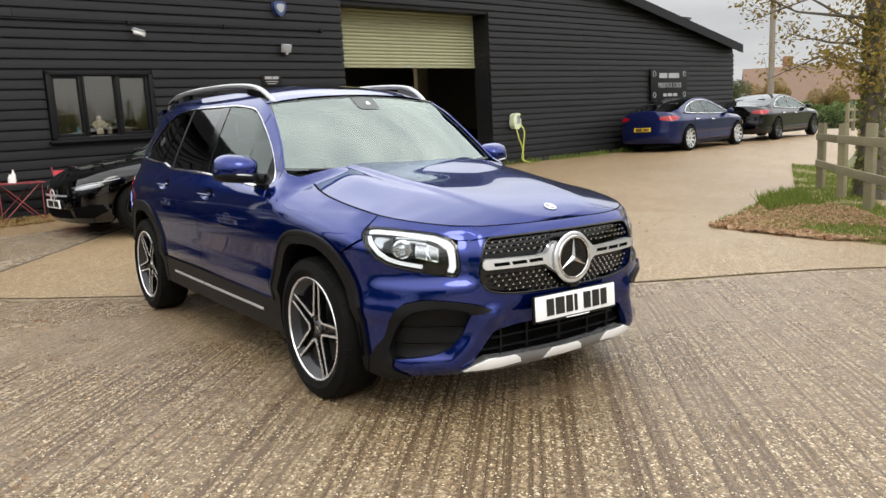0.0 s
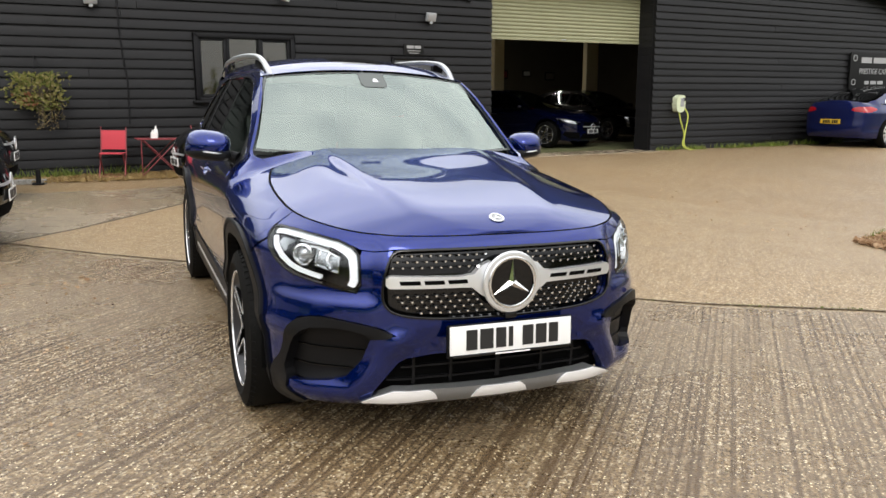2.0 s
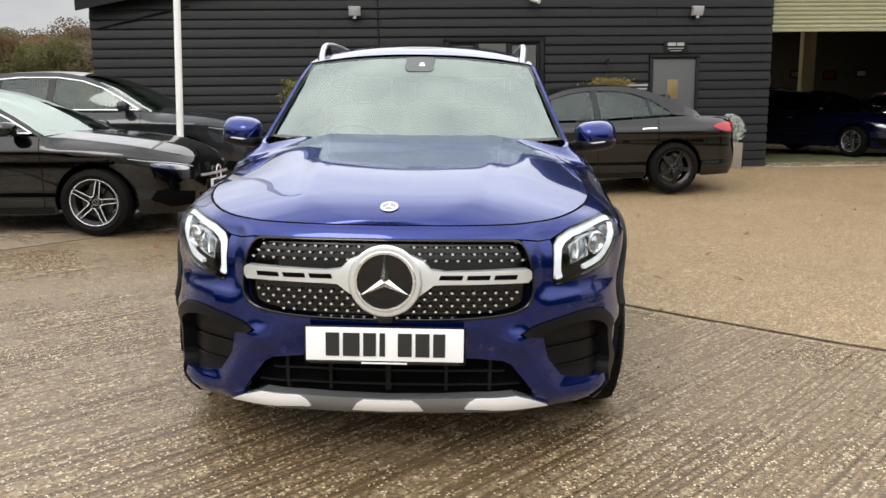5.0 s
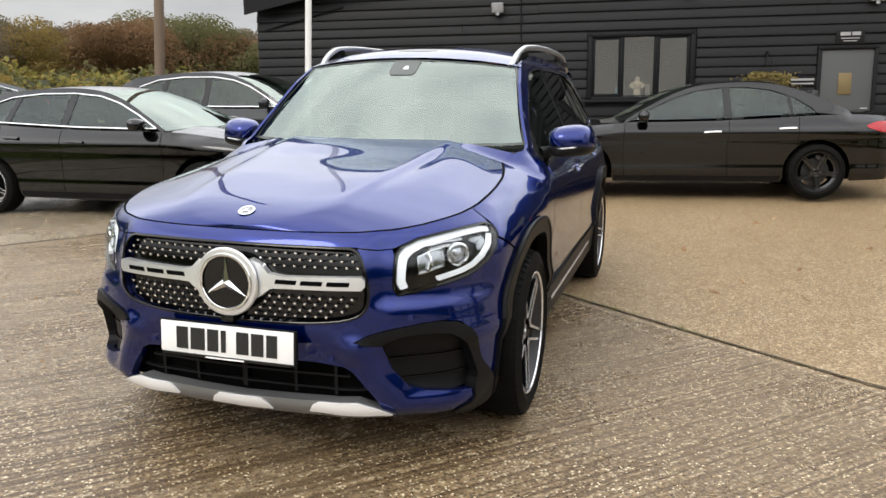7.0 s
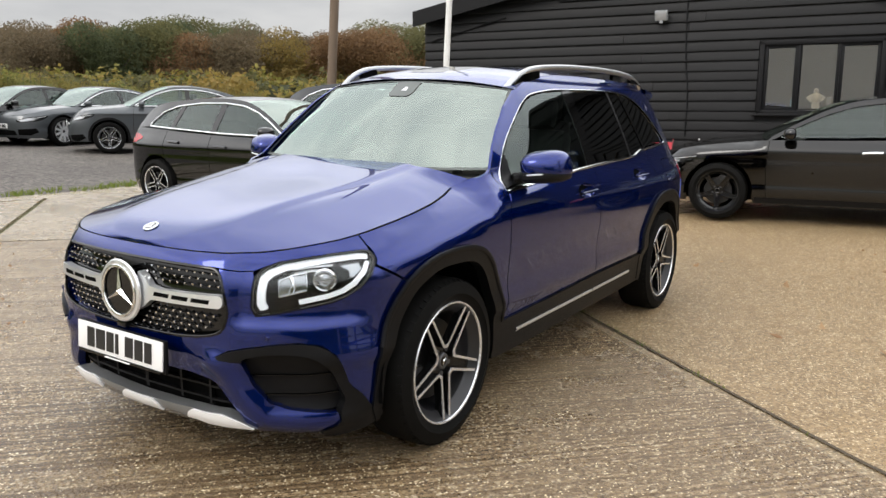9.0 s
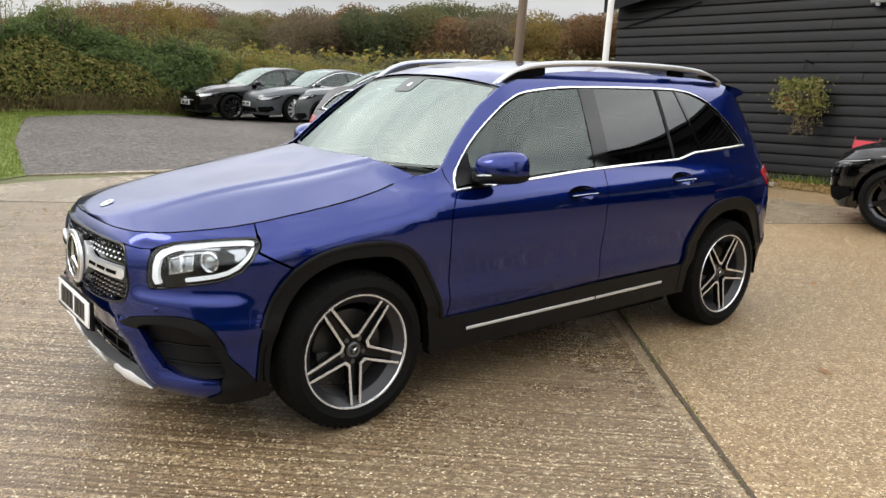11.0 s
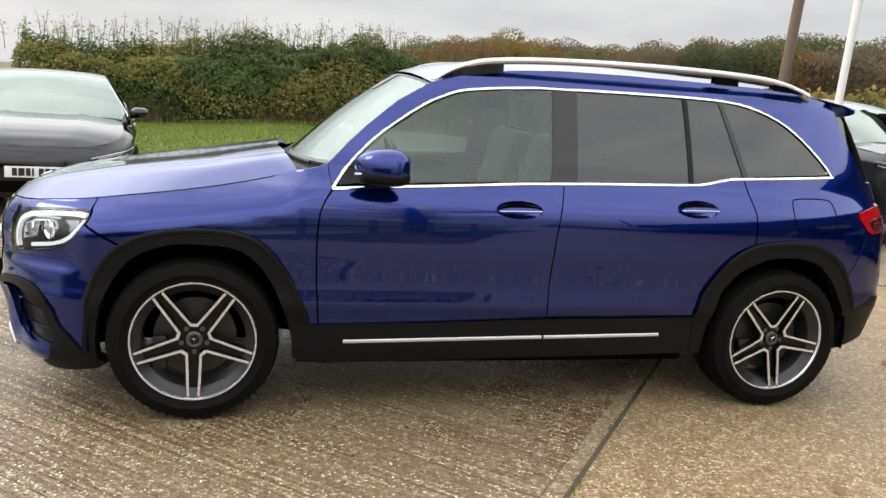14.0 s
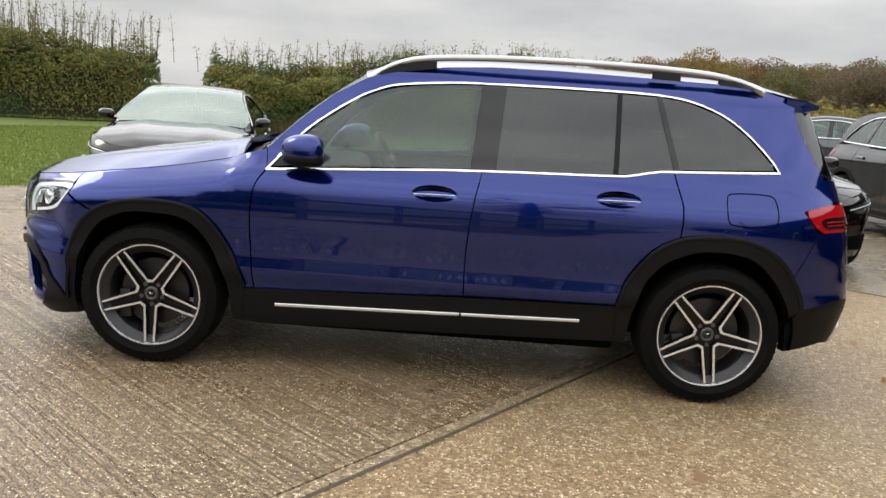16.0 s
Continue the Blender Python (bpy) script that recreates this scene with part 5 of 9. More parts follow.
        part("door_window", panel(B(), G, rg2, -0.010, 0.0, 0.05, 0, (s,)), PRIVACY, car, "dark privacy glass").visible_shadow = False
        cp_ = [(1.086, 1.521), (1.112, 1.520), (1.20, 1.162), (1.170, 1.160)]
        part("c_pillar", panel(B(), G, cp_, -0.005, 0.006, 0.05, 0, (s,)), GLOSSBLACK, car)
        qg = [(1.108, 1.518), (1.265, 1.496), (1.425, 1.440), (1.548, 1.353), (1.66, 1.240), (1.690, 1.195), (1.22, 1.168), (1.20, 1.166)]
        part("quarter_window", panel(B(), G, qg, -0.010, 0.0, 0.05, 0, (s,)), PRIVACY, car, "dark privacy glass").visible_shadow = False
        tr = part("window_trim", ribbon(B(), G, WINDOWLINE, 0.012, -0.003, 0, (s,), lift=0.003), CHROME, car, "bright chrome window trim")
        part("waist_trim", ribbon(B(), G, SILLLINE, 0.011, 0.000, 0, (s,)), CHROME, tr)
        tri = [(-0.825, 1.045), (-0.742, 1.155), (-0.70, 1.19), (-0.70, 1.06)]
        part("mirror_base", panel(B(), G, tri, -0.002, 0.01, 0.04, 0, (s,)), PLASTIC, car)
        # cladding
        part("arch_cladding", panel(B(), G, curve(ARCH_F, 3) + [(-1.858, 0.40), (-1.868, 0.285), (-1.83, 0.215)] + curve(ARCH_F_IN[13:0:-1], 3) + [(-1.0, 0.27), (-0.95, 0.27)], 0.016, 0.05, 0.04, 0, (s,)), PLASTIC, car, "matt black wheel-arch cladding")
        part("arch_cladding", panel(B(), G, [(0.945, 0.30)] + curve(ARCH_R, 3) + curve(ARCH_R_IN[::-1], 3), 0.016, 0.05, 0.04, 0, (s,)), PLASTIC, car, "matt black wheel-arch cladding")
        for line_ in (ARCH_F, ARCH_R):
            part("arch_lip", ribbon(B(), G, curve(line_, 2), 0.022, 0.015, 0, (s,), False, 0.007), PLASTIC, car)
        sl = part("sill_cladding", panel(B(), G, [(-0.955, 0.425), (-0.4, 0.439), (0.15, 0.460), (0.955, 0.475), (0.985, 0.40), (1.0, 0.287), (0.178, 0.265), (-0.859, 0.243), (-0.985, 0.25)], 0.012, 0.05, 0.045, 0, (s,)), PLASTIC, car, "matt black sill cladding")
        part("sill_strip", ribbon(B(), G, [(-0.78, 0.350), (0.155, 0.371)], 0.016, 0.013, 0, (s,)), SATIN, sl, "thin silver strip")
        part("sill_strip", ribbon(B(), G, [(0.165, 0.371), (0.76, 0.384)], 0.016, 0.013, 0, (s,)), SATIN, sl, "thin silver strip")
        part("rear_bumper", panel(B(), G, [(1.80, 0.665), (1.905, 0.905), (2.0, 0.91), ("r", 0.66, 0.915), ("r", 0.5, 0.80), ("r", 0.0, 0.74), ("r", 0.0, 0.56), ("r", 0.66, 0.56), (2.05, 0.565), (1.866, 0.515), (1.845, 0.592)], 0.004, 0.03, 0.045, 0, (s,)), BLUE, car)
        part("rear_skirt", panel(B(), G, [(1.866, 0.515), (2.05, 0.562), ("r", 0.66, 0.558), ("r", 0.0, 0.558), ("r", 0.0, 0.30), ("r", 0.6, 0.30), (2.05, 0.33), (1.83, 0.285), (1.812, 0.42)], 0.006, 0.05, 0.045, 0, (s,)), PLASTIC, car)
        part("exhaust_trim", panel(B(), G, [("r", 0.70, 0.315), ("r", 0.70, 0.40), ("r", 0.45, 0.40), ("r", 0.40, 0.315)], 0.016, 0.02, 0.03, 0, (s,), corner=0.02), SATIN, car, "bright exhaust trim")
        # door mirror
        mb = B()
        bmesh.ops.create_uvsphere(mb, u_segments=28, v_segments=18, radius=1)
        for v in mb.verts:
            x, y, z = v.co
            k = abs(y) ** 2.2 * (1 if y > 0 else 0)
            sx, sz = math.copysign(abs(x) ** 0.75, x), math.copysign(abs(z) ** 0.72, z)
            v.co = (s * (0.935 + 0.112 * sx - 0.012 * sz), -0.625 + (0.070 if y > 0 else 0.135) * y + 0.03 * sx, 1.144 + 0.076 * sz + 0.012 * sx * (1 if sz > 0 else 0.3))
        if s < 0:
            bmesh.ops.reverse_faces(mb, faces=mb.faces)
        mi = part("door_mirror", mb, BLUE, car)
        lo = B()
        bmesh.ops.create_uvsphere(lo, u_segments=24, v_segments=12, radius=1)
        for v in lo.verts:
            x, y, z = v.co
            sx, sz = math.copysign(abs(x) ** 0.75, x), math.copysign(abs(z) ** 0.72, z)
            v.co = (s * (0.934 + 0.114 * sx), -0.624 + (0.074 if y > 0 else 0.139) * y + 0.03 * sx, 1.101 + 0.041 * sz + 0.01 * sx)
        part("mirror_underside", lo, PLASTIC, mi)
        arm = B()
        tube(arm, [(s * 0.79, -0.70, 1.075), (s * 0.83, -0.67, 1.085), (s * 0.88, -0.64, 1.10)], [0.032, 0.028, 0.03], 10)
        part("mirror_arm", arm, PLASTIC, mi)
        strip_ = B()
        pts = [(s * (0.932 + 0.113 * math.sin(a)), -0.624 - 0.137 * math.cos(a) + 0.03 * math.sin(a), 1.108 + 0.012 * math.sin(a)) for a in np.linspace(-0.7, 1.25, 12)]
        tube(strip_, pts, 0.0045, 6)
        part("side_repeater", strip_, SATIN, mi)
    # tail
    part("tailgate", centre_merge(panel(B(), G, [("r", 0.0, 0.745), ("r", 0.5, 0.805), ("r", 0.5, 1.045), ("r", 0.64, 1.055), (2.02, 1.06), (2.003, 1.16), ("r", 0.0, 1.16)], 0, 0.02)), BLUE, car)
    part("rear_window", centre_merge(panel(B(), G, [("r", 0.0, 1.165), (2.003, 1.165), (1.948, 1.25), (1.875, 1.38), (1.85, 1.49), ("r", 0.0, 1.50)], -0.004, 0.0)), PRIVACY, car, "dark rear glass")
    # inner shell, liners and floor
    for c_, d_ in (((0, -1.60, 0.56), (1.16, 0.98, 0.60)), ((0, 0.05, 0.42), (1.58, 1.84, 0.42)), ((0, 1.55, 0.55), (1.16, 1.1, 0.6)), ((0, -1.93, 0.42), (1.12, 0.30, 0.38))):
        part("underbody", box(B(), c_, d_, 0.04), VOID, car)
    for yy in (-1.4145, 1.4145):
        for s in (1, -1):
            part("wheel_housing", liner(B(), yy, 0.36, 0.428, 0.56, 0.872, sides=(s,)), VOID, car)
    # cabin
    db = loft(B(), [[(x, y, z + 0.02 * (1 - (x / 0.75) ** 2)) for x in np.linspace(-0.74, 0.74, 9)] for y, z in ((-1.0, 1.02), (-0.80, 1.05), (-0.55, 1.03), (-0.50, 0.95), (-0.48, 0.70))])
    part("dashboard", db, LEATHER, car)
    st = ring(B(), (0, 0, 0), 0.18, 0.016, 28, 1.0)
    box(st, (0, 0.02, 0), (0.34, 0.03, 0.05), 0.01)
    bmesh.ops.transform(st, matrix=pose(-0.37, -0.36, 1.02, 24, 0, 0), verts=st.verts)
    part("steering_wheel", st, LEATHER, car)
    for x in (-0.37, 0.37):
        seat(car, x, 0.0, 0.68, 0.50)
    for x in (-0.45, 0, 0.45):
        seat(car, x, 0.88, 0.72, 0.44)
    hd = loft(B(), [[(x, y, 1.51 + 0.02 * (1 - (x / 0.55) ** 2)) for x in np.linspace(-0.54, 0.54, 9)] for y in (-0.36, 0.2, 0.9, 1.6)])
    part("headlining", hd, CREAM, car)
    put_wheels(car, wheel_meshes(0.357, 0.262, 0.235, 5, POLISHED, POLISHED), 0.795, -1.4145, 1.4145, 0.357, 180)
    return car


blue_suv(pose(0, 0, 0))


# ---- the yard ----
def sheet(name, pts, mat, label, category, lift, step=0.8, kind="structure", thick=0.0):
    bm = B()
    bm.faces.new([bm.verts.new((p[0], p[1], 0)) for p in pts])
    for ax in (0, 1):
        lo, hi = min(p[ax] for p in pts), max(p[ax] for p in pts)
        k = math.ceil(lo / step) * step
        while k < hi:
            co = [0, 0, 0]
            co[ax] = k
            no = [0, 0, 0]
            no[ax] = 1
            bmesh.ops.bisect_plane(bm, geom=bm.verts[:] + bm.edges[:] + bm.faces[:], dist=1e-5, plane_co=co, plane_no=no)
            k += step
    for v in bm.verts:
        v.co.z = gz(v.co.x, v.co.y) + lift
    bm.normal_update()
    if sum(f.normal.z for f in bm.faces) < 0:
        bmesh.ops.reverse_faces(bm, faces=bm.faces)
    if thick:
        r = bmesh.ops.extrude_edge_only(bm, edges=[e for e in bm.edges if e.is_boundary])
        for v in r["geom"]:
            if isinstance(v, bmesh.types.BMVert):
                v.co.z -= thick
    return solid(name, bm, mat, label, category, "", kind)


def ring_grid(bm, radii, seg):
    rows = []
    for r in radii:
        rows.append([(r * math.cos(2 * math.pi * k / seg), r * math.sin(2 * math.pi * k / seg)) for k in range(seg + 1)])
    loft(bm, [[(x, y, gz(x, y) - 0.03) for x, y in row] for row in rows])
    bmesh.ops.remove_doubles(bm, verts=bm.verts, dist=1e-4)
    bmesh.ops.recalc_face_normals(bm, faces=bm.faces)
    if sum(f.normal.z for f in bm.faces) < 0:
        bmesh.ops.reverse_faces(bm, faces=bm.faces)
    return bm


solid("ground", ring_grid(B(), [0.01, 2, 4, 6, 8, 10, 13, 16, 20, 25, 32, 45, 70, 110, 200, 500, 1500], 96), EARTH, "dull green and brown field ground round the yard", "ground", "", "structure")

# bays of concrete: joint A runs along JD through J0, joint B across it
J0, JD = Vector((0.0, 1.355)), Vector((0.781, -0.625))
JN = Vector((0.625, 0.781))
def J(a, b):
    p = J0 + JD * a + JN * b
    return (p.x, p.y)


sheet("concrete_bay", [J(-3.05, -0.09), J(9.5, -0.09), J(11, -9), J(-3.05, -9)], RIBBED, "wet brown concrete bay with brushed ribs across it", "concrete", 0.0, 0.8, "structure", 0.05)
sheet("concrete_bay", [J(-3.05, 0.0), J(9.0, 0.0), J(9.3, 2.2), J(6.5, 4.6), J(2, 6.3), J(-3.05, 6.2)], TANCON, "tan concrete bay with exposed flint", "concrete", 0.0, 0.8, "structure", 0.05)
sheet("concrete_bay", [J(-3.11, 5.0), J(-3.11, -4.46), J(-6.6, -4.46), (-8.4, -1.0), (-8.35, 3.9), (-6.8, 6.2)], SMOOTHCON, "worn pale wet concrete bay", "concrete", 0.0, 0.8, "structure", 0.05)
sheet("concrete_bay", [J(-3.11, -4.52), J(-3.11, -7.9), (-7.6, -2.55), J(-6.6, -4.52)], SMOOTHCON, "worn pale wet concrete bay", "concrete", 0.0, 0.8, "structure", 0.05)
sheet("joint_margin", [J(-3.05, -0.09), J(-3.05, 0.0), J(9.0, 0.0), J(9.5, -0.09)], MORTARSTRIP, "smooth trowelled margin along the concrete joint", "joint", -0.006, 0.8, "structure")
sheet("joint_filler", [J(-3.2, -0.012), J(9.5, -0.012), J(9.5, 0.010), J(-3.2, 0.010)], JOINT, "dark mossy filler in the concrete joint", "joint", 0.002, 0.8, "structure")
sheet("joint_filler", [J(-3.11, -9), J(-3.05, -9), J(-3.05, 6.2), J(-3.11, 6.2)], JOINT, "dark mossy filler in the concrete joint", "joint", -0.004, 0.8, "structure")
sheet("yard_hoggin", [(-7.0, 6.4), J(-3.05, 4.8), J(2, 5.6), J(6.5, 3.9), J(9.0, 1.6), (11.4, 2.7), (26, 8.5), (40, 14), (40, 30), (23.5, 30), (22.4, 11.62), (-6.3, 8.62)], YARD, "tan hoggin yard surface with loose grit", "yard", -0.008, 0.8)
sheet("gravel_car_park", [(-8.3, 6.3), (-8.35, 3.9), (-8.4, -1.0), (-12, -0.5), (-17.6, 0.8), (-26, 5), (-30, 22), (-7.2, 22), (-7, 6.5)], GRAVEL, "dark grey loose gravel car park", "gravel", -0.01, 1.0)
sheet("lawn", [(-5.0, -6.4), (-7.6, -2.5), (-8.4, -0.98), (-12, -0.45), (-17.6, 0.85), (-22, 3.0), (-30, -2), (-32, -26), (-8, -26), (-3, -9)], GRASSG, "mown grass verge beside the gravel", "grass", -0.012, 1.0)

# ---- the barn: boards on a gable wall ----
WALLM = Matrix.Translation((0, 9.15, 0.2)) @ Matrix.Rotation(radians(6), 4, "Z") @ Matrix.Rotation(radians(-1.4), 4, "Y")


def roof_v(u):
    return min(2.86 + 0.215 * (u + 6.3), 3.05 + 0.19 * (22.3 - u))


def boards(parent, u0, u1, v0, holes, d=0.0, pitch=0.157, maxlen=5.2, topf=roof_v, seed=3):
    rnd = random.Random(seed)
    k = 0
    cache = {}
    while True:
        v = v0 + k * pitch
        k += 1
        if v > 6.2:
            break
        lo, hi = u0, u1
        # the gable trims each course
        us = [u for u in np.arange(u0, u1 + 0.01, 0.05) if topf(u) > v + pitch * 0.9]
        if not us:
            break
        lo, hi = us[0], us[-1]
        spans = [(lo, hi)]
        for h0, h1, w0, w1 in holes:
            if v + pitch > w0 + 0.02 and v < w1 - 0.02:
                spans = [q for a, b in spans for q in ((a, min(b, h0)), (max(a, h1), b)) if q[1] - q[0] > 0.02]
        for a, b in spans:
            x = a
            while x < b - 0.01:
                e = min(b, x + maxlen * rnd.uniform(0.7, 1.0))
                if b - e < 0.6:
                    e = b
                ln = round(e - x, 2)
                key = ln
                if key not in cache:
                    t = B()
                    prism(t, [(0.0, 0.0), (-0.044, 0.0), (-0.046, 0.010), (-0.016, pitch - 0.020), (-0.003, pitch - 0.018), (0.0, pitch + 0.02)], 0.0, ln, "x")
                    cache[key] = finish(t, "board", BOARD)
                part("board", cache[key], None, parent, "", 35, pose(x, d - 0.002, v, 0, 0, 0) @ pose(0, 0, rnd.uniform(-0.006, 0.006), rnd.uniform(-0.9, 0.9), rnd.uniform(-0.07, 0.07), 0))
                x = e + 0.003


OPEN_U = (5.74, 10.08)
def wall_slab(bm, u0, u1, v0, v1f, y0=0.0, y1=0.14):
    n = max(2, int((u1 - u0) / 1.0))
    us = np.linspace(u0, u1, n)
    poly = [(u0, v0), (u1, v0)] + [(float(u), v1f(float(u))) for u in us[::-1]]
    prism(bm, poly, y0, y1, "y")


wl_ = B()
wt = lambda u: roof_v(u) + 0.02
wall_slab(wl_, -6.05, -0.1, -0.6, wt)
wall_slab(wl_, -0.1, 1.62, -0.6, lambda u: 1.18)
wall_slab(wl_, -0.1, 1.62, 2.29, wt)
wall_slab(wl_, 1.62, 3.54, -0.6, wt)
wall_slab(wl_, 3.54, 4.40, 1.95, wt)
wall_slab(wl_, 4.40, OPEN_U[0], -0.6, wt)
wall_slab(wl_, OPEN_U[0], OPEN_U[1], 3.66, wt)
wall_slab(wl_, OPEN_U[1], 22.15, -0.6, wt)
wall = solid("wall_front", wl_, BOARD, "black-stained timber barn wall clad in overlapping boards", "wall", "", "structure", WALLM)
# other walls, roof and garage shell
ow = B()
box(ow, (-5.98, 9.1, 1.1), (0.14, 17.9, 3.3))
box(ow, (22.08, 9.1, 1.1), (0.14, 17.9, 3.6))
wall_slab(ow, -6.05, 22.15, -0.6, wt, 18.0, 18.14)
solid("wall_rear", ow, BOARD, "black timber walls at the sides and back of the barn", "wall", "", "structure", WALLM)
rfb = B()
for us in ([-6.16, 7.0, 8.3], [8.3, 15, 22.25]):
    loft(rfb, [[(u, y, roof_v(u) + h) for u in us] for y, h in ((-0.28, 0.03), (18.3, 0.03), (18.3, 0.12), (-0.28, 0.12), (-0.28, 0.03))])
solid("barn_roof", rfb, FELT, "shallow dark felt roof of the barn", "roof", "", "structure", WALLM)
for a, b in (((-6.16, 0), (8.3, 0)), ((8.3, 0), (22.27, 0))):
    t = B()
    u0, u1 = a[0], b[0]
    prism(t, [(u0, roof_v(u0) - 0.13), (u1, roof_v(u1) - 0.13), (u1, roof_v(u1) + 0.14), (u0, roof_v(u0) + 0.14)], -0.32, -0.28, "y")
    solid("bargeboard", t, FRAMEBLK, "dark bargeboard along the barn gable", "trim", "", "structure", WALLM)
gi = B()
box(gi, (11, 14.5, 1.8), (18.0, 0.1, 4.4))
box(gi, (3.0, 7.5, 1.8), (0.1, 14, 4.4))
box(gi, (20.0, 7.5, 1.8), (0.1, 14, 4.4))
solid("garage_wall", gi, INNERWALL, "bare dim garage walls inside the barn", "wall", "", "structure", WALLM)
gf = B()
box(gf, (11.4, 7.2, -0.12), (16.8, 14.4, 0.16))
solid("garage_floor", gf, SMOOTHCON, "dusty concrete garage floor", "floor", "", "structure", WALLM)
for u in (7.2, 10.6):
    sl = thing("strip_light", WALLM @ Matrix.Translation((u, 9.0, 3.86)), "lit fluorescent strip light on the garage ceiling", "strip light", "strip lights in the garage")
    part("light_tray", box(B(), (0, 0, 0.06), (1.5, 0.12, 0.07), 0.01), WHITEM, sl)
    part("tube", tube(B(), [(-0.7, 0, 0), (0.7, 0, 0)], 0.016, 8), TUBELIGHT, sl)
    la = new("garage_lamp", bpy.data.lights.new("garage_lamp", "AREA"))
    la.data.shape, la.data.size, la.data.size_y, la.data.energy, la.data.color = "RECTANGLE", 1.4, 0.06, 38, (1.0, 0.93, 0.78)
    la.matrix_world = WALLM @ Matrix.Translation((u, 9.0, 3.83))
gc = B()
box(gc, (11.4, 7.3, 4.02), (16.8, 14.2, 0.06))
solid("ceiling", gc, FELT, "dark garage ceiling", "ceiling", "", "structure", WALLM)
st_ = B()
box(st_, (7.9, 0.10, -0.075), (4.36, 0.90, 0.16), 0.01)
solid("door_threshold", st_, SMOOTHCON, "worn concrete threshold at the garage opening", "threshold", "", "structure", WALLM)


def barn_thing(name, label, cat, group=""):
    return thing(name, WALLM, label, cat, group)


# roller shutter with ribbed slats, half raised
sh_t = barn_thing("roller_shutter", "olive green steel roller shutter, raised above the garage opening", "shutter")
SH_D = 0.5
slat = B()
rows = []
for j in range(7):
    a = j / 6
    rows.append([(x, SH_D - 0.020 * math.sin(math.pi * a), a * 0.076) for x in (5.76, 9.1, 10.06)])
loft(slat, rows)
bmesh.ops.recalc_face_normals(slat, faces=slat.faces)
slat_me = finish(slat, "slat", SHUTTERM, 60)
for k in range(17):
    part("slat", slat_me, None, sh_t, "", 60, pose(0, 0, 2.47 + 0.077 * k))
bb_ = B()
box(bb_, (7.91, SH_D - 0.01, 2.445), (4.3, 0.05, 0.055), 0.006)
part("bottom_bar", bb_, SHUTTERM, sh_t)
hb = B()
box(hb, (7.9, SH_D - 0.02, 2.455), (0.12, 0.04, 0.025), 0.004)
part("handle", hb, GREYPLASTIC, sh_t)
rv = B()
box(rv, (10.13, 0.30, 1.55), (0.08, 0.42, 4.4))
box(rv, (5.70, 0.40, 1.55), (0.08, 0.5, 4.4))
box(rv, (7.9, 0.36, 3.72), (4.4, 0.62, 0.10))
reveal = solid("opening_reveal", rv, BOARD, "black boarded reveal of the garage opening", "reveal", "", "structure", WALLM)
rb_ = prism(B(), [(10.092, 0.0), (10.058, 0.0), (10.074, 0.168), (10.092, 0.168)], 0.05, 0.505, "y")
bmesh.ops.recalc_face_normals(rb_, faces=rb_.faces)
rb_me = finish(rb_, "board", BOARD)
for k in range(25):
    part("board", rb_me, None, reveal, "", 35, pose(0, 0, -0.18 + 0.157 * k))
for u, d, w in ((9.98, 6.5, 0.34), (13.48, 6.5, 0.46)):
    t = B()
    box(t, (u, d, 1.9), (w, 0.2, 4.0), 0.01)
    solid("garage_post", t, CREAMPOST, "cream painted steel post inside the garage", "post", "posts in the garage", "", WALLM)

# window of three lights
win = barn_thing("window_1", "dark framed three-light window in the boarded wall", "window")
win["kind"] = "structure"
wf = B()
box(wf, (-0.075, -0.02, 1.735), (0.07, 0.16, 1.11), 0.006)
box(wf, (1.585, -0.02, 1.735), (0.07, 0.16, 1.11), 0.006)
box(wf, (0.755, -0.02, 2.26), (1.73, 0.16, 0.07), 0.006)
box(wf, (0.755, -0.02, 1.205), (1.73, 0.16, 0.06), 0.006)
part("window_frame", wf, FRAMEBLK, win)
sl_ = B()
box(sl_, (0.755, -0.07, 1.165), (1.84, 0.16, 0.04), 0.008)
part("window_sill", sl_, FRAMEBLK, win)
for a, b, w in ((-0.04, 0.44, 0.05), (0.47, 0.985, 0.016), (1.015, 1.55, 0.05)):
    t = B()
    box(t, (a + w / 2, -0.01, 1.735), (w, 0.09, 0.99), 0.005)
    box(t, (b - w / 2, -0.01, 1.735), (w, 0.09, 0.99), 0.005)
    box(t, ((a + b) / 2, -0.01, 2.23 - w / 2), (b - a - 2 * w, 0.09, w), 0.004)
    box(t, ((a + b) / 2, -0.01, 1.24 + w / 2), (b - a - 2 * w, 0.09, w), 0.004)
    c = part("casement", t, FRAMEBLK, win)
    g = B()
    box(g, ((a + b) / 2, 0.0, 1.735), (b - a - w * 1.6, 0.006, 0.99 - w * 1.6))
    part("pane", g, PANE, c).visible_shadow = False
for x in (0.455, 1.0):
    t = B()
    box(t, (x, -0.02, 1.735), (0.03, 0.12, 1.0), 0.005)
    part("mullion", t, FRAMEBLK, win)
rm = B()
box(rm, (0.76, 3.0, 1.4), (3.6, 0.1, 3.2))
box(rm, (-1.0, 1.6, 1.4), (0.1, 2.9, 3.2))
box(rm, (2.5, 1.6, 1.4), (0.1, 2.9, 3.2))
box(rm, (0.76, 1.6, 2.95), (3.6, 2.9, 0.1))
box(rm, (0.76, 1.6, 0.0), (3.6, 2.9, 0.1))
solid("office_wall", rm, INNERWALL, "dim office walls behind the window", "wall", "", "structure", WALLM)

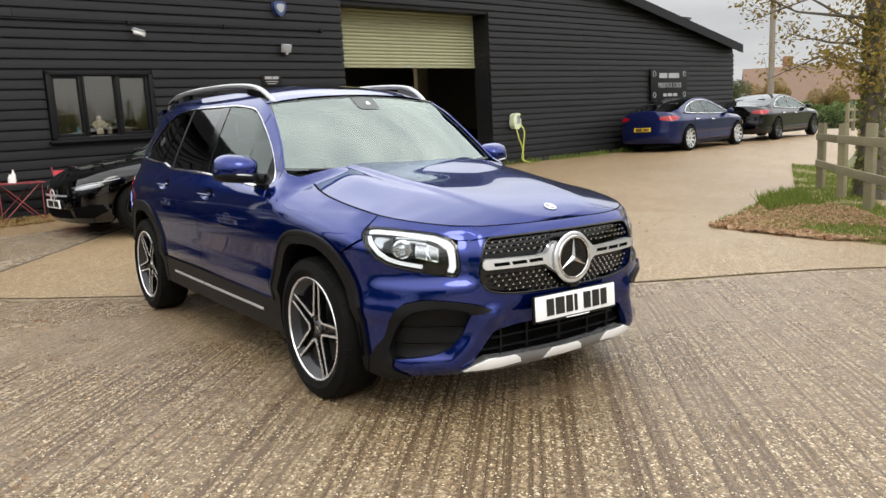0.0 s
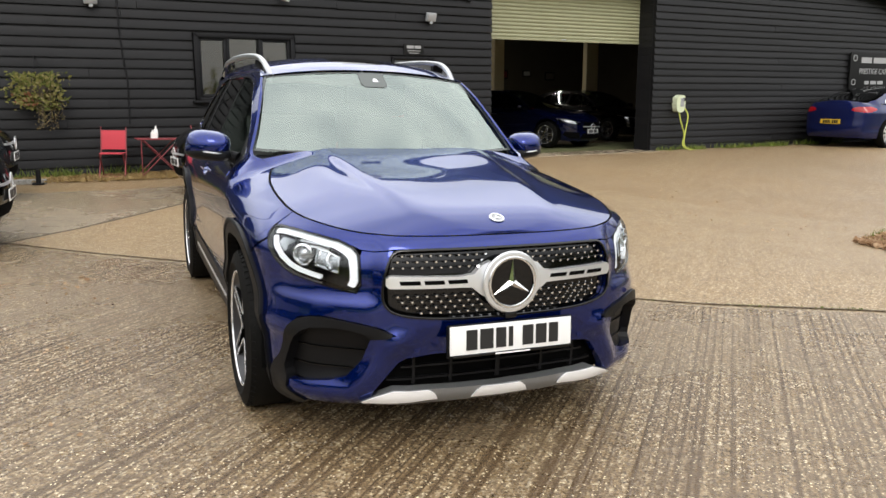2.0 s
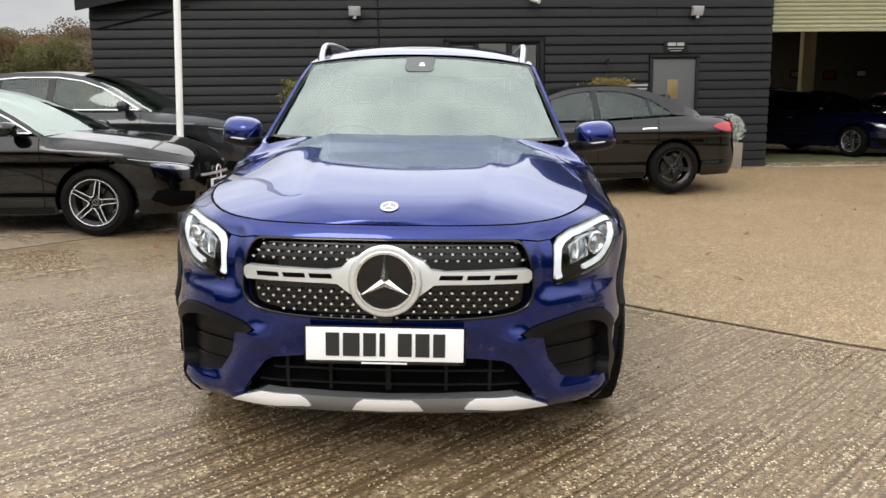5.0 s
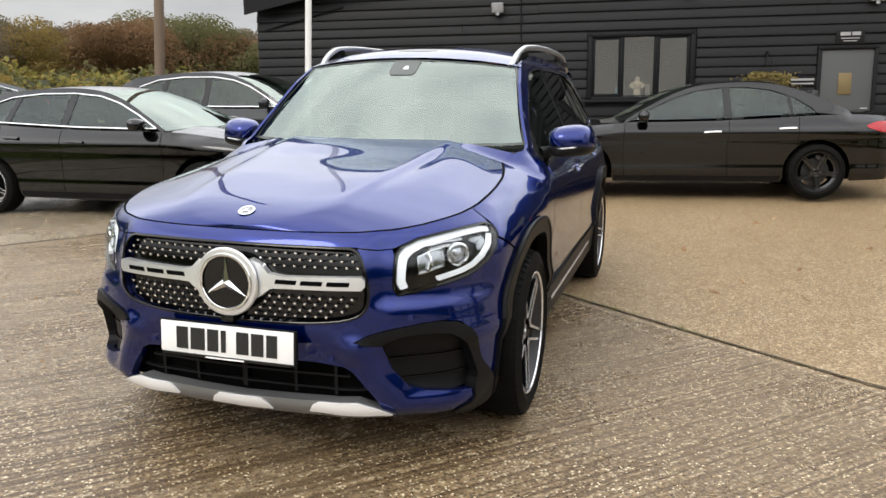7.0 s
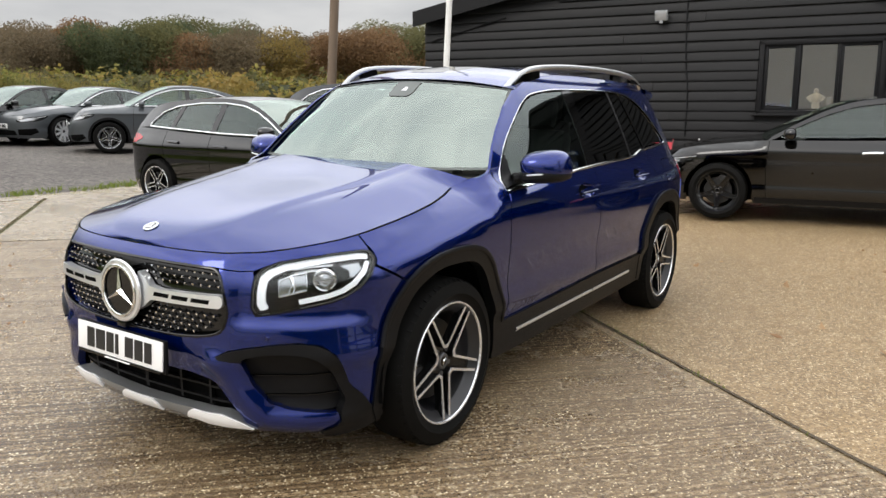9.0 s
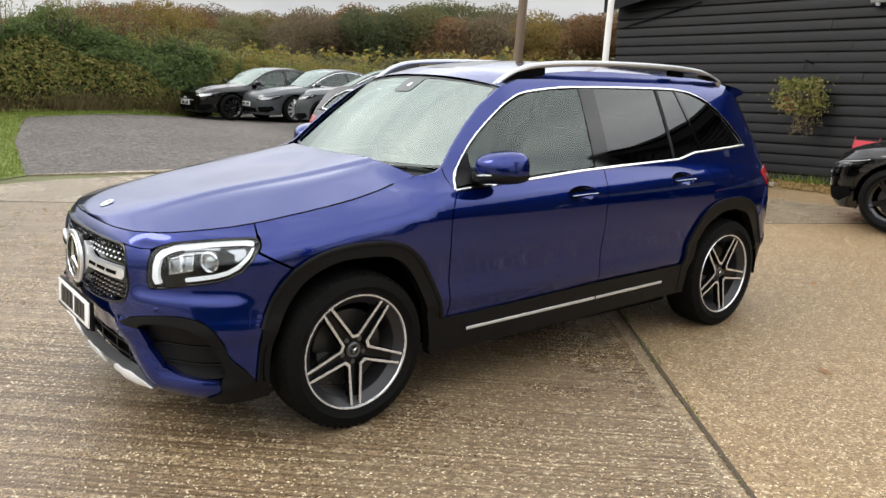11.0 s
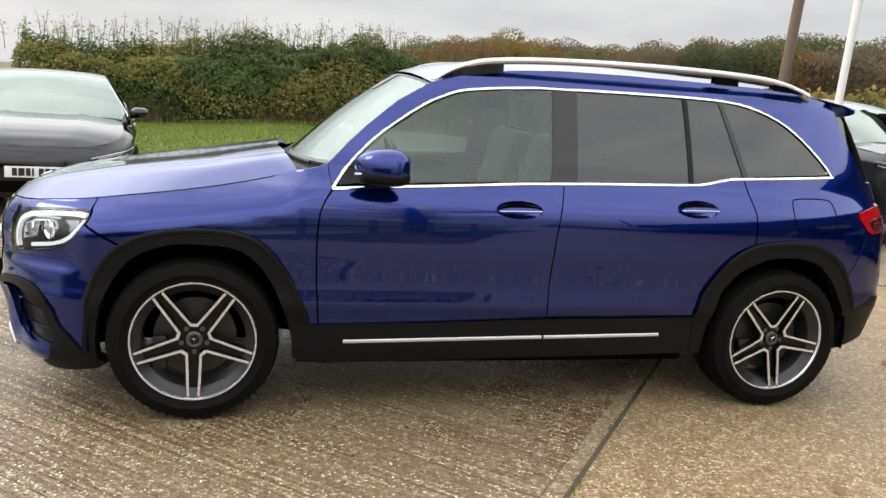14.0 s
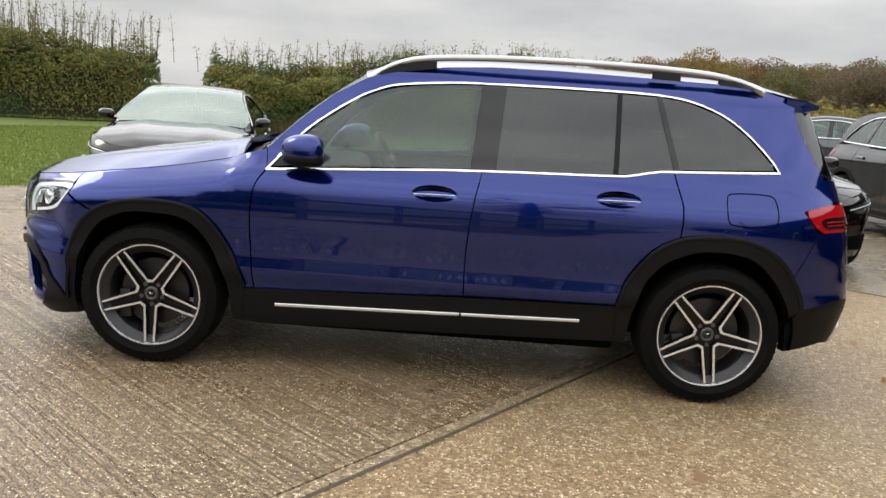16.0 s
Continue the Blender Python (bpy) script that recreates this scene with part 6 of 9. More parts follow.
# grey side door
dr = barn_thing("door_1", "plain grey painted door in the boarded wall", "door")
dr["kind"] = "structure"
t = B()
box(t, (3.97, -0.01, 0.93), (0.80, 0.05, 1.98), 0.004)
leaf = part("door_leaf", t, DOORGREY, dr)
t = B()
box(t, (3.55, -0.025, 0.93), (0.06, 0.09, 2.04), 0.004)
box(t, (4.39, -0.025, 0.93), (0.06, 0.09, 2.04), 0.004)
box(t, (3.97, -0.025, 1.965), (0.90, 0.11, 0.05), 0.004)
part("door_frame", t, FRAMEBLK, dr)
t = B()
box(t, (3.95, -0.042, 1.39), (0.20, 0.012, 0.34), 0.004)
part("notice_plate", t, BRASS, leaf, "small brass notice")
t = B()
tube(t, [(4.30, -0.03, 1.0), (4.30, -0.07, 1.0), (4.20, -0.075, 1.0)], 0.01, 8)
part("handle", t, SATIN, leaf)

boards(wall, -6.05, 22.15, -0.18, [(-0.13, 1.65, 1.12, 2.31), (3.51, 4.43, -1, 2.0), (OPEN_U[0], OPEN_U[1], -1, 3.62)])


# ---- parked cars ----
def car_skin(s):
    hw, f, r = s["w"] / 2, s["nose"], s["tail"]
    plan = [(0, f), (hw * 0.35, f + 0.02), (hw * 0.62, f + 0.09), (hw * 0.80, f + 0.21), (hw * 0.91, f + 0.38), (hw * 0.97, f + 0.62), (hw * 0.99, f + 1.0), (hw, 0.0), (hw * 0.995, r - 0.9), (hw * 0.97, r - 0.5), (hw * 0.90, r - 0.24), (hw * 0.75, r - 0.10), (hw * 0.4, r - 0.02), (0, r)]
    b, t, lean = s["waist"], s["top"], s["lean"]
    side = [(0.0, 0.12), (0.2, 0.07), (0.30, 0.040), (0.36, 0.030), (0.42, 0.034), (0.52, 0.022), (0.64, 0.012), (b - 0.20, 0.008), (b - 0.15, -0.004), (b - 0.115, 0.006), (b - 0.05, 0.035), (b + 0.02, 0.075), (b + 0.1, 0.115), ((b + t) / 2, 0.10 + lean * 0.42), (t - 0.06, 0.10 + lean * 0.86), (t + 0.05, 0.10 + lean * 1.1), (t + 0.2, 0.10 + lean * 1.5)]
    sk = Skin(plan, side,
              nose=[(0.0, 0.15), (0.18, 0.08), (0.3, 0.015), (0.5, 0.0), (0.62, 0.02), (0.72, 0.06), (0.85, 0.16), (1.0, 0.3), (1.5, 0.6)],
              tail=[(0.0, 0.16), (0.2, 0.08), (0.35, 0.01), (0.5, 0.0), (0.65, 0.02), (0.8, 0.035), (1.0, 0.07), (1.2, 0.2), (1.5, 0.4)],
              seam=s["belt"], hip=0.14, hipw=0.10, waist=(s["roof"][1][0], 0.04))
    old = sk.at
    ydeck = s["roof"][-1][0]

    def at(a, z, off=0.0):
        p = old(a, z, off)
        y = float(np.interp(abs(a), sk.s, sk.y))
        if s["boot"] and y > ydeck - 0.3:
            q = min(1.0, max(0.0, (z - (sk.seam(y) - 0.13)) / 0.13)) * smooth01((y - ydeck + 0.3) / 0.3)
            nx = float(np.interp(abs(a), sk.s, sk.nx))
            p = (p[0] - math.copysign(0.09 * q * q * nx, a if a else 1), p[1], p[2])
        return p
    sk.at = at
    return sk


def parked_car(name, m, label, s, body_mat, wheels, group="", plate_front=WHITEPLATE, lit=False, plate_rear=YELLOWPLATE):
    car = thing(name, m, label, "car", group)
    K = car_skin(s)
    half = s["wb"] / 2
    wr = s["wheel"]
    ar = wr + 0.055
    belt = lambda y: (y, K.seam(y))
    f, r = s["nose"], s["tail"]

    def arch(y0, a0=-12, a1=192):
        return [(y0 - ar * math.cos(radians(a)), wr + ar * math.sin(radians(a))) for a in np.linspace(a0, a1, 15)]
    zb = s["sill"]
    hw = s["w"] / 2
    # lower body in front, middle and back pieces, each flank and end in one skin
    low = [("f", 0.0, zb), ("f", hw * 0.6, zb - 0.01), (-half - ar - 0.02, zb)] + arch(-half) + [(-half + ar + 0.02, zb), (0, zb - 0.01), (half - ar - 0.02, zb)] + arch(half) + [(half + ar + 0.02, zb + 0.02), ("r", hw * 0.6, zb + 0.04), ("r", 0.0, zb + 0.04)]
    ys = np.linspace(r - 0.28, f + 0.28, 40)
    topl = [("r", 0.0, K.seam(r)), ("r", hw * 0.4, K.seam(r)), ("r", hw * 0.7, K.seam(r - 0.1))] + [belt(float(y)) for y in ys] + [("f", hw * 0.7, K.seam(f + 0.1)), ("f", hw * 0.4, K.seam(f)), ("f", 0.0, K.seam(f))]
    if not s["boot"]:
        topl = [("r", 0.0, s["gate"]), ("r", hw * 0.7, s["gate"])] + [belt(float(y)) for y in ys] + topl[-3:]
    part("body", centre_merge(panel(B(), K, low + topl, thick=0.03, step=0.05)), body_mat, car, "", 50)
    # roof, screens and pillars follow the roof line
    R = curve(s["roof"], 5)
    W = s["glass"]

    def across(i, lift):
        y, z = R[i]
        e = K.at(K.ys(y), z)
        u = i / (len(R) - 1)
        bow = s["bow"] * (1 - u) - s["bow"] * 0.6 * u
        return [(e[0] * t, e[1] - bow * (1 - t * t), z + (lift) * (1 - abs(t) ** 2.3)) for t in np.linspace(-1, 1, 13)]
    i0 = min(range(len(R)), key=lambda i: abs(R[i][0] - s["split"][0]) + (0 if i < len(R) / 2 else 9))
    i1 = min(range(len(R)), key=lambda i: abs(R[i][0] - s["split"][1]))
    for nm, a, b, mt in (("windscreen", 0, i0, WINDSCREEN), ("roof", i0, i1, body_mat), ("rear_window", i1, len(R) - 1, PRIVACY)):
        g = loft(B(), [across(i, 0.035) for i in range(a, b + 1)])
        bmesh.ops.recalc_face_normals(g, faces=g.faces)
        o = part(nm, g, mt if nm != "roof" or not s.get("glassroof") else GLOSSBLACK, car, "", 60)
        if nm != "roof":
            o.visible_shadow = False
    for sg in (1, -1):
        frame_o = [(s["roof"][0][0], K.seam(s["roof"][0][0]) - 0.02)] + [(p[0], p[1]) for p in R[1:-1]] + [(s["roof"][-1][0], K.seam(s["roof"][-1][0]) - 0.02)] + [W["low"][0]] + W["top"][::-1]
        part("window_frame", panel(B(), K, frame_o, 0.001, 0.02, 0.09, 0, (sg,)), body_mat, car, "", 50)
        part("side_window", panel(B(), K, W["top"] + W["low"], -0.012, 0.0, 0.09, 0, (sg,)), SIDEGLASS if not s.get("dark") else PRIVACY, car).visible_shadow = False
        for y0, y1, sl in s["pillars"]:
            zt = max(p[1] for p in W["top"])
            zl = min(p[1] for p in W["low"])
            lo_z = float(np.interp(y0, [p[0] for p in W["low"][::-1]], [p[1] for p in W["low"][::-1]]))
            hi_z = float(np.interp(y0 + sl, [p[0] for p in W["top"]], [p[1] for p in W["top"]]))
            part("pillar", panel(B(), K, [(y0, lo_z), (y1, lo_z), (y1 + sl, hi_z), (y0 + sl, hi_z)], -0.006, 0.008, 0.09, 0, (sg,)), GLOSSBLACK, car)
        if s.get("trim"):
            part("window_trim", ribbon(B(), K, W["top"] + W["low"], 0.014, 0.0, 0, (sg,), True), s["trim"], car)
        # door joints, handles, mirror
        for y in s["doors"]:
            zt = K.seam(y)
            part("door_joint", ribbon(B(), K, [(y, zt - 0.01), (y - 0.02, 0.62), (y, zb + 0.07)], 0.006, 0.0005, 0, (sg,), False, 0.0008), VOID, car)
        for y in s["handles"]:
            z = K.seam(y) - 0.13
            part("door_handle", ribbon(B(), K, [(y - 0.1, z - 0.005), (y, z + 0.003), (y + 0.1, z + 0.004)], 0.026, 0.004, 1, (sg,), False, 0.02), s.get("handle", body_mat), car)
        ym = s["mirror"]
        zm = K.seam(ym) + 0.075
        x0 = K.at(K.ys(ym), zm)[0]
        mb = B()
        bmesh.ops.create_uvsphere(mb, u_segments=18, v_segments=12, radius=1)
        for v in mb.verts:
            x, y, z = v.co
            v.co = (sg * (x0 + 0.15 + 0.105 * math.copysign(abs(x) ** 0.75, x)), ym - 0.02 + (0.05 if y > 0 else 0.09) * y, zm + 0.068 * math.copysign(abs(z) ** 0.75, z))
        if sg < 0:
            bmesh.ops.reverse_faces(mb, faces=mb.faces)
        mi = part("door_mirror", mb, body_mat, car)
        part("mirror_arm", tube(B(), [(sg * (x0 - 0.02), ym - 0.03, zm - 0.05), (sg * (x0 + 0.09), ym - 0.02, zm - 0.045)], 0.022, 8), PLASTIC, mi)
        # lamps
        zl = s["lamp"]
        hl = part("headlight", panel(B(), K, [("f", hw * 0.52, zl - 0.06), ("f", hw * 0.50, zl - 0.005), ("f", hw * 0.75, zl + 0.05), (f + 0.42, zl + 0.085), (f + 0.62, zl + 0.11), (f + 0.55, zl + 0.04), (f + 0.36, zl - 0.03), ("f", hw * 0.72, zl - 0.065)], 0.003, 0.02, 0.06, 1, (sg,)), GLOSSBLACK, car, "clear headlight over a dark housing")
        part("light_guide", ribbon(B(), K, [("f", hw * 0.54, zl - 0.015), ("f", hw * 0.74, zl + 0.028), (f + 0.40, zl + 0.055), (f + 0.55, zl + 0.08)], 0.007, 0.004, 1, (sg,), False, 0.004), DRL if lit else RAILM, hl)
        part("lamp_lens", panel(B(), K, [("f", hw * 0.60, zl - 0.045), ("f", hw * 0.60, zl - 0.012), ("f", hw * 0.76, zl + 0.018), (f + 0.36, zl + 0.04), (f + 0.36, zl - 0.005), ("f", hw * 0.74, zl - 0.04)], 0.005, 0.01, 0.06, 1, (sg,)), REFLECTOR, hl)
        zt = s["taillamp"]
        part("tail_light", panel(B(), K, [(r - 0.52, zt + 0.02), (r - 0.36, zt + 0.075), (r - 0.2, zt + 0.08), ("r", hw * 0.55, zt + 0.07), ("r", hw * 0.50, zt - 0.03), (r - 0.2, zt - 0.065), (r - 0.34, zt - 0.045)], 0.004, 0.02, 0.06, 1, (sg,)), REDLAMP, car, "red tail light")
        part("sill", panel(B(), K, [(-half + ar + 0.02, zb + 0.01), (-half + ar + 0.02, zb + 0.075), (half - ar - 0.02, zb + 0.075), (half - ar - 0.02, zb + 0.01)], 0.004, 0.02, 0.12, 0, (sg,)), PLASTIC, car)
        fi = panel(B(), K, [("f", hw * 0.55, 0.27), ("f", hw * 0.55, 0.40), (f + 0.32, 0.43), (f + 0.38, 0.34), ("f", hw * 0.8, 0.26)], 0.003, 0.02, 0.06, 0, (sg,))
        part("side_intake", fi, VOID, car)
        if s.get("cladding"):
            a_ = arch(-half)
            for yy in (-half, half):
                o_ = [(yy - (ar + 0.055) * math.cos(radians(a)), wr + (ar + 0.055) * math.sin(radians(a))) for a in np.linspace(-12, 192, 15)]
                i_ = [(yy - ar * math.cos(radians(a)), wr + ar * math.sin(radians(a))) for a in np.linspace(192, -12, 15)]
                part("arch_cladding", panel(B(), K, o_ + i_, 0.010, 0.03, 0.08, 0, (sg,)), PLASTIC, car)
    # bonnet and boot lid
    for nm, y0, y1 in ([("bonnet", f, s["roof"][0][0] + 0.03)] + ([("boot_lid", r, s["roof"][-1][0] - 0.03)] if s["boot"] else [])):
        n = 30
        s0 = 0.0 if nm == "bonnet" else K.s[-1]
        s1 = K.ys(y1)
        edge = []
        for k in range(81):
            a = s0 + (s1 - s0) * k / 80
            y = float(np.interp(a, K.s, K.y))
            edge.append(K.at(a, K.seam(y)))
        if nm == "boot_lid":
            edge = edge[::-1]
        ey, ex, ez = [np.array([p[i] for p in edge]) for i in (1, 0, 2)]
        order = np.argsort(ey)
        ey, ex, ez = ey[order], ex[order], ez[order]
        rows = []
        yy0, yy1 = (edge[0][1], y1) if nm == "bonnet" else (edge[-1][1], y1)
        for k in range(n):
            u = k / (n - 1)
            y = yy0 + (yy1 - yy0) * u ** 1.8
            xe, ze = float(np.interp(y, ey, ex)), float(np.interp(y, ey, ez))
            cr = s["crown"] * smooth01(u * 3)
            rows.append([(xe * t, y, ze + cr * (1 - abs(t) ** 2.5) + (0.012 * smooth01(u * 2) * math.exp(-((abs(t) - 0.5) / 0.12) ** 2) if nm == "bonnet" else 0)) for t in np.linspace(-1, 1, 17)])
        g = loft(B(), rows)
        bmesh.ops.recalc_face_normals(g, faces=g.faces)
        if sum(q.normal.z for q in g.faces) < 0:
            bmesh.ops.reverse_faces(g, faces=g.faces)
        part(nm, g, body_mat, car, "", 60)
    # grille, plates, underside, cabin, wheels
    z0, z1 = s["grille"]
    if z1 > z0:
        gr = part("grille", centre_merge(panel(B(), K, [("f", 0, z0), ("f", hw * 0.40, z0 + 0.01), ("f", hw * 0.47, (z0 + z1) / 2), ("f", hw * 0.42, z1), ("f", 0, z1)], 0.006, 0.01, 0.06)), GLOSSBLACK, car)
        gb = part("grille_bar", centre_merge(panel(B(), K, [("f", 0, (z0 + z1) / 2 - 0.014), ("f", hw * 0.45, (z0 + z1) / 2 - 0.012), ("f", hw * 0.45, (z0 + z1) / 2 + 0.012), ("f", 0, (z0 + z1) / 2 + 0.014)], 0.016, 0.01, 0.06)), SATIN, gr)
        part("emblem", ring(B(), (0, f - 0.012, (z0 + z1) / 2), 0.075, 0.012, 24), SATIN, gr)
    part("lower_intake", centre_merge(panel(B(), K, [("f", 0, 0.25), ("f", hw * 0.50, 0.26), ("f", hw * 0.46, 0.37), ("f", 0, 0.38)], 0.004, 0.01, 0.08)), VOID, car)
    if plate_front:
        plate(car, pose(0, f - 0.012, s.get("platez", 0.44), 0, 0, 0), plate_front)
    if plate_rear:
        plate(car, pose(0, r + 0.012, s.get("rearplatez", 0.62), 0, 0, 180), plate_rear)
    sh = B()
    box(sh, (0, (f + r) / 2, 0.36), (hw * 1.2, (r - f) * 0.94, 0.30), 0.04)
    box(sh, (0, 0, 0.42), (hw * 1.7, s["wb"] - 2 * ar - 0.1, 0.4), 0.04)
    part("underbody", sh, VOID, car)
    for yy in (-half, half):
        for sg in (1, -1):
            part("wheel_housing", liner(B(), yy, wr, ar + 0.005, hw - 0.36, hw - 0.05, sides=(sg,)), VOID, car)
    db = loft(B(), [[(x * hw * 0.82, y, z) for x in (-1, -0.5, 0, 0.5, 1)] for y, z in ((s["roof"][0][0] + 0.02, s["waist"] - 0.06), (s["roof"][0][0] + 0.35, s["waist"] - 0.02), (s["roof"][0][0] + 0.45, s["waist"] - 0.2))])
    part("dashboard", db, LEATHER, car)
    for x in (-0.36, 0.36):
        for y in (s["seat"], s["seat"] + 0.85):
            seat(car, x, y, s["waist"] - 0.42, 0.5)
    put_wheels(car, wheels, hw - 0.105, -half, half, wr, 36)
    return car


WH_TWIN = wheel_meshes(0.325, 0.228, 0.225, 5, POLISHED, POLISHED)
WH_BLACK = wheel_meshes(0.335, 0.242, 0.235, 5, BLACKALLOY, BLACKALLOY)
WH_FAN = wheel_meshes(0.35, 0.258, 0.235, 10, SATIN, SATIN, False)
WH_SUV = wheel_meshes(0.362, 0.252, 0.235, 5, POLISHED, POLISHED)
WH_BLK10 = wheel_meshes(0.35, 0.258, 0.24, 10, BLACKALLOY, BLACKALLOY, False)

SALOON = dict(w=1.81, nose=-2.24, tail=2.45, wb=2.84, wheel=0.335, sill=0.20, waist=0.95, top=1.43, lean=0.235, boot=True, bow=0.13, crown=0.06,
              belt=[(-2.6, 0.70), (-2.24, 0.725), (-2.1, 0.775), (-1.8, 0.845), (-1.4, 0.895), (-0.9, 0.94), (-0.5, 0.945), (0.2, 0.955), (0.9, 0.985), (1.5, 1.015), (1.9, 1.02), (2.25, 1.0), (2.45, 0.965), (2.7, 0.95)],
              roof=[(-0.92, 0.95), (-0.60, 1.135), (-0.28, 1.295), (0.0, 1.385), (0.3, 1.42), (0.65, 1.425), (0.95, 1.395), (1.25, 1.31), (1.55, 1.185), (1.85, 1.05)], split=(0.0, 0.98),
              glass=dict(top=[(-0.80, 0.972), (-0.55, 1.115), (-0.27, 1.245), (0.0, 1.328), (0.3, 1.365), (0.62, 1.365), (0.9, 1.325), (1.15, 1.235), (1.36, 1.10)], low=[(1.40, 1.045), (0.9, 1.015), (0.2, 0.985), (-0.5, 0.972)]),
              pillars=[(0.33, 0.42, -0.02), (1.10, 1.14, -0.03)], doors=(-0.88, 0.38, 1.20), handles=(0.18, 1.06), handle=CHROME, mirror=-0.62, lamp=0.66, taillamp=0.86, grille=(0.44, 0.66), seat=0.22)
HATCH = dict(SALOON, w=1.80, nose=-2.24, tail=2.17, wb=2.73, wheel=0.325, boot=False, gate=1.0, trim=CHROME, handle=BLACKP,
             belt=[(-2.6, 0.70), (-2.24, 0.73), (-2.1, 0.78), (-1.8, 0.85), (-1.4, 0.905), (-0.9, 0.955), (-0.5, 0.96), (0.2, 0.975), (0.9, 1.005), (1.5, 1.04), (2.0, 1.06), (2.4, 1.06)],
             roof=[(-0.92, 0.965), (-0.60, 1.15), (-0.28, 1.305), (0.0, 1.395), (0.35, 1.435), (0.8, 1.435), (1.3, 1.40), (1.65, 1.355), (1.85, 1.25), (2.0, 1.10), (2.04, 1.05)], split=(0.0, 1.67), tail_z=1,
             glass=dict(top=[(-0.80, 0.99), (-0.55, 1.13), (-0.27, 1.26), (0.0, 1.342), (0.35, 1.378), (0.8, 1.378), (1.2, 1.34), (1.45, 1.26), (1.62, 1.12)], low=[(1.62, 1.075), (0.9, 1.038), (0.2, 1.005), (-0.5, 0.99)]),
             pillars=[(0.33, 0.43, -0.01), (1.12, 1.20, -0.06)], doors=(-0.88, 0.38, 1.22), handles=(0.16, 1.02), taillamp=0.90)
SUVB = dict(HATCH, w=1.88, nose=-2.33, tail=2.38, wb=2.87, wheel=0.362, sill=0.26, waist=1.06, top=1.62, lean=0.22, gate=1.1, handle=DARKGREYP, cladding=True,
            belt=[(-2.6, 0.82), (-2.33, 0.86), (-2.2, 0.92), (-1.8, 1.0), (-1.4, 1.04), (-0.9, 1.09), (-0.5, 1.08), (0.2, 1.09), (0.9, 1.11), (1.5, 1.14), (2.1, 1.15), (2.6, 1.15)],
            roof=[(-0.98, 1.09), (-0.65, 1.29), (-0.35, 1.45), (-0.05, 1.56), (0.3, 1.615), (0.8, 1.62), (1.35, 1.59), (1.75, 1.53), (2.0, 1.42), (2.18, 1.25), (2.24, 1.14)], split=(-0.05, 1.78),
            glass=dict(top=[(-0.85, 1.115), (-0.6, 1.265), (-0.33, 1.405), (-0.05, 1.50), (0.3, 1.55), (0.8, 1.555), (1.25, 1.52), (1.55, 1.43), (1.78, 1.24)], low=[(1.80, 1.185), (0.9, 1.145), (0.2, 1.12), (-0.5, 1.115)]),
            lamp=0.80, taillamp=1.0, grille=(0.52, 0.80), mirror=-0.66, platez=0.5)
COUPESUV = dict(SUVB, roof=[(-0.98, 1.09), (-0.65, 1.29), (-0.35, 1.45), (-0.05, 1.555), (0.25, 1.595), (0.6, 1.59), (1.0, 1.54), (1.4, 1.44), (1.8, 1.30), (2.15, 1.17), (2.24, 1.14)], split=(-0.05, 1.05),
                glass=dict(top=[(-0.85, 1.115), (-0.6, 1.265), (-0.33, 1.405), (-0.05, 1.495), (0.25, 1.53), (0.6, 1.525), (0.95, 1.475), (1.3, 1.37), (1.58, 1.23)], low=[(1.60, 1.18), (0.9, 1.145), (0.2, 1.12), (-0.5, 1.115)]))
FASTBACK = dict(SALOON, w=1.96, nose=-2.46, tail=2.51, wb=2.96, wheel=0.35, waist=0.95, top=1.44, lean=0.26, trim=CHROME, handle=CHROME, grille=(0.5, 0.5), glassroof=True,
                belt=[(-2.8, 0.70), (-2.46, 0.72), (-2.3, 0.76), (-1.9, 0.85), (-1.5, 0.905), (-1.0, 0.945), (-0.5, 0.95), (0.2, 0.955), (0.9, 0.975), (1.5, 1.01), (2.0, 1.06), (2.35, 1.07), (2.51, 1.04), (2.8, 1.0)],
                roof=[(-1.08, 0.955), (-0.70, 1.15), (-0.35, 1.30), (-0.02, 1.40), (0.3, 1.435), (0.65, 1.425), (1.0, 1.37), (1.4, 1.265), (1.75, 1.16), (2.05, 1.085)], split=(-0.02, 0.75),
                glass=dict(top=[(-0.92, 0.985), (-0.65, 1.125), (-0.33, 1.255), (-0.02, 1.345), (0.3, 1.38), (0.62, 1.37), (0.95, 1.315), (1.25, 1.225), (1.5, 1.10)], low=[(1.52, 1.045), (0.9, 1.01), (0.2, 0.985), (-0.5, 0.977)]),
                mirror=-0.78, seat=0.15, doors=(-1.0, 0.32, 1.2), platez=0.47, lamp=0.63, taillamp=0.9)
SMALLFAST = dict(FASTBACK, w=1.85, nose=-2.28, tail=2.41, wb=2.875, wheel=0.335)


def parked(x, y, heading, lift=0.0):
    """Stands a car at a place on the ground, nose along the heading in degrees from +x."""
    c, s = math.cos(radians(heading)), math.sin(radians(heading))
    za, zb = gz(x + 1.4 * c, y + 1.4 * s), gz(x - 1.4 * c, y - 1.4 * s)
    return Matrix.Translation((x, y, (za + zb) / 2 + lift)) @ Matrix.Rotation(radians(heading + 90), 4, "Z") @ Matrix.Rotation(-math.atan2(za - zb, 2.8), 4, "X")


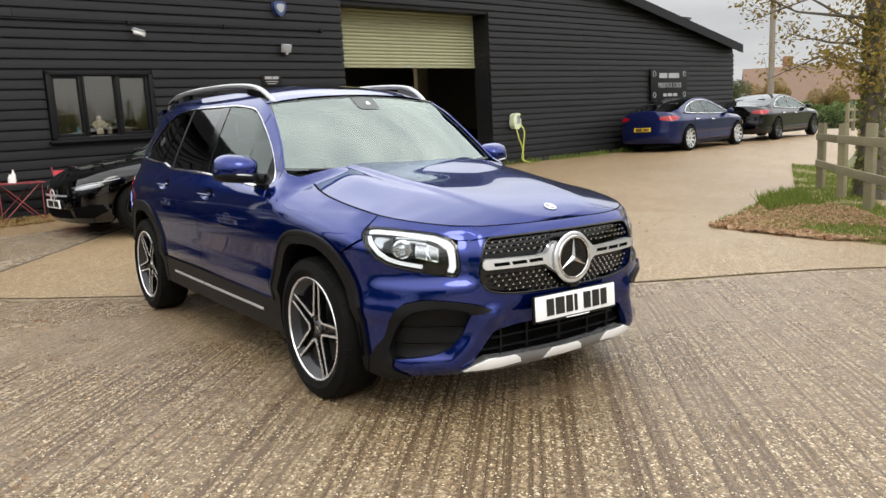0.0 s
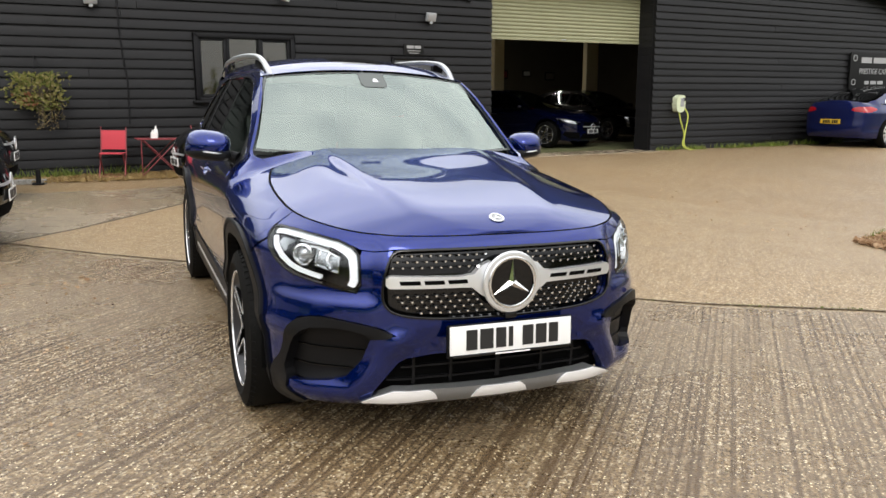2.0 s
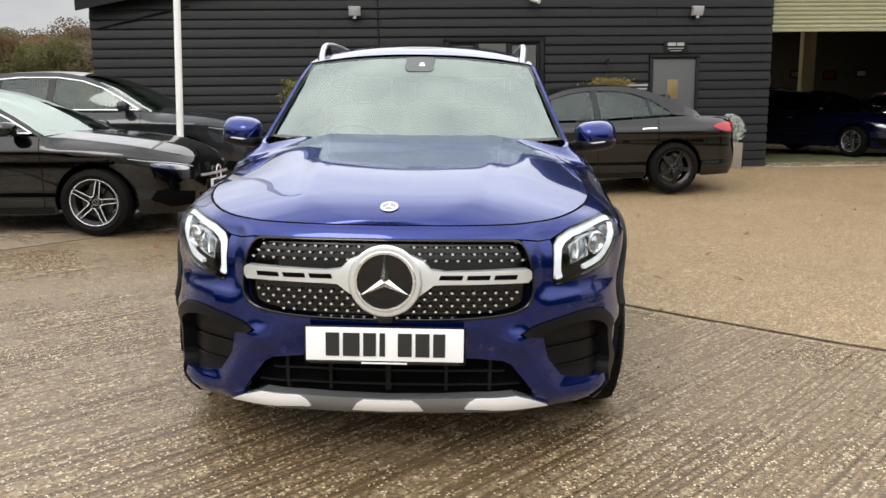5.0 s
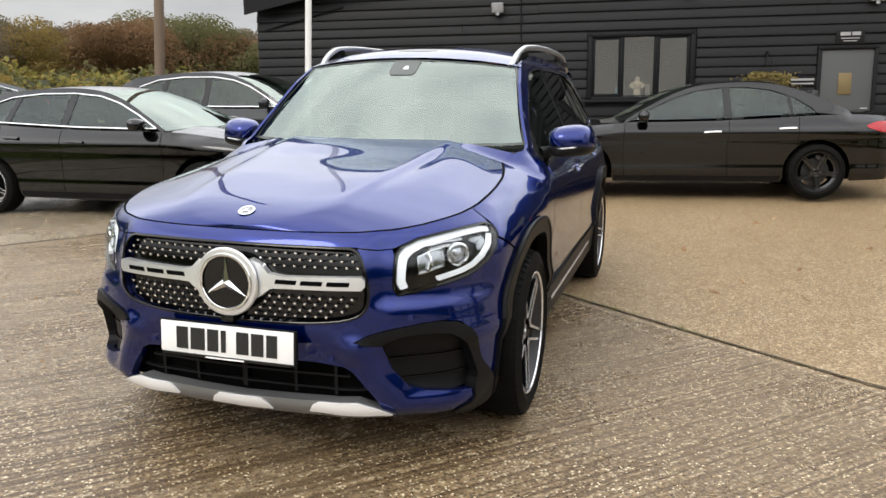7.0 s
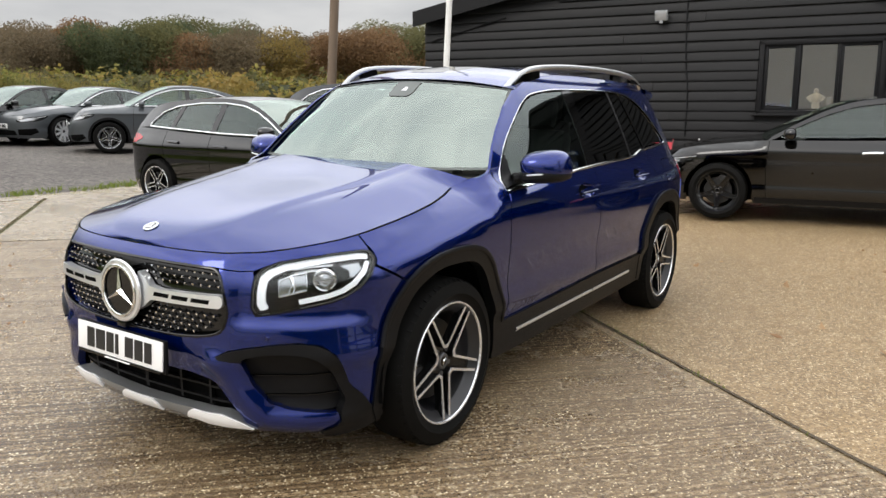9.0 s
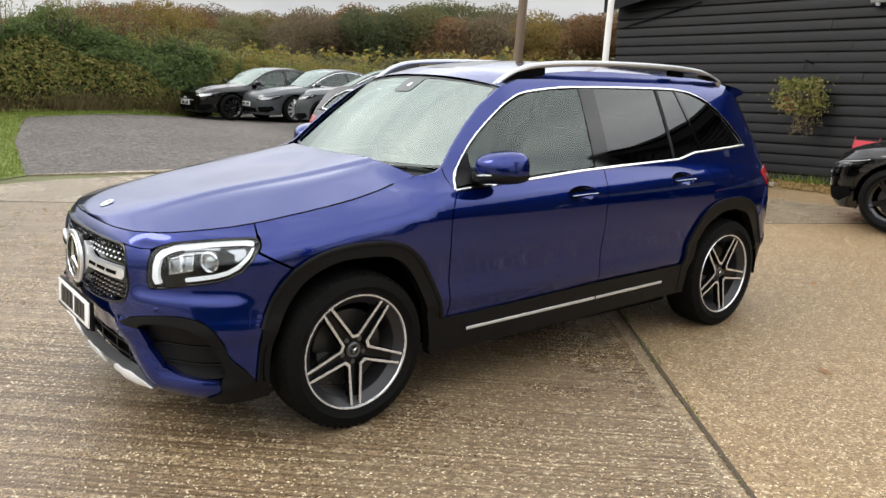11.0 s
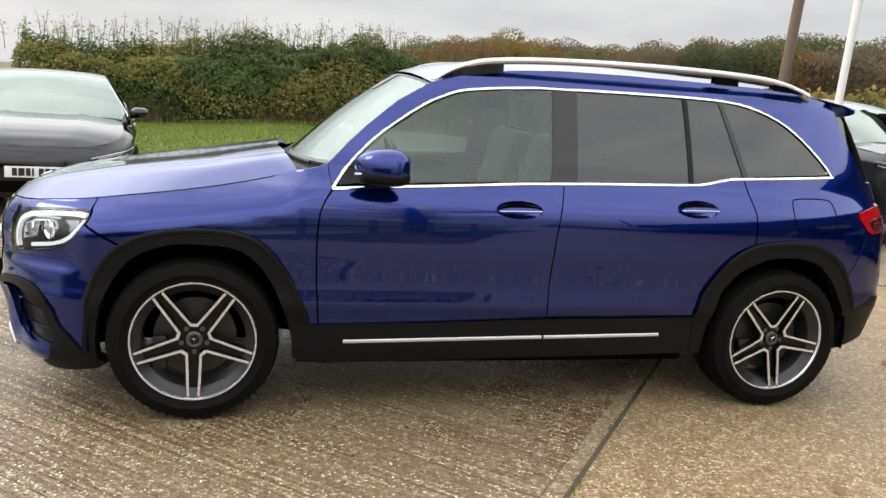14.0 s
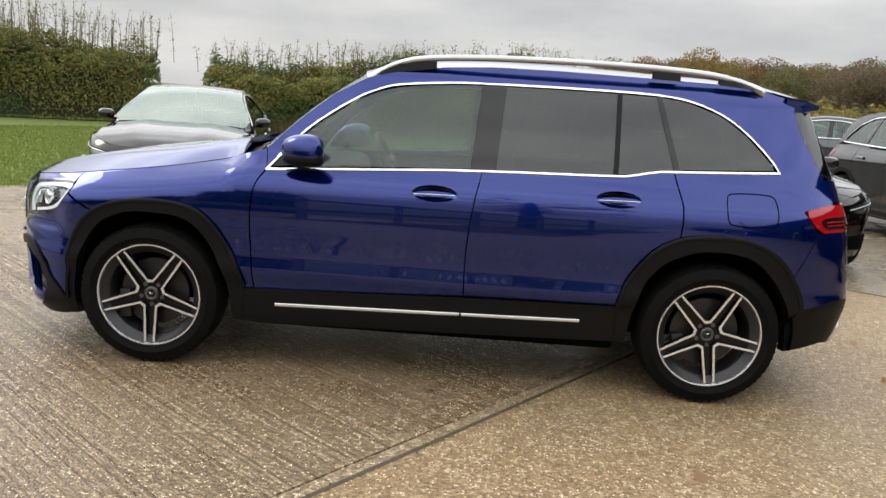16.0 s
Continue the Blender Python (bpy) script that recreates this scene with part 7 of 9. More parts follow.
parked_car("saloon", parked(1.55, 6.58, 187.0), "glossy black four-door saloon with black alloy wheels, parked beside the barn", SALOON, BLACKP, WH_BLACK)
parked_car("hatchback", parked(-4.58, 3.20, 0.0) @ Matrix.Diagonal((1, 1.015, 0.965, 1)), "glossy black hatchback with machined alloy wheels, parked on concrete", HATCH, BLACKP, WH_TWIN)
parked_car("estate_suv", parked(-4.93, 6.42, 0.0), "dark grey SUV parked close to the barn wall", SUVB, DARKGREYP, WH_SUV)
parked_car("fastback", parked(-6.75, -3.74, 9.1), "black electric fastback saloon facing the yard, wet with rain", FASTBACK, BLACKP, WH_BLK10, lit=False)
row = "cars on the gravel"
def row_spot(wx, wy, s, heading):
    """Place from the front left wheel."""
    h = radians(heading)
    d, l = Vector((math.cos(h), math.sin(h))), Vector((-math.sin(h), math.cos(h)))
    p = Vector((wx, wy)) - d * (s["wb"] / 2) - l * (s["w"] / 2 - 0.1)
    return parked(p.x, p.y, heading)


parked_car("saloon", row_spot(-16.96, 5.68, SALOON, -86), "black saloon with dark alloy wheels on the gravel", dict(SALOON, w=1.88, nose=-2.33, tail=2.45, wheel=0.35, grille=(0.36, 0.68)), BLACKP, WH_BLK10, row)
parked_car("fastback", row_spot(-15.86, 7.04, FASTBACK, -86), "grey electric fastback with silver wheels on the gravel", FASTBACK, GREYP, WH_FAN, row)
parked_car("coupe_suv", row_spot(-13.24, 6.46, COUPESUV, -122) @ Matrix.Scale(0.94, 4), "grey coupe SUV parked on the gravel", COUPESUV, GREYP, WH_SUV, row)
parked_car("fastback", parked(17.2, 9.80, 8.0), "navy blue electric saloon with silver wheels by the barn", SMALLFAST, NAVYP, WH_FAN)
parked_car("fastback", parked(22.6, 10.45, 8.0), "black electric fastback parked beyond the barn", FASTBACK, BLACKP, WH_BLK10)


# ---- leaves, hedges and trees ----
def leaf_cloud(name, centres, normals, size, mat, rnd, ratio=0.55, fold=0.18):
    """Many small folded leaves in one mesh."""
    n = len(centres)
    c = np.asarray(centres, float)
    nn = np.asarray(normals, float) + rnd.normal(0, 0.55, (n, 3))
    nn /= np.linalg.norm(nn, axis=1)[:, None]
    t = np.cross(nn, rnd.normal(0, 1, (n, 3)))
    t /= np.linalg.norm(t, axis=1)[:, None]
    b = np.cross(nn, t)
    s = size * rnd.uniform(0.6, 1.35, (n, 1))
    v = np.stack([c - t * s, c + b * s * ratio + nn * s * fold, c + t * s, c - b * s * ratio + nn * s * fold], 1).reshape(-1, 3)
    f = np.arange(4 * n).reshape(-1, 4)
    me = bpy.data.meshes.new(name)
    me.from_pydata(v.tolist(), [], f.tolist())
    me.materials.append(mat)
    return me


HEDGEG = leafy("hedge_leaves", [(0.102, 0.126, 0.036), (0.144, 0.168, 0.043), (0.186, 0.198, 0.054), (0.258, 0.234, 0.070), (0.342, 0.270, 0.090)])
HEDGEY = leafy("hedge_yellow_leaves", [(0.15, 0.15, 0.040), (0.215, 0.195, 0.050), (0.285, 0.235, 0.062), (0.33, 0.22, 0.07)])
BRAMBLE = leafy("bramble_leaves", [(0.081, 0.121, 0.039), (0.113, 0.161, 0.048), (0.149, 0.196, 0.060)])
DRYGRASS = leafy("dry_grass", [(0.13, 0.10, 0.045), (0.19, 0.145, 0.07), (0.24, 0.19, 0.10), (0.11, 0.12, 0.04)], 0.9)
TREEM = [leafy("oak_leaves", [(0.100, 0.102, 0.042), (0.128, 0.125, 0.050), (0.160, 0.145, 0.058)]),
         leafy("rust_leaves", [(0.155, 0.092, 0.046), (0.190, 0.110, 0.052), (0.225, 0.132, 0.060)]),
         leafy("brown_leaves", [(0.125, 0.100, 0.062), (0.150, 0.116, 0.070), (0.175, 0.130, 0.076)]),
         leafy("gold_leaves", [(0.185, 0.142, 0.042), (0.230, 0.168, 0.048), (0.270, 0.182, 0.054)]),
         leafy("green_leaves", [(0.070, 0.086, 0.042), (0.090, 0.106, 0.048), (0.110, 0.126, 0.056)])]
YELLOWL = leafy("yellow_leaves", [(0.22, 0.16, 0.03), (0.32, 0.24, 0.05), (0.20, 0.11, 0.03), (0.28, 0.27, 0.07)])
LITTER = leafy("fallen_leaves", [(0.30, 0.18, 0.10), (0.44, 0.29, 0.17), (0.56, 0.40, 0.25), (0.24, 0.14, 0.08)], 0.9)
GRASSB = leafy("grass_blades", [(0.115, 0.155, 0.026), (0.145, 0.200, 0.032), (0.185, 0.235, 0.045), (0.23, 0.23, 0.075)])
# dark colour painted in for the shade deep among the leaves
COREM = material("hedge_painted_shade", (0.040, 0.044, 0.020), 0.95)


def path_at(pts, t):
    d = [0.0]
    for p, q in zip(pts, pts[1:]):
        d.append(d[-1] + math.hypot(q[0] - p[0], q[1] - p[1]))
    k = t * d[-1]
    return tuple(float(np.interp(k, d, [p[i] for p in pts])) for i in range(len(pts[0]))), d[-1]


def hedge(label, pts, width, mat, count, seed, leaf=0.075, twigs=0, twig_h=0.9, mat2=None, lumps=0.5):
    """pts: x, y, height of the top above the ground."""
    rnd = np.random.default_rng(seed)
    hd = thing("hedge", Matrix.Identity(4), label, "hedge")
    _, L = path_at(pts, 0)
    off = rnd.uniform(0, 100)
    lump = lambda s, a: 0.80 + lumps * (noise.noise((s * 0.55 + off, a * 1.3, 0.3)) * 0.6 + 0.4 * noise.noise((s * 1.9 + off, a * 3.0, 1.3)))
    rows = []
    ns = max(8, int(L / 0.5))
    for i in range(ns + 1):
        (x, y, h), _ = path_at(pts, i / ns)
        (x2, y2, _), _ = path_at(pts, min(1, i / ns + 0.01))
        (x1, y1, _), _ = path_at(pts, max(0, i / ns - 0.01))
        tx, ty = x2 - x1, y2 - y1
        l = math.hypot(tx, ty)
        nx, ny = -ty / l, tx / l
        ends = 0.55 + 0.45 * smooth01(min(i, ns - i) / 2)
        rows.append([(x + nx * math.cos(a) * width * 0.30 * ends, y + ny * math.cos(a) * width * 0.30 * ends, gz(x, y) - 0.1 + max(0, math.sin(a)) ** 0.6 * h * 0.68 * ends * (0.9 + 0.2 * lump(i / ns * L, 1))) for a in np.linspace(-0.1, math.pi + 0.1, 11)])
    # added inner body, its dark colour standing for shade inside the hedge
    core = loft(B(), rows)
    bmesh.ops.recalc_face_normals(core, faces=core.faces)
    part("painted_shade_core", core, COREM, hd)
    cs, nsn = [], []
    for k in range(count):
        t, a = rnd.uniform(), rnd.uniform(-0.05, math.pi + 0.05)
        (x, y, h), _ = path_at(pts, t)
        (x2, y2, _), _ = path_at(pts, min(1, t + 0.01))
        (x1, y1, _), _ = path_at(pts, max(0, t - 0.01))
        tx, ty = x2 - x1, y2 - y1
        l = math.hypot(tx, ty)
        nx, ny = -ty / l, tx / l
        q = lump(t * L, a) * rnd.uniform(0.80, 1.06)
        if rnd.uniform() < 0.03:
            q *= rnd.uniform(1.0, 1.22)
        ca, sa = math.cos(a), max(0.0, math.sin(a)) ** 0.55
        cs.append((x + nx * ca * width * 0.5 * q, y + ny * ca * width * 0.5 * q, gz(x, y) + 0.05 + sa * h * q))
        nsn.append((nx * ca, ny * ca, sa + 0.25))
    cut = int(count * (0.6 if mat2 else 1))
    order = sorted(range(count), key=lambda i: noise.noise((cs[i][0] * 0.35, cs[i][1] * 0.35, cs[i][2] * 0.6 + off)))
    for m_, ids in ((mat, order[:cut]), (mat2, order[cut:])):
        if ids:
            o = part("leaves", leaf_cloud("leaves", [cs[i] for i in ids], [nsn[i] for i in ids], leaf, m_, rnd), None, hd)
            o["kind"] = "stuff"
    if twigs:
        tw, tl = B(), []
        for k in range(twigs):
            (x, y, h), _ = path_at(pts, rnd.uniform())
            z = gz(x, y) + h * 0.85
            hgt = twig_h * rnd.uniform(0.35, 1.0)
            dx, dy = rnd.normal(0, 0.10, 2)
            x += rnd.normal(0, width * 0.16)
            y += rnd.normal(0, width * 0.16)
            tube(tw, [(x, y, z - 0.3), (x + dx * 0.4, y + dy * 0.4, z + hgt * 0.5), (x + dx, y + dy, z + hgt)], [0.010, 0.007, 0.003], 4)
            for q in rnd.uniform(0.0, 0.95, 26):
                tl.append((x + dx * q + rnd.normal(0, 0.05), y + dy * q + rnd.normal(0, 0.05), z + hgt * q))
        o = part("twig_growth", tw, BARK, hd)
        o["kind"] = "stuff"
        o = part("twig_leaves", leaf_cloud("twig_leaves", tl, [(0, 0, 1)] * len(tl), leaf * 0.62, mat, rnd), None, hd)
        o["kind"] = "stuff"
    return hd


hedge("tall mixed field hedge turning autumn yellow beside the grass", [(-18.1, -7.0, 2.2), (-17.9, -4.5, 2.3), (-17.8, -1.5, 2.35), (-18.0, 0.8, 2.4), (-18.4, 2.0, 2.6), (-18.9, 3.2, 2.5), (-19.5, 4.5, 2.35), (-21.5, 7.5, 2.1)], 2.4, HEDGEG, 120000, 11, 0.046, 260, 0.75, BRAMBLE, 0.30)
hedge("unkempt hedge with long bare shoots, beyond a gap", [(-19.5, -9.2, 2.5), (-18.2, -11.5, 2.75), (-16.0, -15.0, 2.9), (-13.0, -20.0, 2.9)], 2.4, HEDGEG, 60000, 12, 0.050, 320, 1.25, BRAMBLE, 0.35)
hedge("yellowing hedge behind the parked cars", [(-21.5, 7.7, 1.9), (-24.0, 11.5, 1.9), (-27.0, 17.0, 1.75), (-29.0, 26.0, 1.6)], 2.6, HEDGEY, 90000, 13, 0.044, 160, 0.5, HEDGEG, 0.35)
hedge("low clipped green hedge beside the lane", [(44.0, 16.5, 1.5), (46.0, 20.0, 1.6), (50.0, 27.0, 1.7)], 2.0, BRAMBLE, 3500, 14, 0.13)
# added out of view, only to darken what the car's flank reflects
hedge("unseen hedge added behind the yard fence to darken side reflections", [(9.6, -2.4, 2.3), (9.3, -5.0, 2.5), (8.6, -8.0, 2.4), (7.4, -12.0, 2.5)], 2.0, HEDGEG, 14000, 31, 0.08, 70, 1.2, BRAMBLE)
# rank dry grass along the foot of the hedge
rnd_ = np.random.default_rng(5)


def blades(name, spots, height, mat, rnd, width=0.006):
    n = len(spots)
    p = np.asarray(spots, float)
    h = height * rnd.uniform(0.45, 1.25, (n, 1))
    lean = rnd.normal(0, 0.35, (n, 2)) * h
    a = rnd.uniform(0, 6.28, n)
    w = np.stack([np.cos(a), np.sin(a), np.zeros(n)], 1) * width * rnd.uniform(0.6, 1.5, (n, 1))
    tip = p + np.concatenate([lean, h], 1)
    v = np.stack([p - w, p + w, tip], 1).reshape(-1, 3)
    me = bpy.data.meshes.new(name)
    me.from_pydata(v.tolist(), [], np.arange(3 * n).reshape(-1, 3).tolist())
    me.materials.append(mat)
    return me


def inside(p, poly):
    c = False
    for (x0, y0), (x1, y1) in zip(poly, poly[1:] + poly[:1]):
        if (y0 > p[1]) != (y1 > p[1]) and p[0] < (x1 - x0) * (p[1] - y0) / (y1 - y0) + x0:
            c = not c
    return c


def scatter(poly, n, rnd, lift=0.0, clump=0.0):
    xs, ys = [p[0] for p in poly], [p[1] for p in poly]
    out = []
    while len(out) < n:
        x, y = rnd.uniform(min(xs), max(xs)), rnd.uniform(min(ys), max(ys))
        if inside((x, y), poly) and (clump == 0 or noise.noise((x * clump, y * clump, 3.1)) > -0.15 + rnd.uniform(-0.3, 0.3)):
            out.append((x, y, gz(x, y) + lift))
    return out


strip_ = [(-16.9, -7.5), (-16.7, -1.5), (-17.1, 1.5), (-18.3, 4.6), (-20.2, 7.6), (-20.8, 7.2), (-19.2, 4.2), (-18.0, 1.5), (-17.5, -1.5), (-17.7, -7.5)]
tagged(new("dry_grass", blades("dry_grass", scatter(strip_, 9000, rnd_, 0, 0.5), 0.55, DRYGRASS, rnd_, 0.012)), "rank dry brown grass along the foot of the hedge", "grass", "", "stuff")
grassy_ = [(-15.6, 0.2), (-17.0, 3.2), (-19.2, 6.6), (-20.6, 6.2), (-18.4, 2.8), (-17.4, 0.6)]
sheet("lawn", grassy_, GRASSG, "strip of grass along the hedge foot", "grass", -0.002, 1.0)
tagged(new("grass", blades("grass", scatter(grassy_, 5000, rnd_), 0.06, GRASSB, rnd_, 0.012)), "short rough grass along the hedge foot", "grass", "", "stuff")
lawn_ = [(-7.6, -2.55), (-8.4, -1.0), (-12, -0.48), (-17.0, 0.75), (-17.2, -7.5), (-14, -11), (-6, -9), (-5.0, -6.4)]
tagged(new("grass", blades("grass", scatter(lawn_, 60000, rnd_), 0.040, GRASSB, rnd_, 0.012)), "short green lawn grass", "grass", "", "stuff")
edge_ = [(-8.25, 4.0), (-8.35, 1.6), (-8.75, 1.6), (-8.85, 4.0)]
tagged(new("weeds", blades("weeds", scatter(edge_, 420, rnd_, 0, 1.3), 0.07, GRASSB, rnd_, 0.010)), "thin weeds where concrete meets gravel", "weeds", "", "stuff")
jw = [J(-0.5, -0.02), J(4.2, -0.02), J(4.2, 0.03), J(-0.5, 0.03)]
tagged(new("moss", blades("moss", scatter(jw, 260, rnd_, 0.0, 2.5), 0.014, GRASSB, rnd_, 0.004)), "tiny moss and weeds in the concrete joint", "moss", "", "stuff")

# verge by the fence, with fallen leaves
VERGE = [(6.12, 1.2), (6.7, 1.4), (7.2, 1.55), (9.0, 2.25), (11.3, 3.0), (15, 5.2), (16, 4.2), (11.4, 1.9), (7.3, -0.8), (5.5, -2.4), (4.9, -2.2), (5.6, -1.2), (5.88, -0.2)]
sheet("verge", VERGE, VERGEM, "patchy grass verge under the fence", "verge", 0.012, 0.5, "structure", 0.08)
tagged(new("grass", blades("grass", scatter(VERGE, 12000, rnd_, 0.01, 1.3), 0.07, GRASSB, rnd_, 0.008)), "tufts of grass on the verge", "grass", "", "stuff")
lit = [(5.8, 1.0), (7.2, 1.45), (9.0, 2.1), (10.5, 2.4), (9.0, 0.9), (7.3, -0.5), (6.0, -1.4), (5.5, -0.6)]
tagged(new("fallen_leaves", leaf_cloud("fallen_leaves", scatter(lit, 5600, rnd_, 0.035, 0.7), [(0, 0, 1)] * 5600, 0.045, LITTER, rnd_, 0.7)), "brown fallen leaves on the verge", "leaves", "", "stuff")
tagged(new("weeds", blades("weeds", scatter([(7.6, 1.3), (8.8, 2.2), (10.4, 2.5), (9.2, 1.3)], 1100, rnd_, 0.02, 0.9), 0.19, GRASSB, rnd_, 0.012)), "clump of green nettles by the fence", "weeds", "", "stuff")
tagged(new("fallen_leaves", leaf_cloud("fallen_leaves", scatter([(-3, 1.5), (5, 0.5), (6, 4.5), (-2, 5)], 26, rnd_, 0.008), [(0, 0, 1)] * 26, 0.045, LITTER, rnd_, 0.6, 0.05)), "a few stray wet leaves on the concrete", "leaves", "", "stuff")


def wall_pt(u, d, v=None):
    p = WALLM @ Vector((u, d, 0))
    return (p.x, p.y, gz(p.x, p.y) if v is None else (WALLM @ Vector((u, d, v))).z)


straw = [wall_pt(u, d)[:2] for u, d in ((-3.2, -0.05), (2.6, -0.05), (2.6, -0.75), (0.5, -1.0), (-1.2, -1.1), (-3.2, -0.9))]
tagged(new("straw_litter", leaf_cloud("straw_litter", scatter(straw, 5200, rnd_, 0.02), [(0, 0, 1)] * 5200, 0.042, leafy("straw", [(0.36, 0.25, 0.10), (0.45, 0.33, 0.15), (0.28, 0.18, 0.08), (0.50, 0.38, 0.18)], 0.9), rnd_, 0.4)), "straw-coloured leaf litter along the barn foot", "leaves", "", "stuff")
wd = [wall_pt(u, d)[:2] for u, d in ((10.2, -0.05), (16.5, -0.05), (16.5, -0.45), (13, -0.5), (10.3, -0.35))]
tagged(new("weeds", blades("weeds", scatter(wd, 520, rnd_, 0, 1.4), 0.13, GRASSB, rnd_, 0.012)), "weeds along the foot of the barn wall", "weeds", "", "stuff")
wd2 = [wall_pt(u, d)[:2] for u, d in ((-3.0, -0.05), (-1.0, -0.05), (-1.0, -0.35), (-3.0, -0.3))]
tagged(new("weeds", blades("weeds", scatter(wd2, 260, rnd_, 0, 1.5), 0.16, GRASSB, rnd_, 0.012)), "weeds along the foot of the barn wall", "weeds", "", "stuff")


# far wood: a few crowns, stood many times
def crown_mesh(seed, mat, h, w, count, leaf):
    r = np.random.default_rng(seed)
    lobes = [(r.normal(0, w * 0.24), r.normal(0, w * 0.24), h * r.uniform(0.34, 0.86), w * r.uniform(0.20, 0.36)) for _ in range(15)]
    cs, ns = [], []
    for k in range(count):
        lx, ly, lz, lr = lobes[k % len(lobes)]
        d = r.normal(0, 1, 3)
        d /= np.linalg.norm(d)
        q = lr * r.uniform(0.75, 1.08)
        cs.append((lx + d[0] * q, ly + d[1] * q, lz + d[2] * q * 0.85))
        ns.append(d)
    return leaf_cloud("crown", cs, ns, leaf, mat, r, 0.7)


def trunk_mesh(seed, h, r0):
    r = random.Random(seed)
    b = B()
    pts = [(0, 0, -0.5), (r.uniform(-0.1, 0.1), r.uniform(-0.1, 0.1), h * 0.3), (r.uniform(-0.3, 0.3), r.uniform(-0.3, 0.3), h * 0.6), (0, 0, h * 0.85)]
    tube(b, pts, [r0, r0 * 0.8, r0 * 0.5, r0 * 0.15], 8)
    for k in range(7):
        a = r.uniform(0, 6.28)
        z = h * r.uniform(0.3, 0.65)
        l = h * r.uniform(0.18, 0.3)
        tube(b, [(0, 0, z), (l * 0.5 * math.cos(a), l * 0.5 * math.sin(a), z + l * 0.35), (l * math.cos(a), l * math.sin(a), z + l * 0.9)], [r0 * 0.4, r0 * 0.25, r0 * 0.06], 5)
    return finish(b, "trunk", BARK)


protos = []
kinds = ["oak", "rust brown", "brown", "golden", "dark green"]
for k in range(8):
    mi = [0, 1, 2, 3, 4, 1, 2, 0][k]
    t = thing("tree", pose(-95 + k, 70, -3), "tall %s autumn tree in the far wood" % kinds[mi], "tree", "trees of the far wood")
    part("trunk", trunk_mesh(k, 12, 0.3), None, t)
    part("crown", crown_mesh(40 + k, TREEM[mi], 13.0, 9.0, 22000, 0.14), None, t)
    protos.append(t)
rt = random.Random(8)
placed = 0
for ring_r, step in ((92, 2.7), (112, 2.6), (135, 3.0)):
    az = 112.0
    while az < 177:
        a = az + rt.uniform(-0.8, 0.8)
        r_ = ring_r * rt.uniform(0.95, 1.05)
        x, y = 3 + r_ * math.cos(radians(a)), -3 + r_ * math.sin(radians(a))
        hs = (1.0 if a < 148 else 1.0 - 0.45 * smooth01((a - 148) / 26)) * rt.uniform(0.80, 1.1) * ring_r / 105
        top = 2.0 + r_ * math.tan(radians(float(np.interp(a, (112, 122, 131, 138, 148, 153, 161, 165, 168, 173, 180, 187), (5.4, 5.6, 5.6, 5.3, 4.9, 4.6, 4.4, 4.2, 3.2, 2.7, 2.2, 1.8))))) * rt.uniform(0.82, 1.04)
        s = max(0.30, (top + 2.5) / 14.0)
        src = rt.choice(protos)
        c = copy_thing(src, pose(x, y, -2.5, 0, 0, rt.uniform(0, 360)))
        c.scale = (s * rt.uniform(0.9, 1.15), s * rt.uniform(0.9, 1.15), s)
        az += step
        placed += 1
for i, t in enumerate(protos):
    a = radians(118 + i * 7)
    t.matrix_world = Matrix.Translation((3 + 101 * math.cos(a), -3 + 101 * math.sin(a), -2.5)) @ Matrix.Scale(0.78, 4)
# scrub at the foot of the wood
hedge("rough golden scrub at the foot of the wood", [(-40, 60, 4.2), (-52, 50, 3.8), (-64, 40, 3.8), (-74, 26, 3.6), (-80, 10, 3.4)], 8.0, HEDGEY, 9000, 21, 0.30, 0, 0, TREEM[0])
yb = thing("shrub", pose(-42, 34.5, -1.5), "bright yellow autumn shrub in front of the wood", "shrub")
part("trunk", trunk_mesh(77, 3.2, 0.1), None, yb)
part("crown", crown_mesh(78, TREEM[3], 4.4, 5.2, 1500, 0.22), None, yb)

# tree by the fence: bare limbs and thin yellow leaf
tr_ = thing("tree", pose(10.78, 1.42, gz(10.78, 1.42)), "ivy-clad tree with sparse yellow autumn leaves behind the fence", "tree")
b = B()
tube(b, [(0, 0, -0.2), (0.03, 0.0, 1.0), (0.0, 0.02, 2.2), (0.08, 0.05, 3.6), (0.0, 0.1, 6.0)], [0.26, 0.19, 0.16, 0.14, 0.08], 12)
rb = random.Random(4)
tips = []
for k in range(26):
    z = rb.uniform(1.7, 5.0)
    a = radians(rb.choice([rb.uniform(110, 215), rb.uniform(0, 360)]))
    l = rb.uniform(1.2, 2.6)
    p0 = Vector((0, 0, z))
    p1 = p0 + Vector((l * 0.5 * math.cos(a), l * 0.5 * math.sin(a), l * rb.uniform(0.05, 0.35)))
    p2 = p0 + Vector((l * math.cos(a), l * math.sin(a), l * rb.uniform(-0.15, 0.5)))
    tube(b, [p0, p1, p2], [0.035, 0.018, 0.005], 5)
    for j in range(6):
        q = p1.lerp(p2, rb.random())
        e = q + Vector((rb.uniform(-0.5, 0.5), rb.uniform(-0.5, 0.5), rb.uniform(-0.15, 0.45)))
        tube(b, [q, e], [0.007, 0.002], 4)
        tips += [q.lerp(e, rb.random()) for _ in range(30)]
part("trunk", b, BARK, tr_)
rr_ = np.random.default_rng(9)
part("crown", leaf_cloud("crown", [tuple(t + Vector(rr_.normal(0, 0.10, 3))) for t in tips], [(0, 0, 1)] * len(tips), 0.042, YELLOWL, rr_), None, tr_)
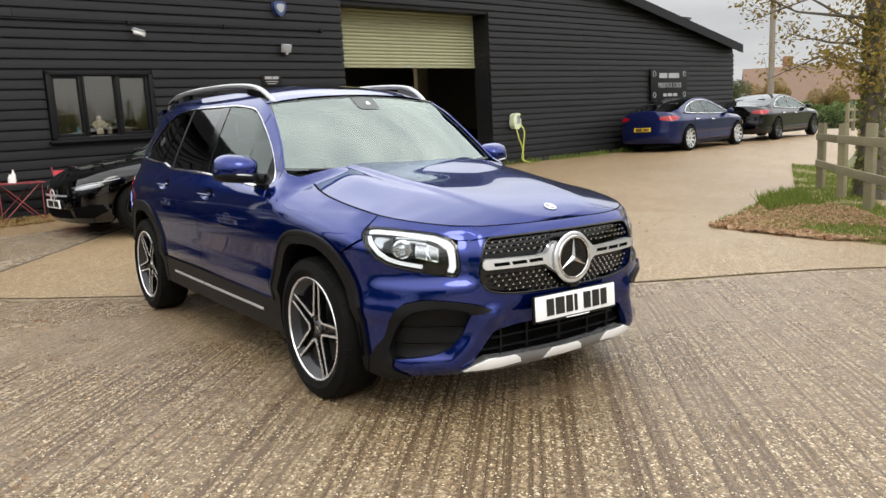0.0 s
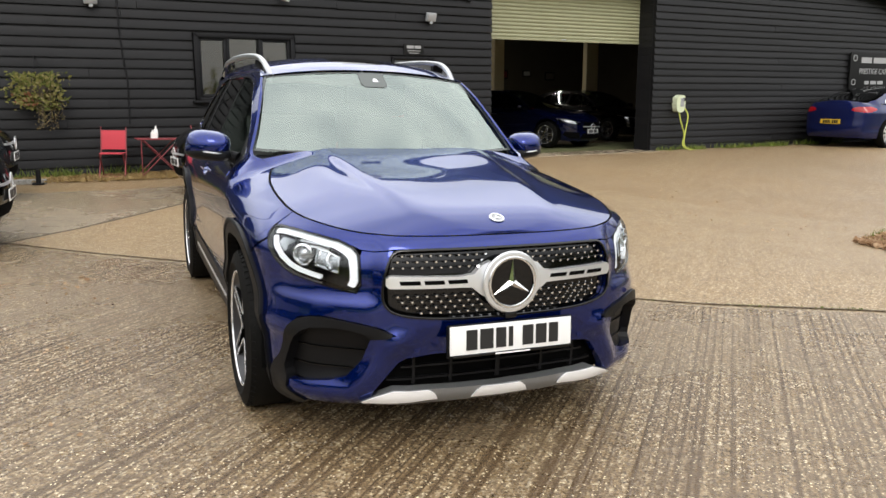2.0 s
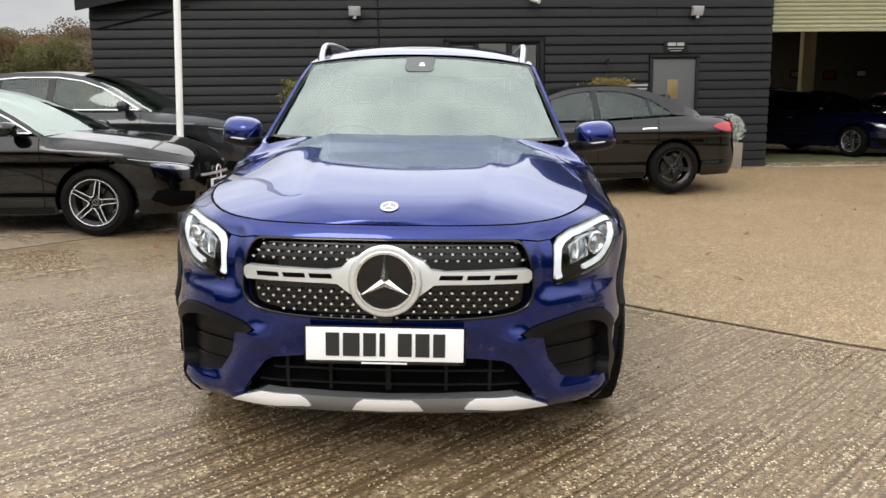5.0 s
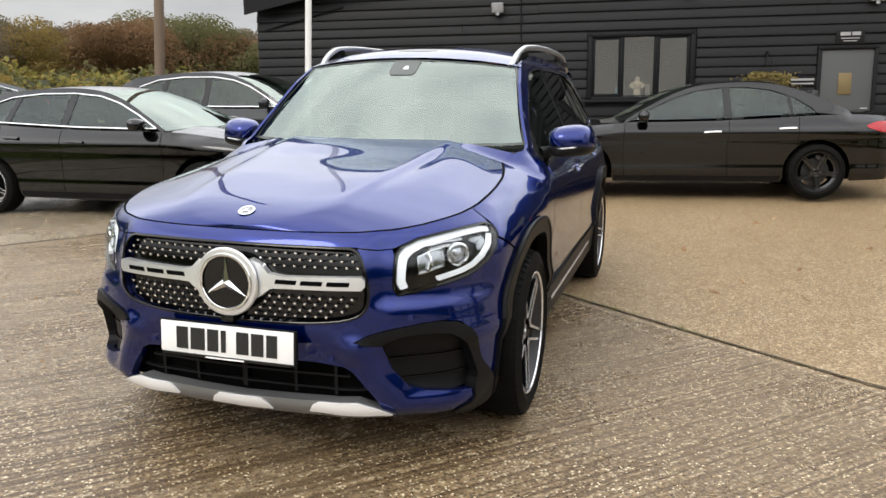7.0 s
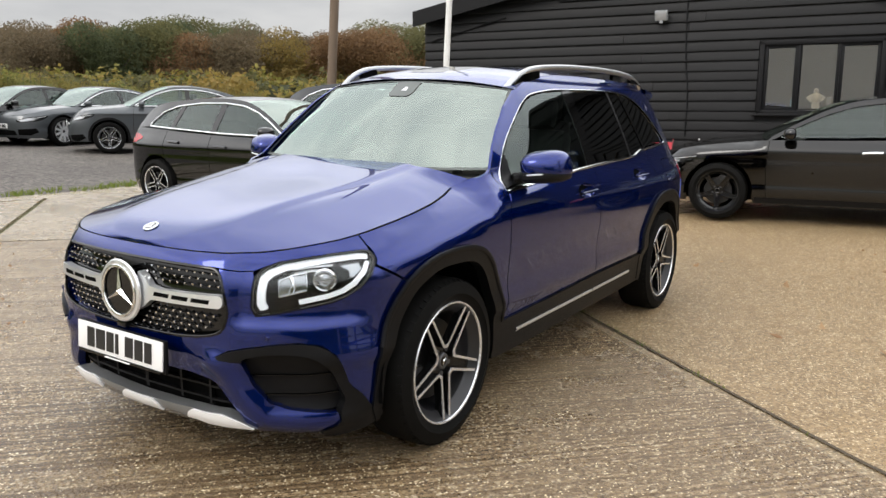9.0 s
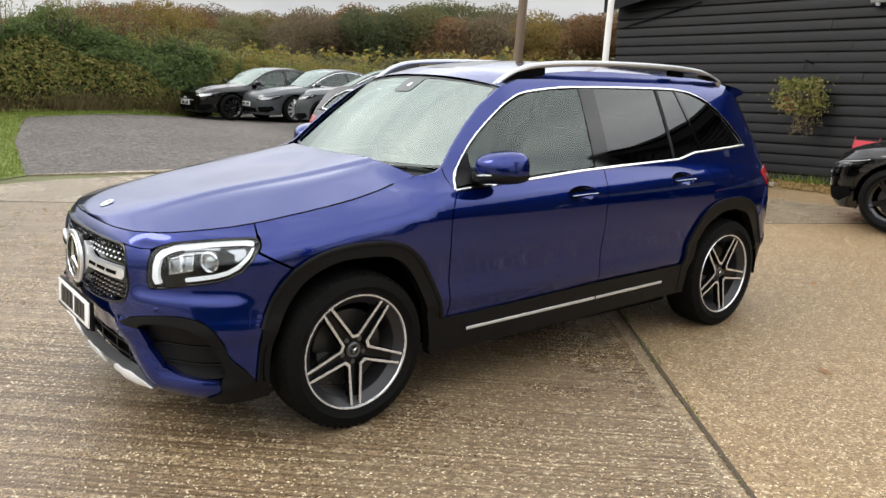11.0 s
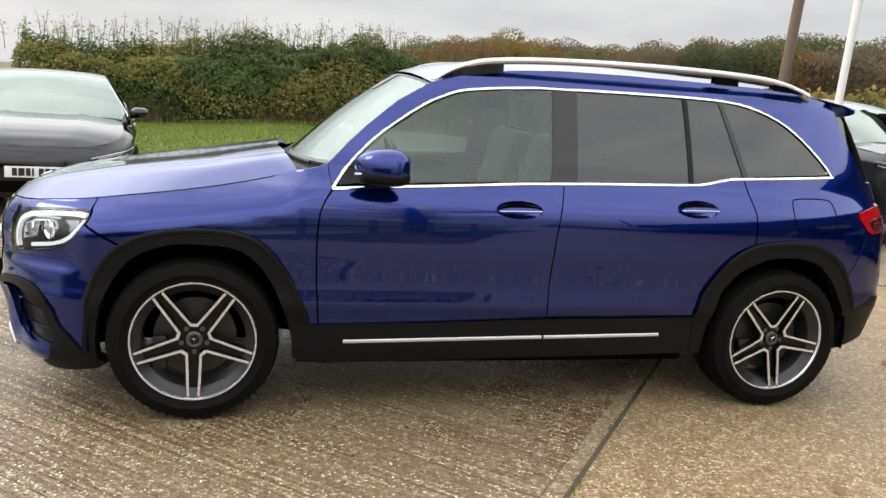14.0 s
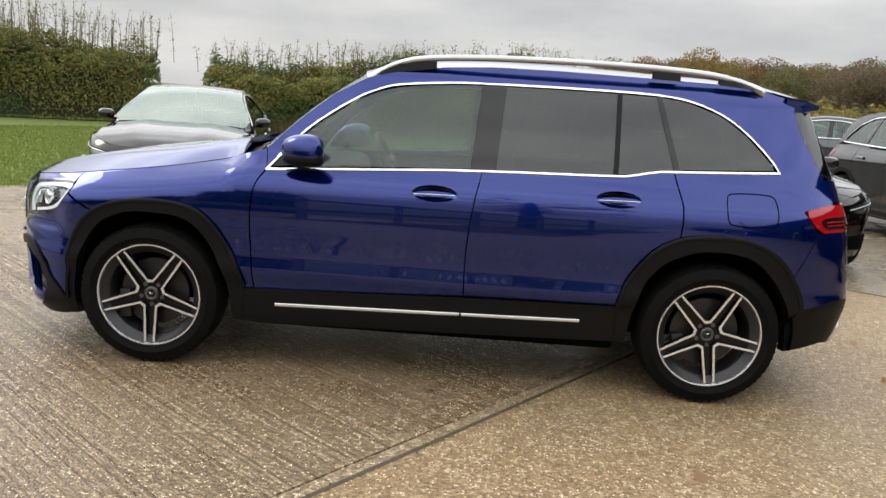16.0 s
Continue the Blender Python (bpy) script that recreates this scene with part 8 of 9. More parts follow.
tw_ = [(rr_.normal(0, 0.30), rr_.normal(0, 0.30), rr_.uniform(1.7, 4.6)) for _ in range(3200)]
part("crown", leaf_cloud("crown", tw_, [(p[0], p[1], 0.4) for p in tw_], 0.038, YELLOWL, rr_), None, tr_)
ivy = [(0.2 * math.cos(a) * (1.15 - z * 0.1), 0.2 * math.sin(a) * (1.15 - z * 0.1), z) for a, z in zip(rr_.uniform(0, 6.28, 900), rr_.uniform(0.0, 3.2, 900))]
part("ivy", leaf_cloud("ivy", ivy, [(p[0], p[1], 0.1) for p in ivy], 0.05, HEDGEG, rr_), None, tr_)

# garden trees, roofs and pole in the distance
for x, y, s, k in ((46, 25, 0.29, 3), (52, 24, 0.26, 3), (60, 30, 0.30, 4), (38, 22.5, 0.27, 4), (66, 26, 0.30, 0), (72, 40, 0.34, 2)):
    c = copy_thing(protos[k], pose(x, y, gz(24, 12) - 0.5, 0, 0, k * 50))
    c.scale = (s * 0.8, s * 0.8, s)
    tagged(c, "small garden tree by the distant houses", "tree", "trees by the houses")


def house(x, y, heading, w, d, eaves, ridge, label):
    h = thing("house", pose(x, y, 0.5, 0, 0, heading), label, "house")
    t = B()
    prism(t, [(-w / 2, 0), (w / 2, 0), (w / 2, eaves), (0, ridge), (-w / 2, eaves)], -d / 2, d / 2, "y")
    part("house_wall", t, WHITEM, h)
    t = B()
    for s in (1, -1):
        prism(t, [(s * (w / 2 + 0.35), eaves - 0.35), (0, ridge), (0, ridge + 0.15), (s * (w / 2 + 0.4), eaves - 0.25)], -d / 2 - 0.3, d / 2 + 0.3, "y")
    rf_ = part("house_roof", t, TILE, h)
    t = B()
    box(t, (0.6, d * 0.2, ridge + 0.3), (0.7, 0.7, 1.3), 0.02)
    part("chimney", t, BRICKM, rf_)
    for i in range(3):
        t = B()
        box(t, (-w / 2 - 0.02, -d / 2 + d * (i + 0.7) / 3.4, eaves * 0.6), (0.06, 0.9, 1.0), 0.01)
        wi = part("house_window", t, FRAMEBLK, h)
        t = B()
        box(t, (-w / 2 - 0.06, -d / 2 + d * (i + 0.7) / 3.4, eaves * 0.6), (0.02, 0.8, 0.9))
        part("pane", t, PANE, wi)
    for zz in (1.4,):
        t = B()
        box(t, (0, -d / 2 - 0.02, zz), (1.2, 0.06, 1.0), 0.01)
        part("house_window", t, FRAMEBLK, h)
    return h


house(57, 27.5, 35, 7, 10, 2.4, 4.8, "white rendered bungalow with a brown tiled roof, far off")
house(48, 31, 120, 8, 12, 2.2, 4.6, "low house with a brown tiled roof beyond the barn")
tp = B()
tube(tp, [(0, 0, -1), (0, 0, 5), (0.1, 0, 11)], [0.16, 0.14, 0.11], 10)
solid("telegraph_pole", tp, GREYWOOD, "grey weathered telegraph pole beyond the barn", "pole", "", "", pose(34.5, 17.6, 0.6))
tp = B()
tube(tp, [(0, 0, -0.4), (0, 0, 4), (0, 0, 9)], [0.085, 0.08, 0.07], 12)
solid("telegraph_pole", tp, POLEWOOD, "brown weathered wooden telegraph pole by the cars", "pole", "", "", pose(-7.15, 6.95, gz(-7.15, 6.95), -2.0, 1.2, 0))
tp = B()
tube(tp, [(0, 0, -0.2), (0, 0, 2.5), (0, 0, 5.2)], 0.042, 12)
solid("flag_pole", tp, WHITEM, "thin white painted pole beside the parked cars", "pole", "", "", pose(-3.37, 5.0, gz(-3.37, 5.0), -1.0, 0.9, 0))

# post and rail fence
fence = thing("fence", Matrix.Identity(4), "weathered green-grey post and rail fence along the verge", "fence")
fp = [(11.6, 2.68), (10.1, 1.53), (8.65, 0.41), (7.25, -0.67), (5.95, -1.67), (4.75, -2.62)]
for x, y in fp:
    t = B()
    box(t, (x, y, gz(x, y) + 0.55), (0.12, 0.12, 1.35), 0.012)
    part("post", t, FENCEWOOD, fence)
for a, c in zip(fp, fp[1:]):
    for z in (0.50, 0.98):
        A_, C_ = Vector((*a, gz(*a) + z)), Vector((*c, gz(*c) + z))
        t = B()
        ln_ = (C_ - A_).length
        box(t, (0, 0, 0), (ln_ + 0.06, 0.045, 0.125), 0.008, Matrix.Translation((A_ + C_) / 2 + Vector((-0.05, 0.06, 0))) @ (C_ - A_).to_track_quat("X", "Z").to_matrix().to_4x4())
        part("rail", t, FENCEWOOD, fence)
fence2 = thing("fence", Matrix.Identity(4), "far post and rail fence along the lane", "fence")
fp2 = [(29.5, 11.2), (32, 12.2), (35, 13.2), (38, 14.2), (41, 15.2)]
for x, y in fp2:
    t = B()
    box(t, (x, y, gz(x, y) + 0.5), (0.12, 0.12, 1.2), 0.012)
    part("post", t, FENCEWOOD, fence2)
for a, c in zip(fp2, fp2[1:]):
    for z in (0.45, 0.9):
        A_, C_ = Vector((*a, gz(*a) + z)), Vector((*c, gz(*c) + z))
        t = B()
        box(t, (0, 0, 0), ((C_ - A_).length, 0.045, 0.12), 0.008, Matrix.Translation((A_ + C_) / 2) @ (C_ - A_).to_track_quat("X", "Z").to_matrix().to_4x4())
        part("rail", t, FENCEWOOD, fence2)

# crumbs of leaf and grit on the wet concrete
crumb_ = [(-7.2, -1.8), (-2.2, -3.4), (-1.2, -0.6), (-1.6, 1.6), (-5.0, 2.0), (-8.0, 1.6)]
tagged(new("leaf_crumbs", leaf_cloud("leaf_crumbs", scatter(crumb_, 420, rnd_, 0.006, 0.7), [(0, 0, 1)] * 420, 0.013, LITTER, rnd_, 0.7, 0.1)), "dark crumbs of wet leaf on the concrete", "leaves", "", "stuff")
crumb_ = [(2.0, 2.4), (6.5, 0.5), (7.5, 4.0), (5.0, 6.5), (1.5, 5.0)]
tagged(new("leaf_crumbs", leaf_cloud("leaf_crumbs", scatter(crumb_, 160, rnd_, 0.006, 0.7), [(0, 0, 1)] * 160, 0.016, LITTER, rnd_, 0.7, 0.1)), "dark crumbs of wet leaf on the concrete", "leaves", "", "stuff")


# ---- fittings and furniture at the barn ----
def at_wall(u, d, v=0.0):
    return WALLM @ Matrix.Translation((u, d, v))


def flood(u, v, label):
    f = thing("floodlight", at_wall(u, -0.03, v), label, "floodlight", "floodlights on the barn")
    part("lamp_body", box(B(), (0, -0.10, 0), (0.20, 0.07, 0.16), 0.012, pose(0, 0, 0, 18, 0, 0)), GREYPLASTIC, f)
    part("lens", box(B(), (0, -0.145, -0.005), (0.16, 0.012, 0.12), 0.004, pose(0, 0, 0, 18, 0, 0)), SIGNPALE, f)
    part("bracket", tube(B(), [(0, 0.01, -0.02), (0, -0.07, -0.05)], 0.015, 8), FRAMEBLK, f)
    s = part("motion_sensor", box(B(), (0, -0.09, -0.13), (0.06, 0.06, 0.06), 0.02), GREYPLASTIC, f)
    return f


flood(-1.64, 2.78, "small white floodlight with a sensor on the boards")
flood(4.32, 2.76, "small grey floodlight with a sensor on the boards")
cc = thing("security_camera", at_wall(1.38, -0.03, 2.94), "white bullet security camera on a short bracket", "camera")
part("camera_body", tube(B(), [(0.0, -0.10, 0.0), (0.12, -0.22, -0.06)], [0.045, 0.04], 14), WHITEM, cc)
part("sunshield", box(B(), (0, 0, 0), (0.20, 0.10, 0.01), 0.004, pose(0.06, -0.16, 0.03, 10, 20, -45)), GREYPLASTIC, cc)
part("bracket", tube(B(), [(0, 0.02, 0.05), (0, -0.08, 0.03), (0.02, -0.12, 0.0)], 0.016, 8), WHITEM, cc)
bl = thing("alarm_box", at_wall(4.25, -0.06, 3.46), "dark blue and white alarm bell box", "alarm")
part("box", prism(B(), chaikin([(-0.14, 0.15), (0.14, 0.15), (0.13, -0.02), (0.0, -0.17), (-0.13, -0.02)], 2), -0.09, 0.05, "y"), BADGEBLUE, bl)
part("front_panel", prism(B(), chaikin([(-0.09, 0.10), (0.09, 0.10), (0.08, 0.0), (0.0, -0.09), (-0.08, 0.0)], 2), -0.096, -0.088, "y"), GREYPLASTIC, bl)
cd = B()
tube(cd, [(-5.9, -0.055, 2.5), (-4.4, -0.055, 2.86)], 0.014, 6)
tube(cd, [(-3.4, -0.055, 3.08), (-0.6, -0.055, 3.09), (2.4, -0.055, 3.09), (5.24, -0.055, 3.10)], 0.014, 8)
solid("conduit", cd, FRAMEBLK, "black cable conduit fixed along the boards", "conduit", "", "", WALLM)
for u in (1.33, 3.1, 5.2):
    solid("junction_box", box(B(), (u, -0.06, 3.10), (0.07, 0.05, 0.07), 0.008), FRAMEBLK, "small black junction box on the conduit", "junction box", "boxes on the conduit", "", WALLM)
cb = B()
tube(cb, curve([(-1.24, -0.045, 4.2), (-1.25, -0.045, 2.6), (-1.22, -0.045, 1.9), (-1.18, -0.045, 1.5), (-1.19, -0.045, 0.82)], 5), 0.013, 6)
solid("cable", cb, FRAMEBLK, "loose black cable hanging down the boards", "cable", "", "", WALLM)


def wording(parent, text, size, m, mat):
    c = bpy.data.curves.new("wording", "FONT")
    c.body, c.size, c.align_x, c.align_y, c.extrude = text, size, "CENTER", "CENTER", 0.002
    o = bpy.data.objects.new("wording", c)
    scene.collection.objects.link(o)
    dg = bpy.context.evaluated_depsgraph_get()
    me = bpy.data.meshes.new_from_object(o.evaluated_get(dg))
    bpy.data.objects.remove(o)
    bpy.data.curves.remove(c)
    me.materials.clear()
    me.materials.append(mat)
    return part("wording", me, None, parent, "", 35, m)


sg_ = thing("sign", at_wall(17.98, -0.095, 1.90), "black trade sign with pale lettering on the barn", "sign")
part("board", box(B(), (0, 0, 0), (2.06, 0.03, 0.96), 0.006), SIGNBLACK, sg_)
wording(sg_, "PRESTIGE CARS", 0.21, pose(0, -0.02, -0.02, 90, 0, 0) @ Matrix.Scale(0.9, 4, (1, 0, 0)), SIGNPALE)
for x, w in ((-0.36, 0.44), (0.24, 0.60)):
    part("name_bar", box(B(), (x, -0.018, 0.28), (w, 0.006, 0.15)), SIGNPALE, sg_)
for x, w in ((-0.28, 0.18), (0.0, 0.24), (0.3, 0.24)):
    part("number_bar", box(B(), (x, -0.018, -0.31), (w, 0.006, 0.09)), SIGNPALE, sg_)
for x, z in ((-0.85, 0.33), (0.85, 0.33), (-0.85, -0.30), (0.85, -0.30)):
    r_ = ring(B(), (x, -0.02, z), 0.075, 0.012, 24)
    part("badge_ring", r_, SIGNPALE, sg_)
sn = thing("sign", at_wall(3.98, -0.05, 2.12), "small black and white name sign over the door", "sign")
part("board", box(B(), (0, 0, 0), (0.42, 0.016, 0.22), 0.003), SIGNBLACK, sn)
for z, x, w, h in ((0.05, -0.075, 0.15, 0.055), (0.05, 0.085, 0.13, 0.055), (-0.02, 0.0, 0.28, 0.014), (-0.062, 0.0, 0.20, 0.014)):
    part("text_bar", box(B(), (x, -0.010, z), (w, 0.004, h)), SIGNPALE, sn)
s2 = thing("sign", at_wall(3.31, -0.05, 1.44), "small white notice beside the door", "sign")
part("board", box(B(), (0, 0, 0), (0.42, 0.014, 0.15), 0.003), SIGNBLACK, s2)
for z, w, h in ((0.03, 0.36, 0.035), (-0.035, 0.34, 0.025)):
    part("text_bar", box(B(), (0, -0.009, z), (w, 0.004, h)), SIGNPALE, s2)

ch = thing("car_charger", at_wall(10.84, -0.04, 1.06), "pale green wall charger with a coiled yellow-green cable", "charger")
part("case", prism(B(), chaikin([(-0.13, 0.20), (0.10, 0.21), (0.14, 0.1), (0.12, -0.19), (-0.10, -0.20), (-0.15, -0.05)], 2), -0.14, 0.02, "y"), PALEPLASTIC, ch)
part("face", box(B(), (0.03, -0.145, 0.04), (0.11, 0.012, 0.20), 0.01), GREYPLASTIC, ch)
part("socket", lathe(B(), [(0.0, 0.0001), (0.0, 0.04), (0.02, 0.045)], 16), FRAMEBLK, ch, "", 35, pose(0.06, -0.15, 0.10, 0, 0, -90))
cbl = B()
tube(cbl, curve([(-0.02, -0.10, -0.18), (0.0, -0.16, -0.42), (0.10, -0.18, -0.7), (0.06, -0.2, -0.95), (0.22, -0.3, -1.06), (0.42, -0.35, -1.09), (0.34, -0.45, -1.10), (0.2, -0.4, -1.10)], 6), 0.017, 8)
tube(cbl, curve([(0.12, -0.14, -0.10), (0.17, -0.2, -0.28), (0.12, -0.2, -0.6), (0.08, -0.22, -0.95), (0.28, -0.3, -1.07), (0.50, -0.28, -1.09), (0.46, -0.4, -1.10)], 6), 0.017, 8)
part("cable", cbl, GREENHOSE, ch)

BASKETL = leafy("basket_leaves", [(0.10, 0.12, 0.03), (0.17, 0.18, 0.04), (0.28, 0.25, 0.08), (0.32, 0.27, 0.13)])
FLOWERR = leafy("red_flowers", [(0.26, 0.10, 0.05), (0.30, 0.14, 0.07), (0.22, 0.15, 0.07)])
DULLWHITE = stony("dirty_white_paint", [(0.30, 0.29, 0.26), (0.42, 0.41, 0.38), (0.52, 0.51, 0.48)], 30)
WHITEFL = leafy("white_flowers", [(0.70, 0.70, 0.68), (0.60, 0.62, 0.60), (0.40, 0.48, 0.42)])


def basket(u, v, w, h, trail, seed, mat):
    r = np.random.default_rng(seed)
    hb_ = thing("hanging_basket", at_wall(u, -0.30, v), "hanging basket of trailing autumn plants on an iron bracket", "hanging basket", "hanging baskets")
    bk = B()
    lathe(bk, [(-0.16, 0.03), (-0.13, 0.12), (-0.05, 0.17), (0.0, 0.18)], 18)
    bmesh.ops.transform(bk, matrix=pose(0, 0, 0, 0, -90, 0), verts=bk.verts)
    part("basket", bk, BARK, hb_)
    br = B()
    tube(br, [(0, 0.29, 0.10), (0, 0.28, 0.42), (0, 0.02, 0.46)], 0.012, 6)
    part("bracket", br, FRAMEBLK, hb_)
    for a in (0, 2.1, 4.2):
        part("chain", tube(B(), [(0, 0.02, 0.46), (0.17 * math.cos(a), 0.17 * math.sin(a), 0.0)], 0.005, 5), FRAMEBLK, hb_)
    cs = [(r.normal(0, w * 0.24), r.normal(0, 0.11), r.uniform(-h * 0.72, h * 0.38) * (0.6 + 0.4 * r.uniform())) for _ in range(1300)]
    part("trailing_plant", leaf_cloud("trailing_plant", cs, [(0, -1, 0.3)] * len(cs), 0.032, mat, r), None, hb_)
    fl = [(r.normal(-w * 0.18, w * 0.14), r.normal(-0.12, 0.05), r.uniform(-h * 0.55, -h * 0.2)) for _ in range(50)]
    part("pale_foliage", leaf_cloud("pale_foliage", fl, [(0, -1, 0.2)] * len(fl), 0.022, FLOWERR, r, 0.8), None, hb_)
    if trail:
        tb, tl = B(), []
        for k in range(9):
            x, y = r.normal(w * 0.16, w * 0.13), r.normal(-0.05, 0.06)
            z1 = -h * 0.6 - trail * r.uniform(0.4, 1.0)
            tube(tb, [(x, y, 0), (x + r.normal(0, 0.02), y, z1 * 0.5), (x + r.normal(0, 0.03), y, z1)], 0.004, 4)
            tl += [(x + r.normal(0, 0.025), y + r.normal(0, 0.02), z1 * q) for q in r.uniform(0.2, 1.0, 40)]
        part("stems", tb, BARK, hb_)
        part("trailing_leaves", leaf_cloud("trailing_leaves", tl, [(0, -1, 0)] * len(tl), 0.018, DRYGRASS, r), None, hb_)
    return hb_


basket(-2.50, 1.42, 0.68, 0.55, 0.45, 31, BASKETL)
basket(2.72, 1.46, 0.66, 0.36, 0.0, 32, leafy("faded_basket_leaves", [(0.20, 0.15, 0.05), (0.30, 0.23, 0.09), (0.24, 0.20, 0.06), (0.14, 0.13, 0.04)]))


def garden_chair(u, d, turn, label):
    p = wall_pt(u, d)
    c = thing("folding_chair", pose(p[0], p[1], p[2] + 0.012, 0, 0, 6 + turn) @ Matrix.Scale(0.84, 4), label, "chair", "folding chairs by the barn")
    part("seat", box(B(), (0, 0.0, 0.44), (0.42, 0.36, 0.018), 0.006), REDCLOTH, c)
    part("backrest", box(B(), (0, 0, 0), (0.42, 0.012, 0.36), 0.004, pose(0, 0.20, 0.68, -12, 0, 0)), REDCLOTH, c)
    for x in (-0.22, 0.22):
        part("leg", tube(B(), [(x, -0.20, 0.0), (x, 0.14, 0.46), (x, 0.26, 0.92)], 0.011, 8), REDMETAL, c)
        part("leg", tube(B(), [(x * 0.92, 0.22, 0.0), (x * 0.92, -0.18, 0.45)], 0.011, 8), REDMETAL, c)
    for y, z in ((-0.20, 0.02), (0.22, 0.02), (-0.17, 0.435)):
        part("stretcher", tube(B(), [(-0.21, y, z), (0.21, y, z)], 0.008, 6), REDMETAL, c)
    return c


garden_chair(-1.55, -0.55, -14, "folding chair with faded red canvas, on leaf litter")
garden_chair(-0.10, -0.70, 20, "folding chair with red canvas behind the table")
p = wall_pt(-0.84, -0.5)
tb_ = thing("folding_table", pose(p[0], p[1], p[2] + 0.012, 0, 0, 6) @ Matrix.Scale(0.82, 4), "dark red folding metal garden table against the barn", "table")
part("tabletop", box(B(), (0, 0, 0.70), (0.86, 0.55, 0.022), 0.006), REDMETAL, tb_)
for x in (-0.36, 0.36):
    part("leg", tube(B(), [(x, -0.24, 0), (-x * 0.9, -0.24, 0.69)], 0.010, 6), REDMETAL, tb_)
    part("leg", tube(B(), [(x, 0.24, 0), (-x * 0.9, 0.24, 0.69)], 0.010, 6), REDMETAL, tb_)
    part("leg", tube(B(), [(x, -0.24, 0), (x, -0.22, 0.69)], 0.009, 6), REDMETAL, tb_)
for x, h in ((-0.12, 0.13), (-0.06, 0.20)):
    q = tb_.matrix_world @ Vector((x, -0.05, 0.712))
    bt = lathe(B(), [(0, 0.0001), (0, 0.033), (h * 0.65, 0.033), (h * 0.8, 0.014), (h, 0.012), (h, 0.0001)], 14)
    solid("bottle", bt, WHITEM, "white plastic spray bottle on the garden table", "bottle", "bottles on the table", "", Matrix.Translation(q) @ Matrix.Rotation(radians(-90), 4, "Y"))

p = wall_pt(4.88, -0.30)
pl_ = thing("planter", pose(p[0], p[1], p[2], 0, 0, 6), "weathered wooden planter full of white flowers", "planter")
part("tub", box(B(), (0, 0, 0.22), (0.42, 0.36, 0.46), 0.01), GREYWOOD, pl_)
rw = np.random.default_rng(3)
cs = [tuple(v) for v in rw.normal(0, 1, (900, 3))]
cs = [(a / math.sqrt(a * a + b * b + c * c) * 0.27 * q, b / math.sqrt(a * a + b * b + c * c) * 0.22 * q, 0.66 + c / math.sqrt(a * a + b * b + c * c) * 0.26 * q) for (a, b, c), q in zip(cs, rw.uniform(0.7, 1.1, 900))]
part("pale_foliage", leaf_cloud("pale_foliage", cs, [(a, b, c - 0.6) for a, b, c in cs], 0.03, WHITEFL, rw, 0.7), None, pl_)

kb = B()
p0, p1 = wall_pt(-4.6, -0.9), wall_pt(-2.5, -0.9)
box(kb, (0, 0, 0), (math.hypot(p1[0] - p0[0], p1[1] - p0[1]), 0.10, 0.09), 0.02, Matrix.Translation(((p0[0] + p1[0]) / 2, (p0[1] + p1[1]) / 2, p0[2] + 0.035)) @ Matrix.Rotation(radians(6), 4, "Z"))
solid("kerb", kb, DULLWHITE, "low dirty white kerb in front of the barn", "kerb")
p = wall_pt(-2.62, -1.05)
bo = B()
tube(bo, [(0, 0, -0.1), (0, 0, 0.22)], 0.035, 10)
box(bo, (0, 0, 0.01), (0.16, 0.16, 0.02), 0.004)
solid("bollard", bo, FRAMEBLK, "short black post at the white kerb", "bollard", "", "", pose(*p))

# things on the window sill and in the garage
for u, d, s, mt, lb, nm in ((0.38, 0.20, (0.05, 0.05, 0.16), material("blue_bottle", (0.10, 0.28, 0.42), 0.3), "pale blue bottle on the window sill", "bottle"), (1.18, 0.2, (0.16, 0.08, 0.12), GREYWOOD, "small wooden box on the window sill", "box"), (0.90, 0.22, (0.07, 0.05, 0.2), GREYPLASTIC, "grey carton on the window sill", "carton")):
    solid(nm, box(B(), (u, d, 1.24 + s[2] / 2), s, 0.008), mt, lb, nm, "", "", WALLM)
lg = B()
box(lg, (0.76, 0.2, 1.225), (1.7, 0.26, 0.025), 0.004)
solid("inner_sill", lg, WHITEM, "inner window sill", "sill", "", "structure", WALLM)
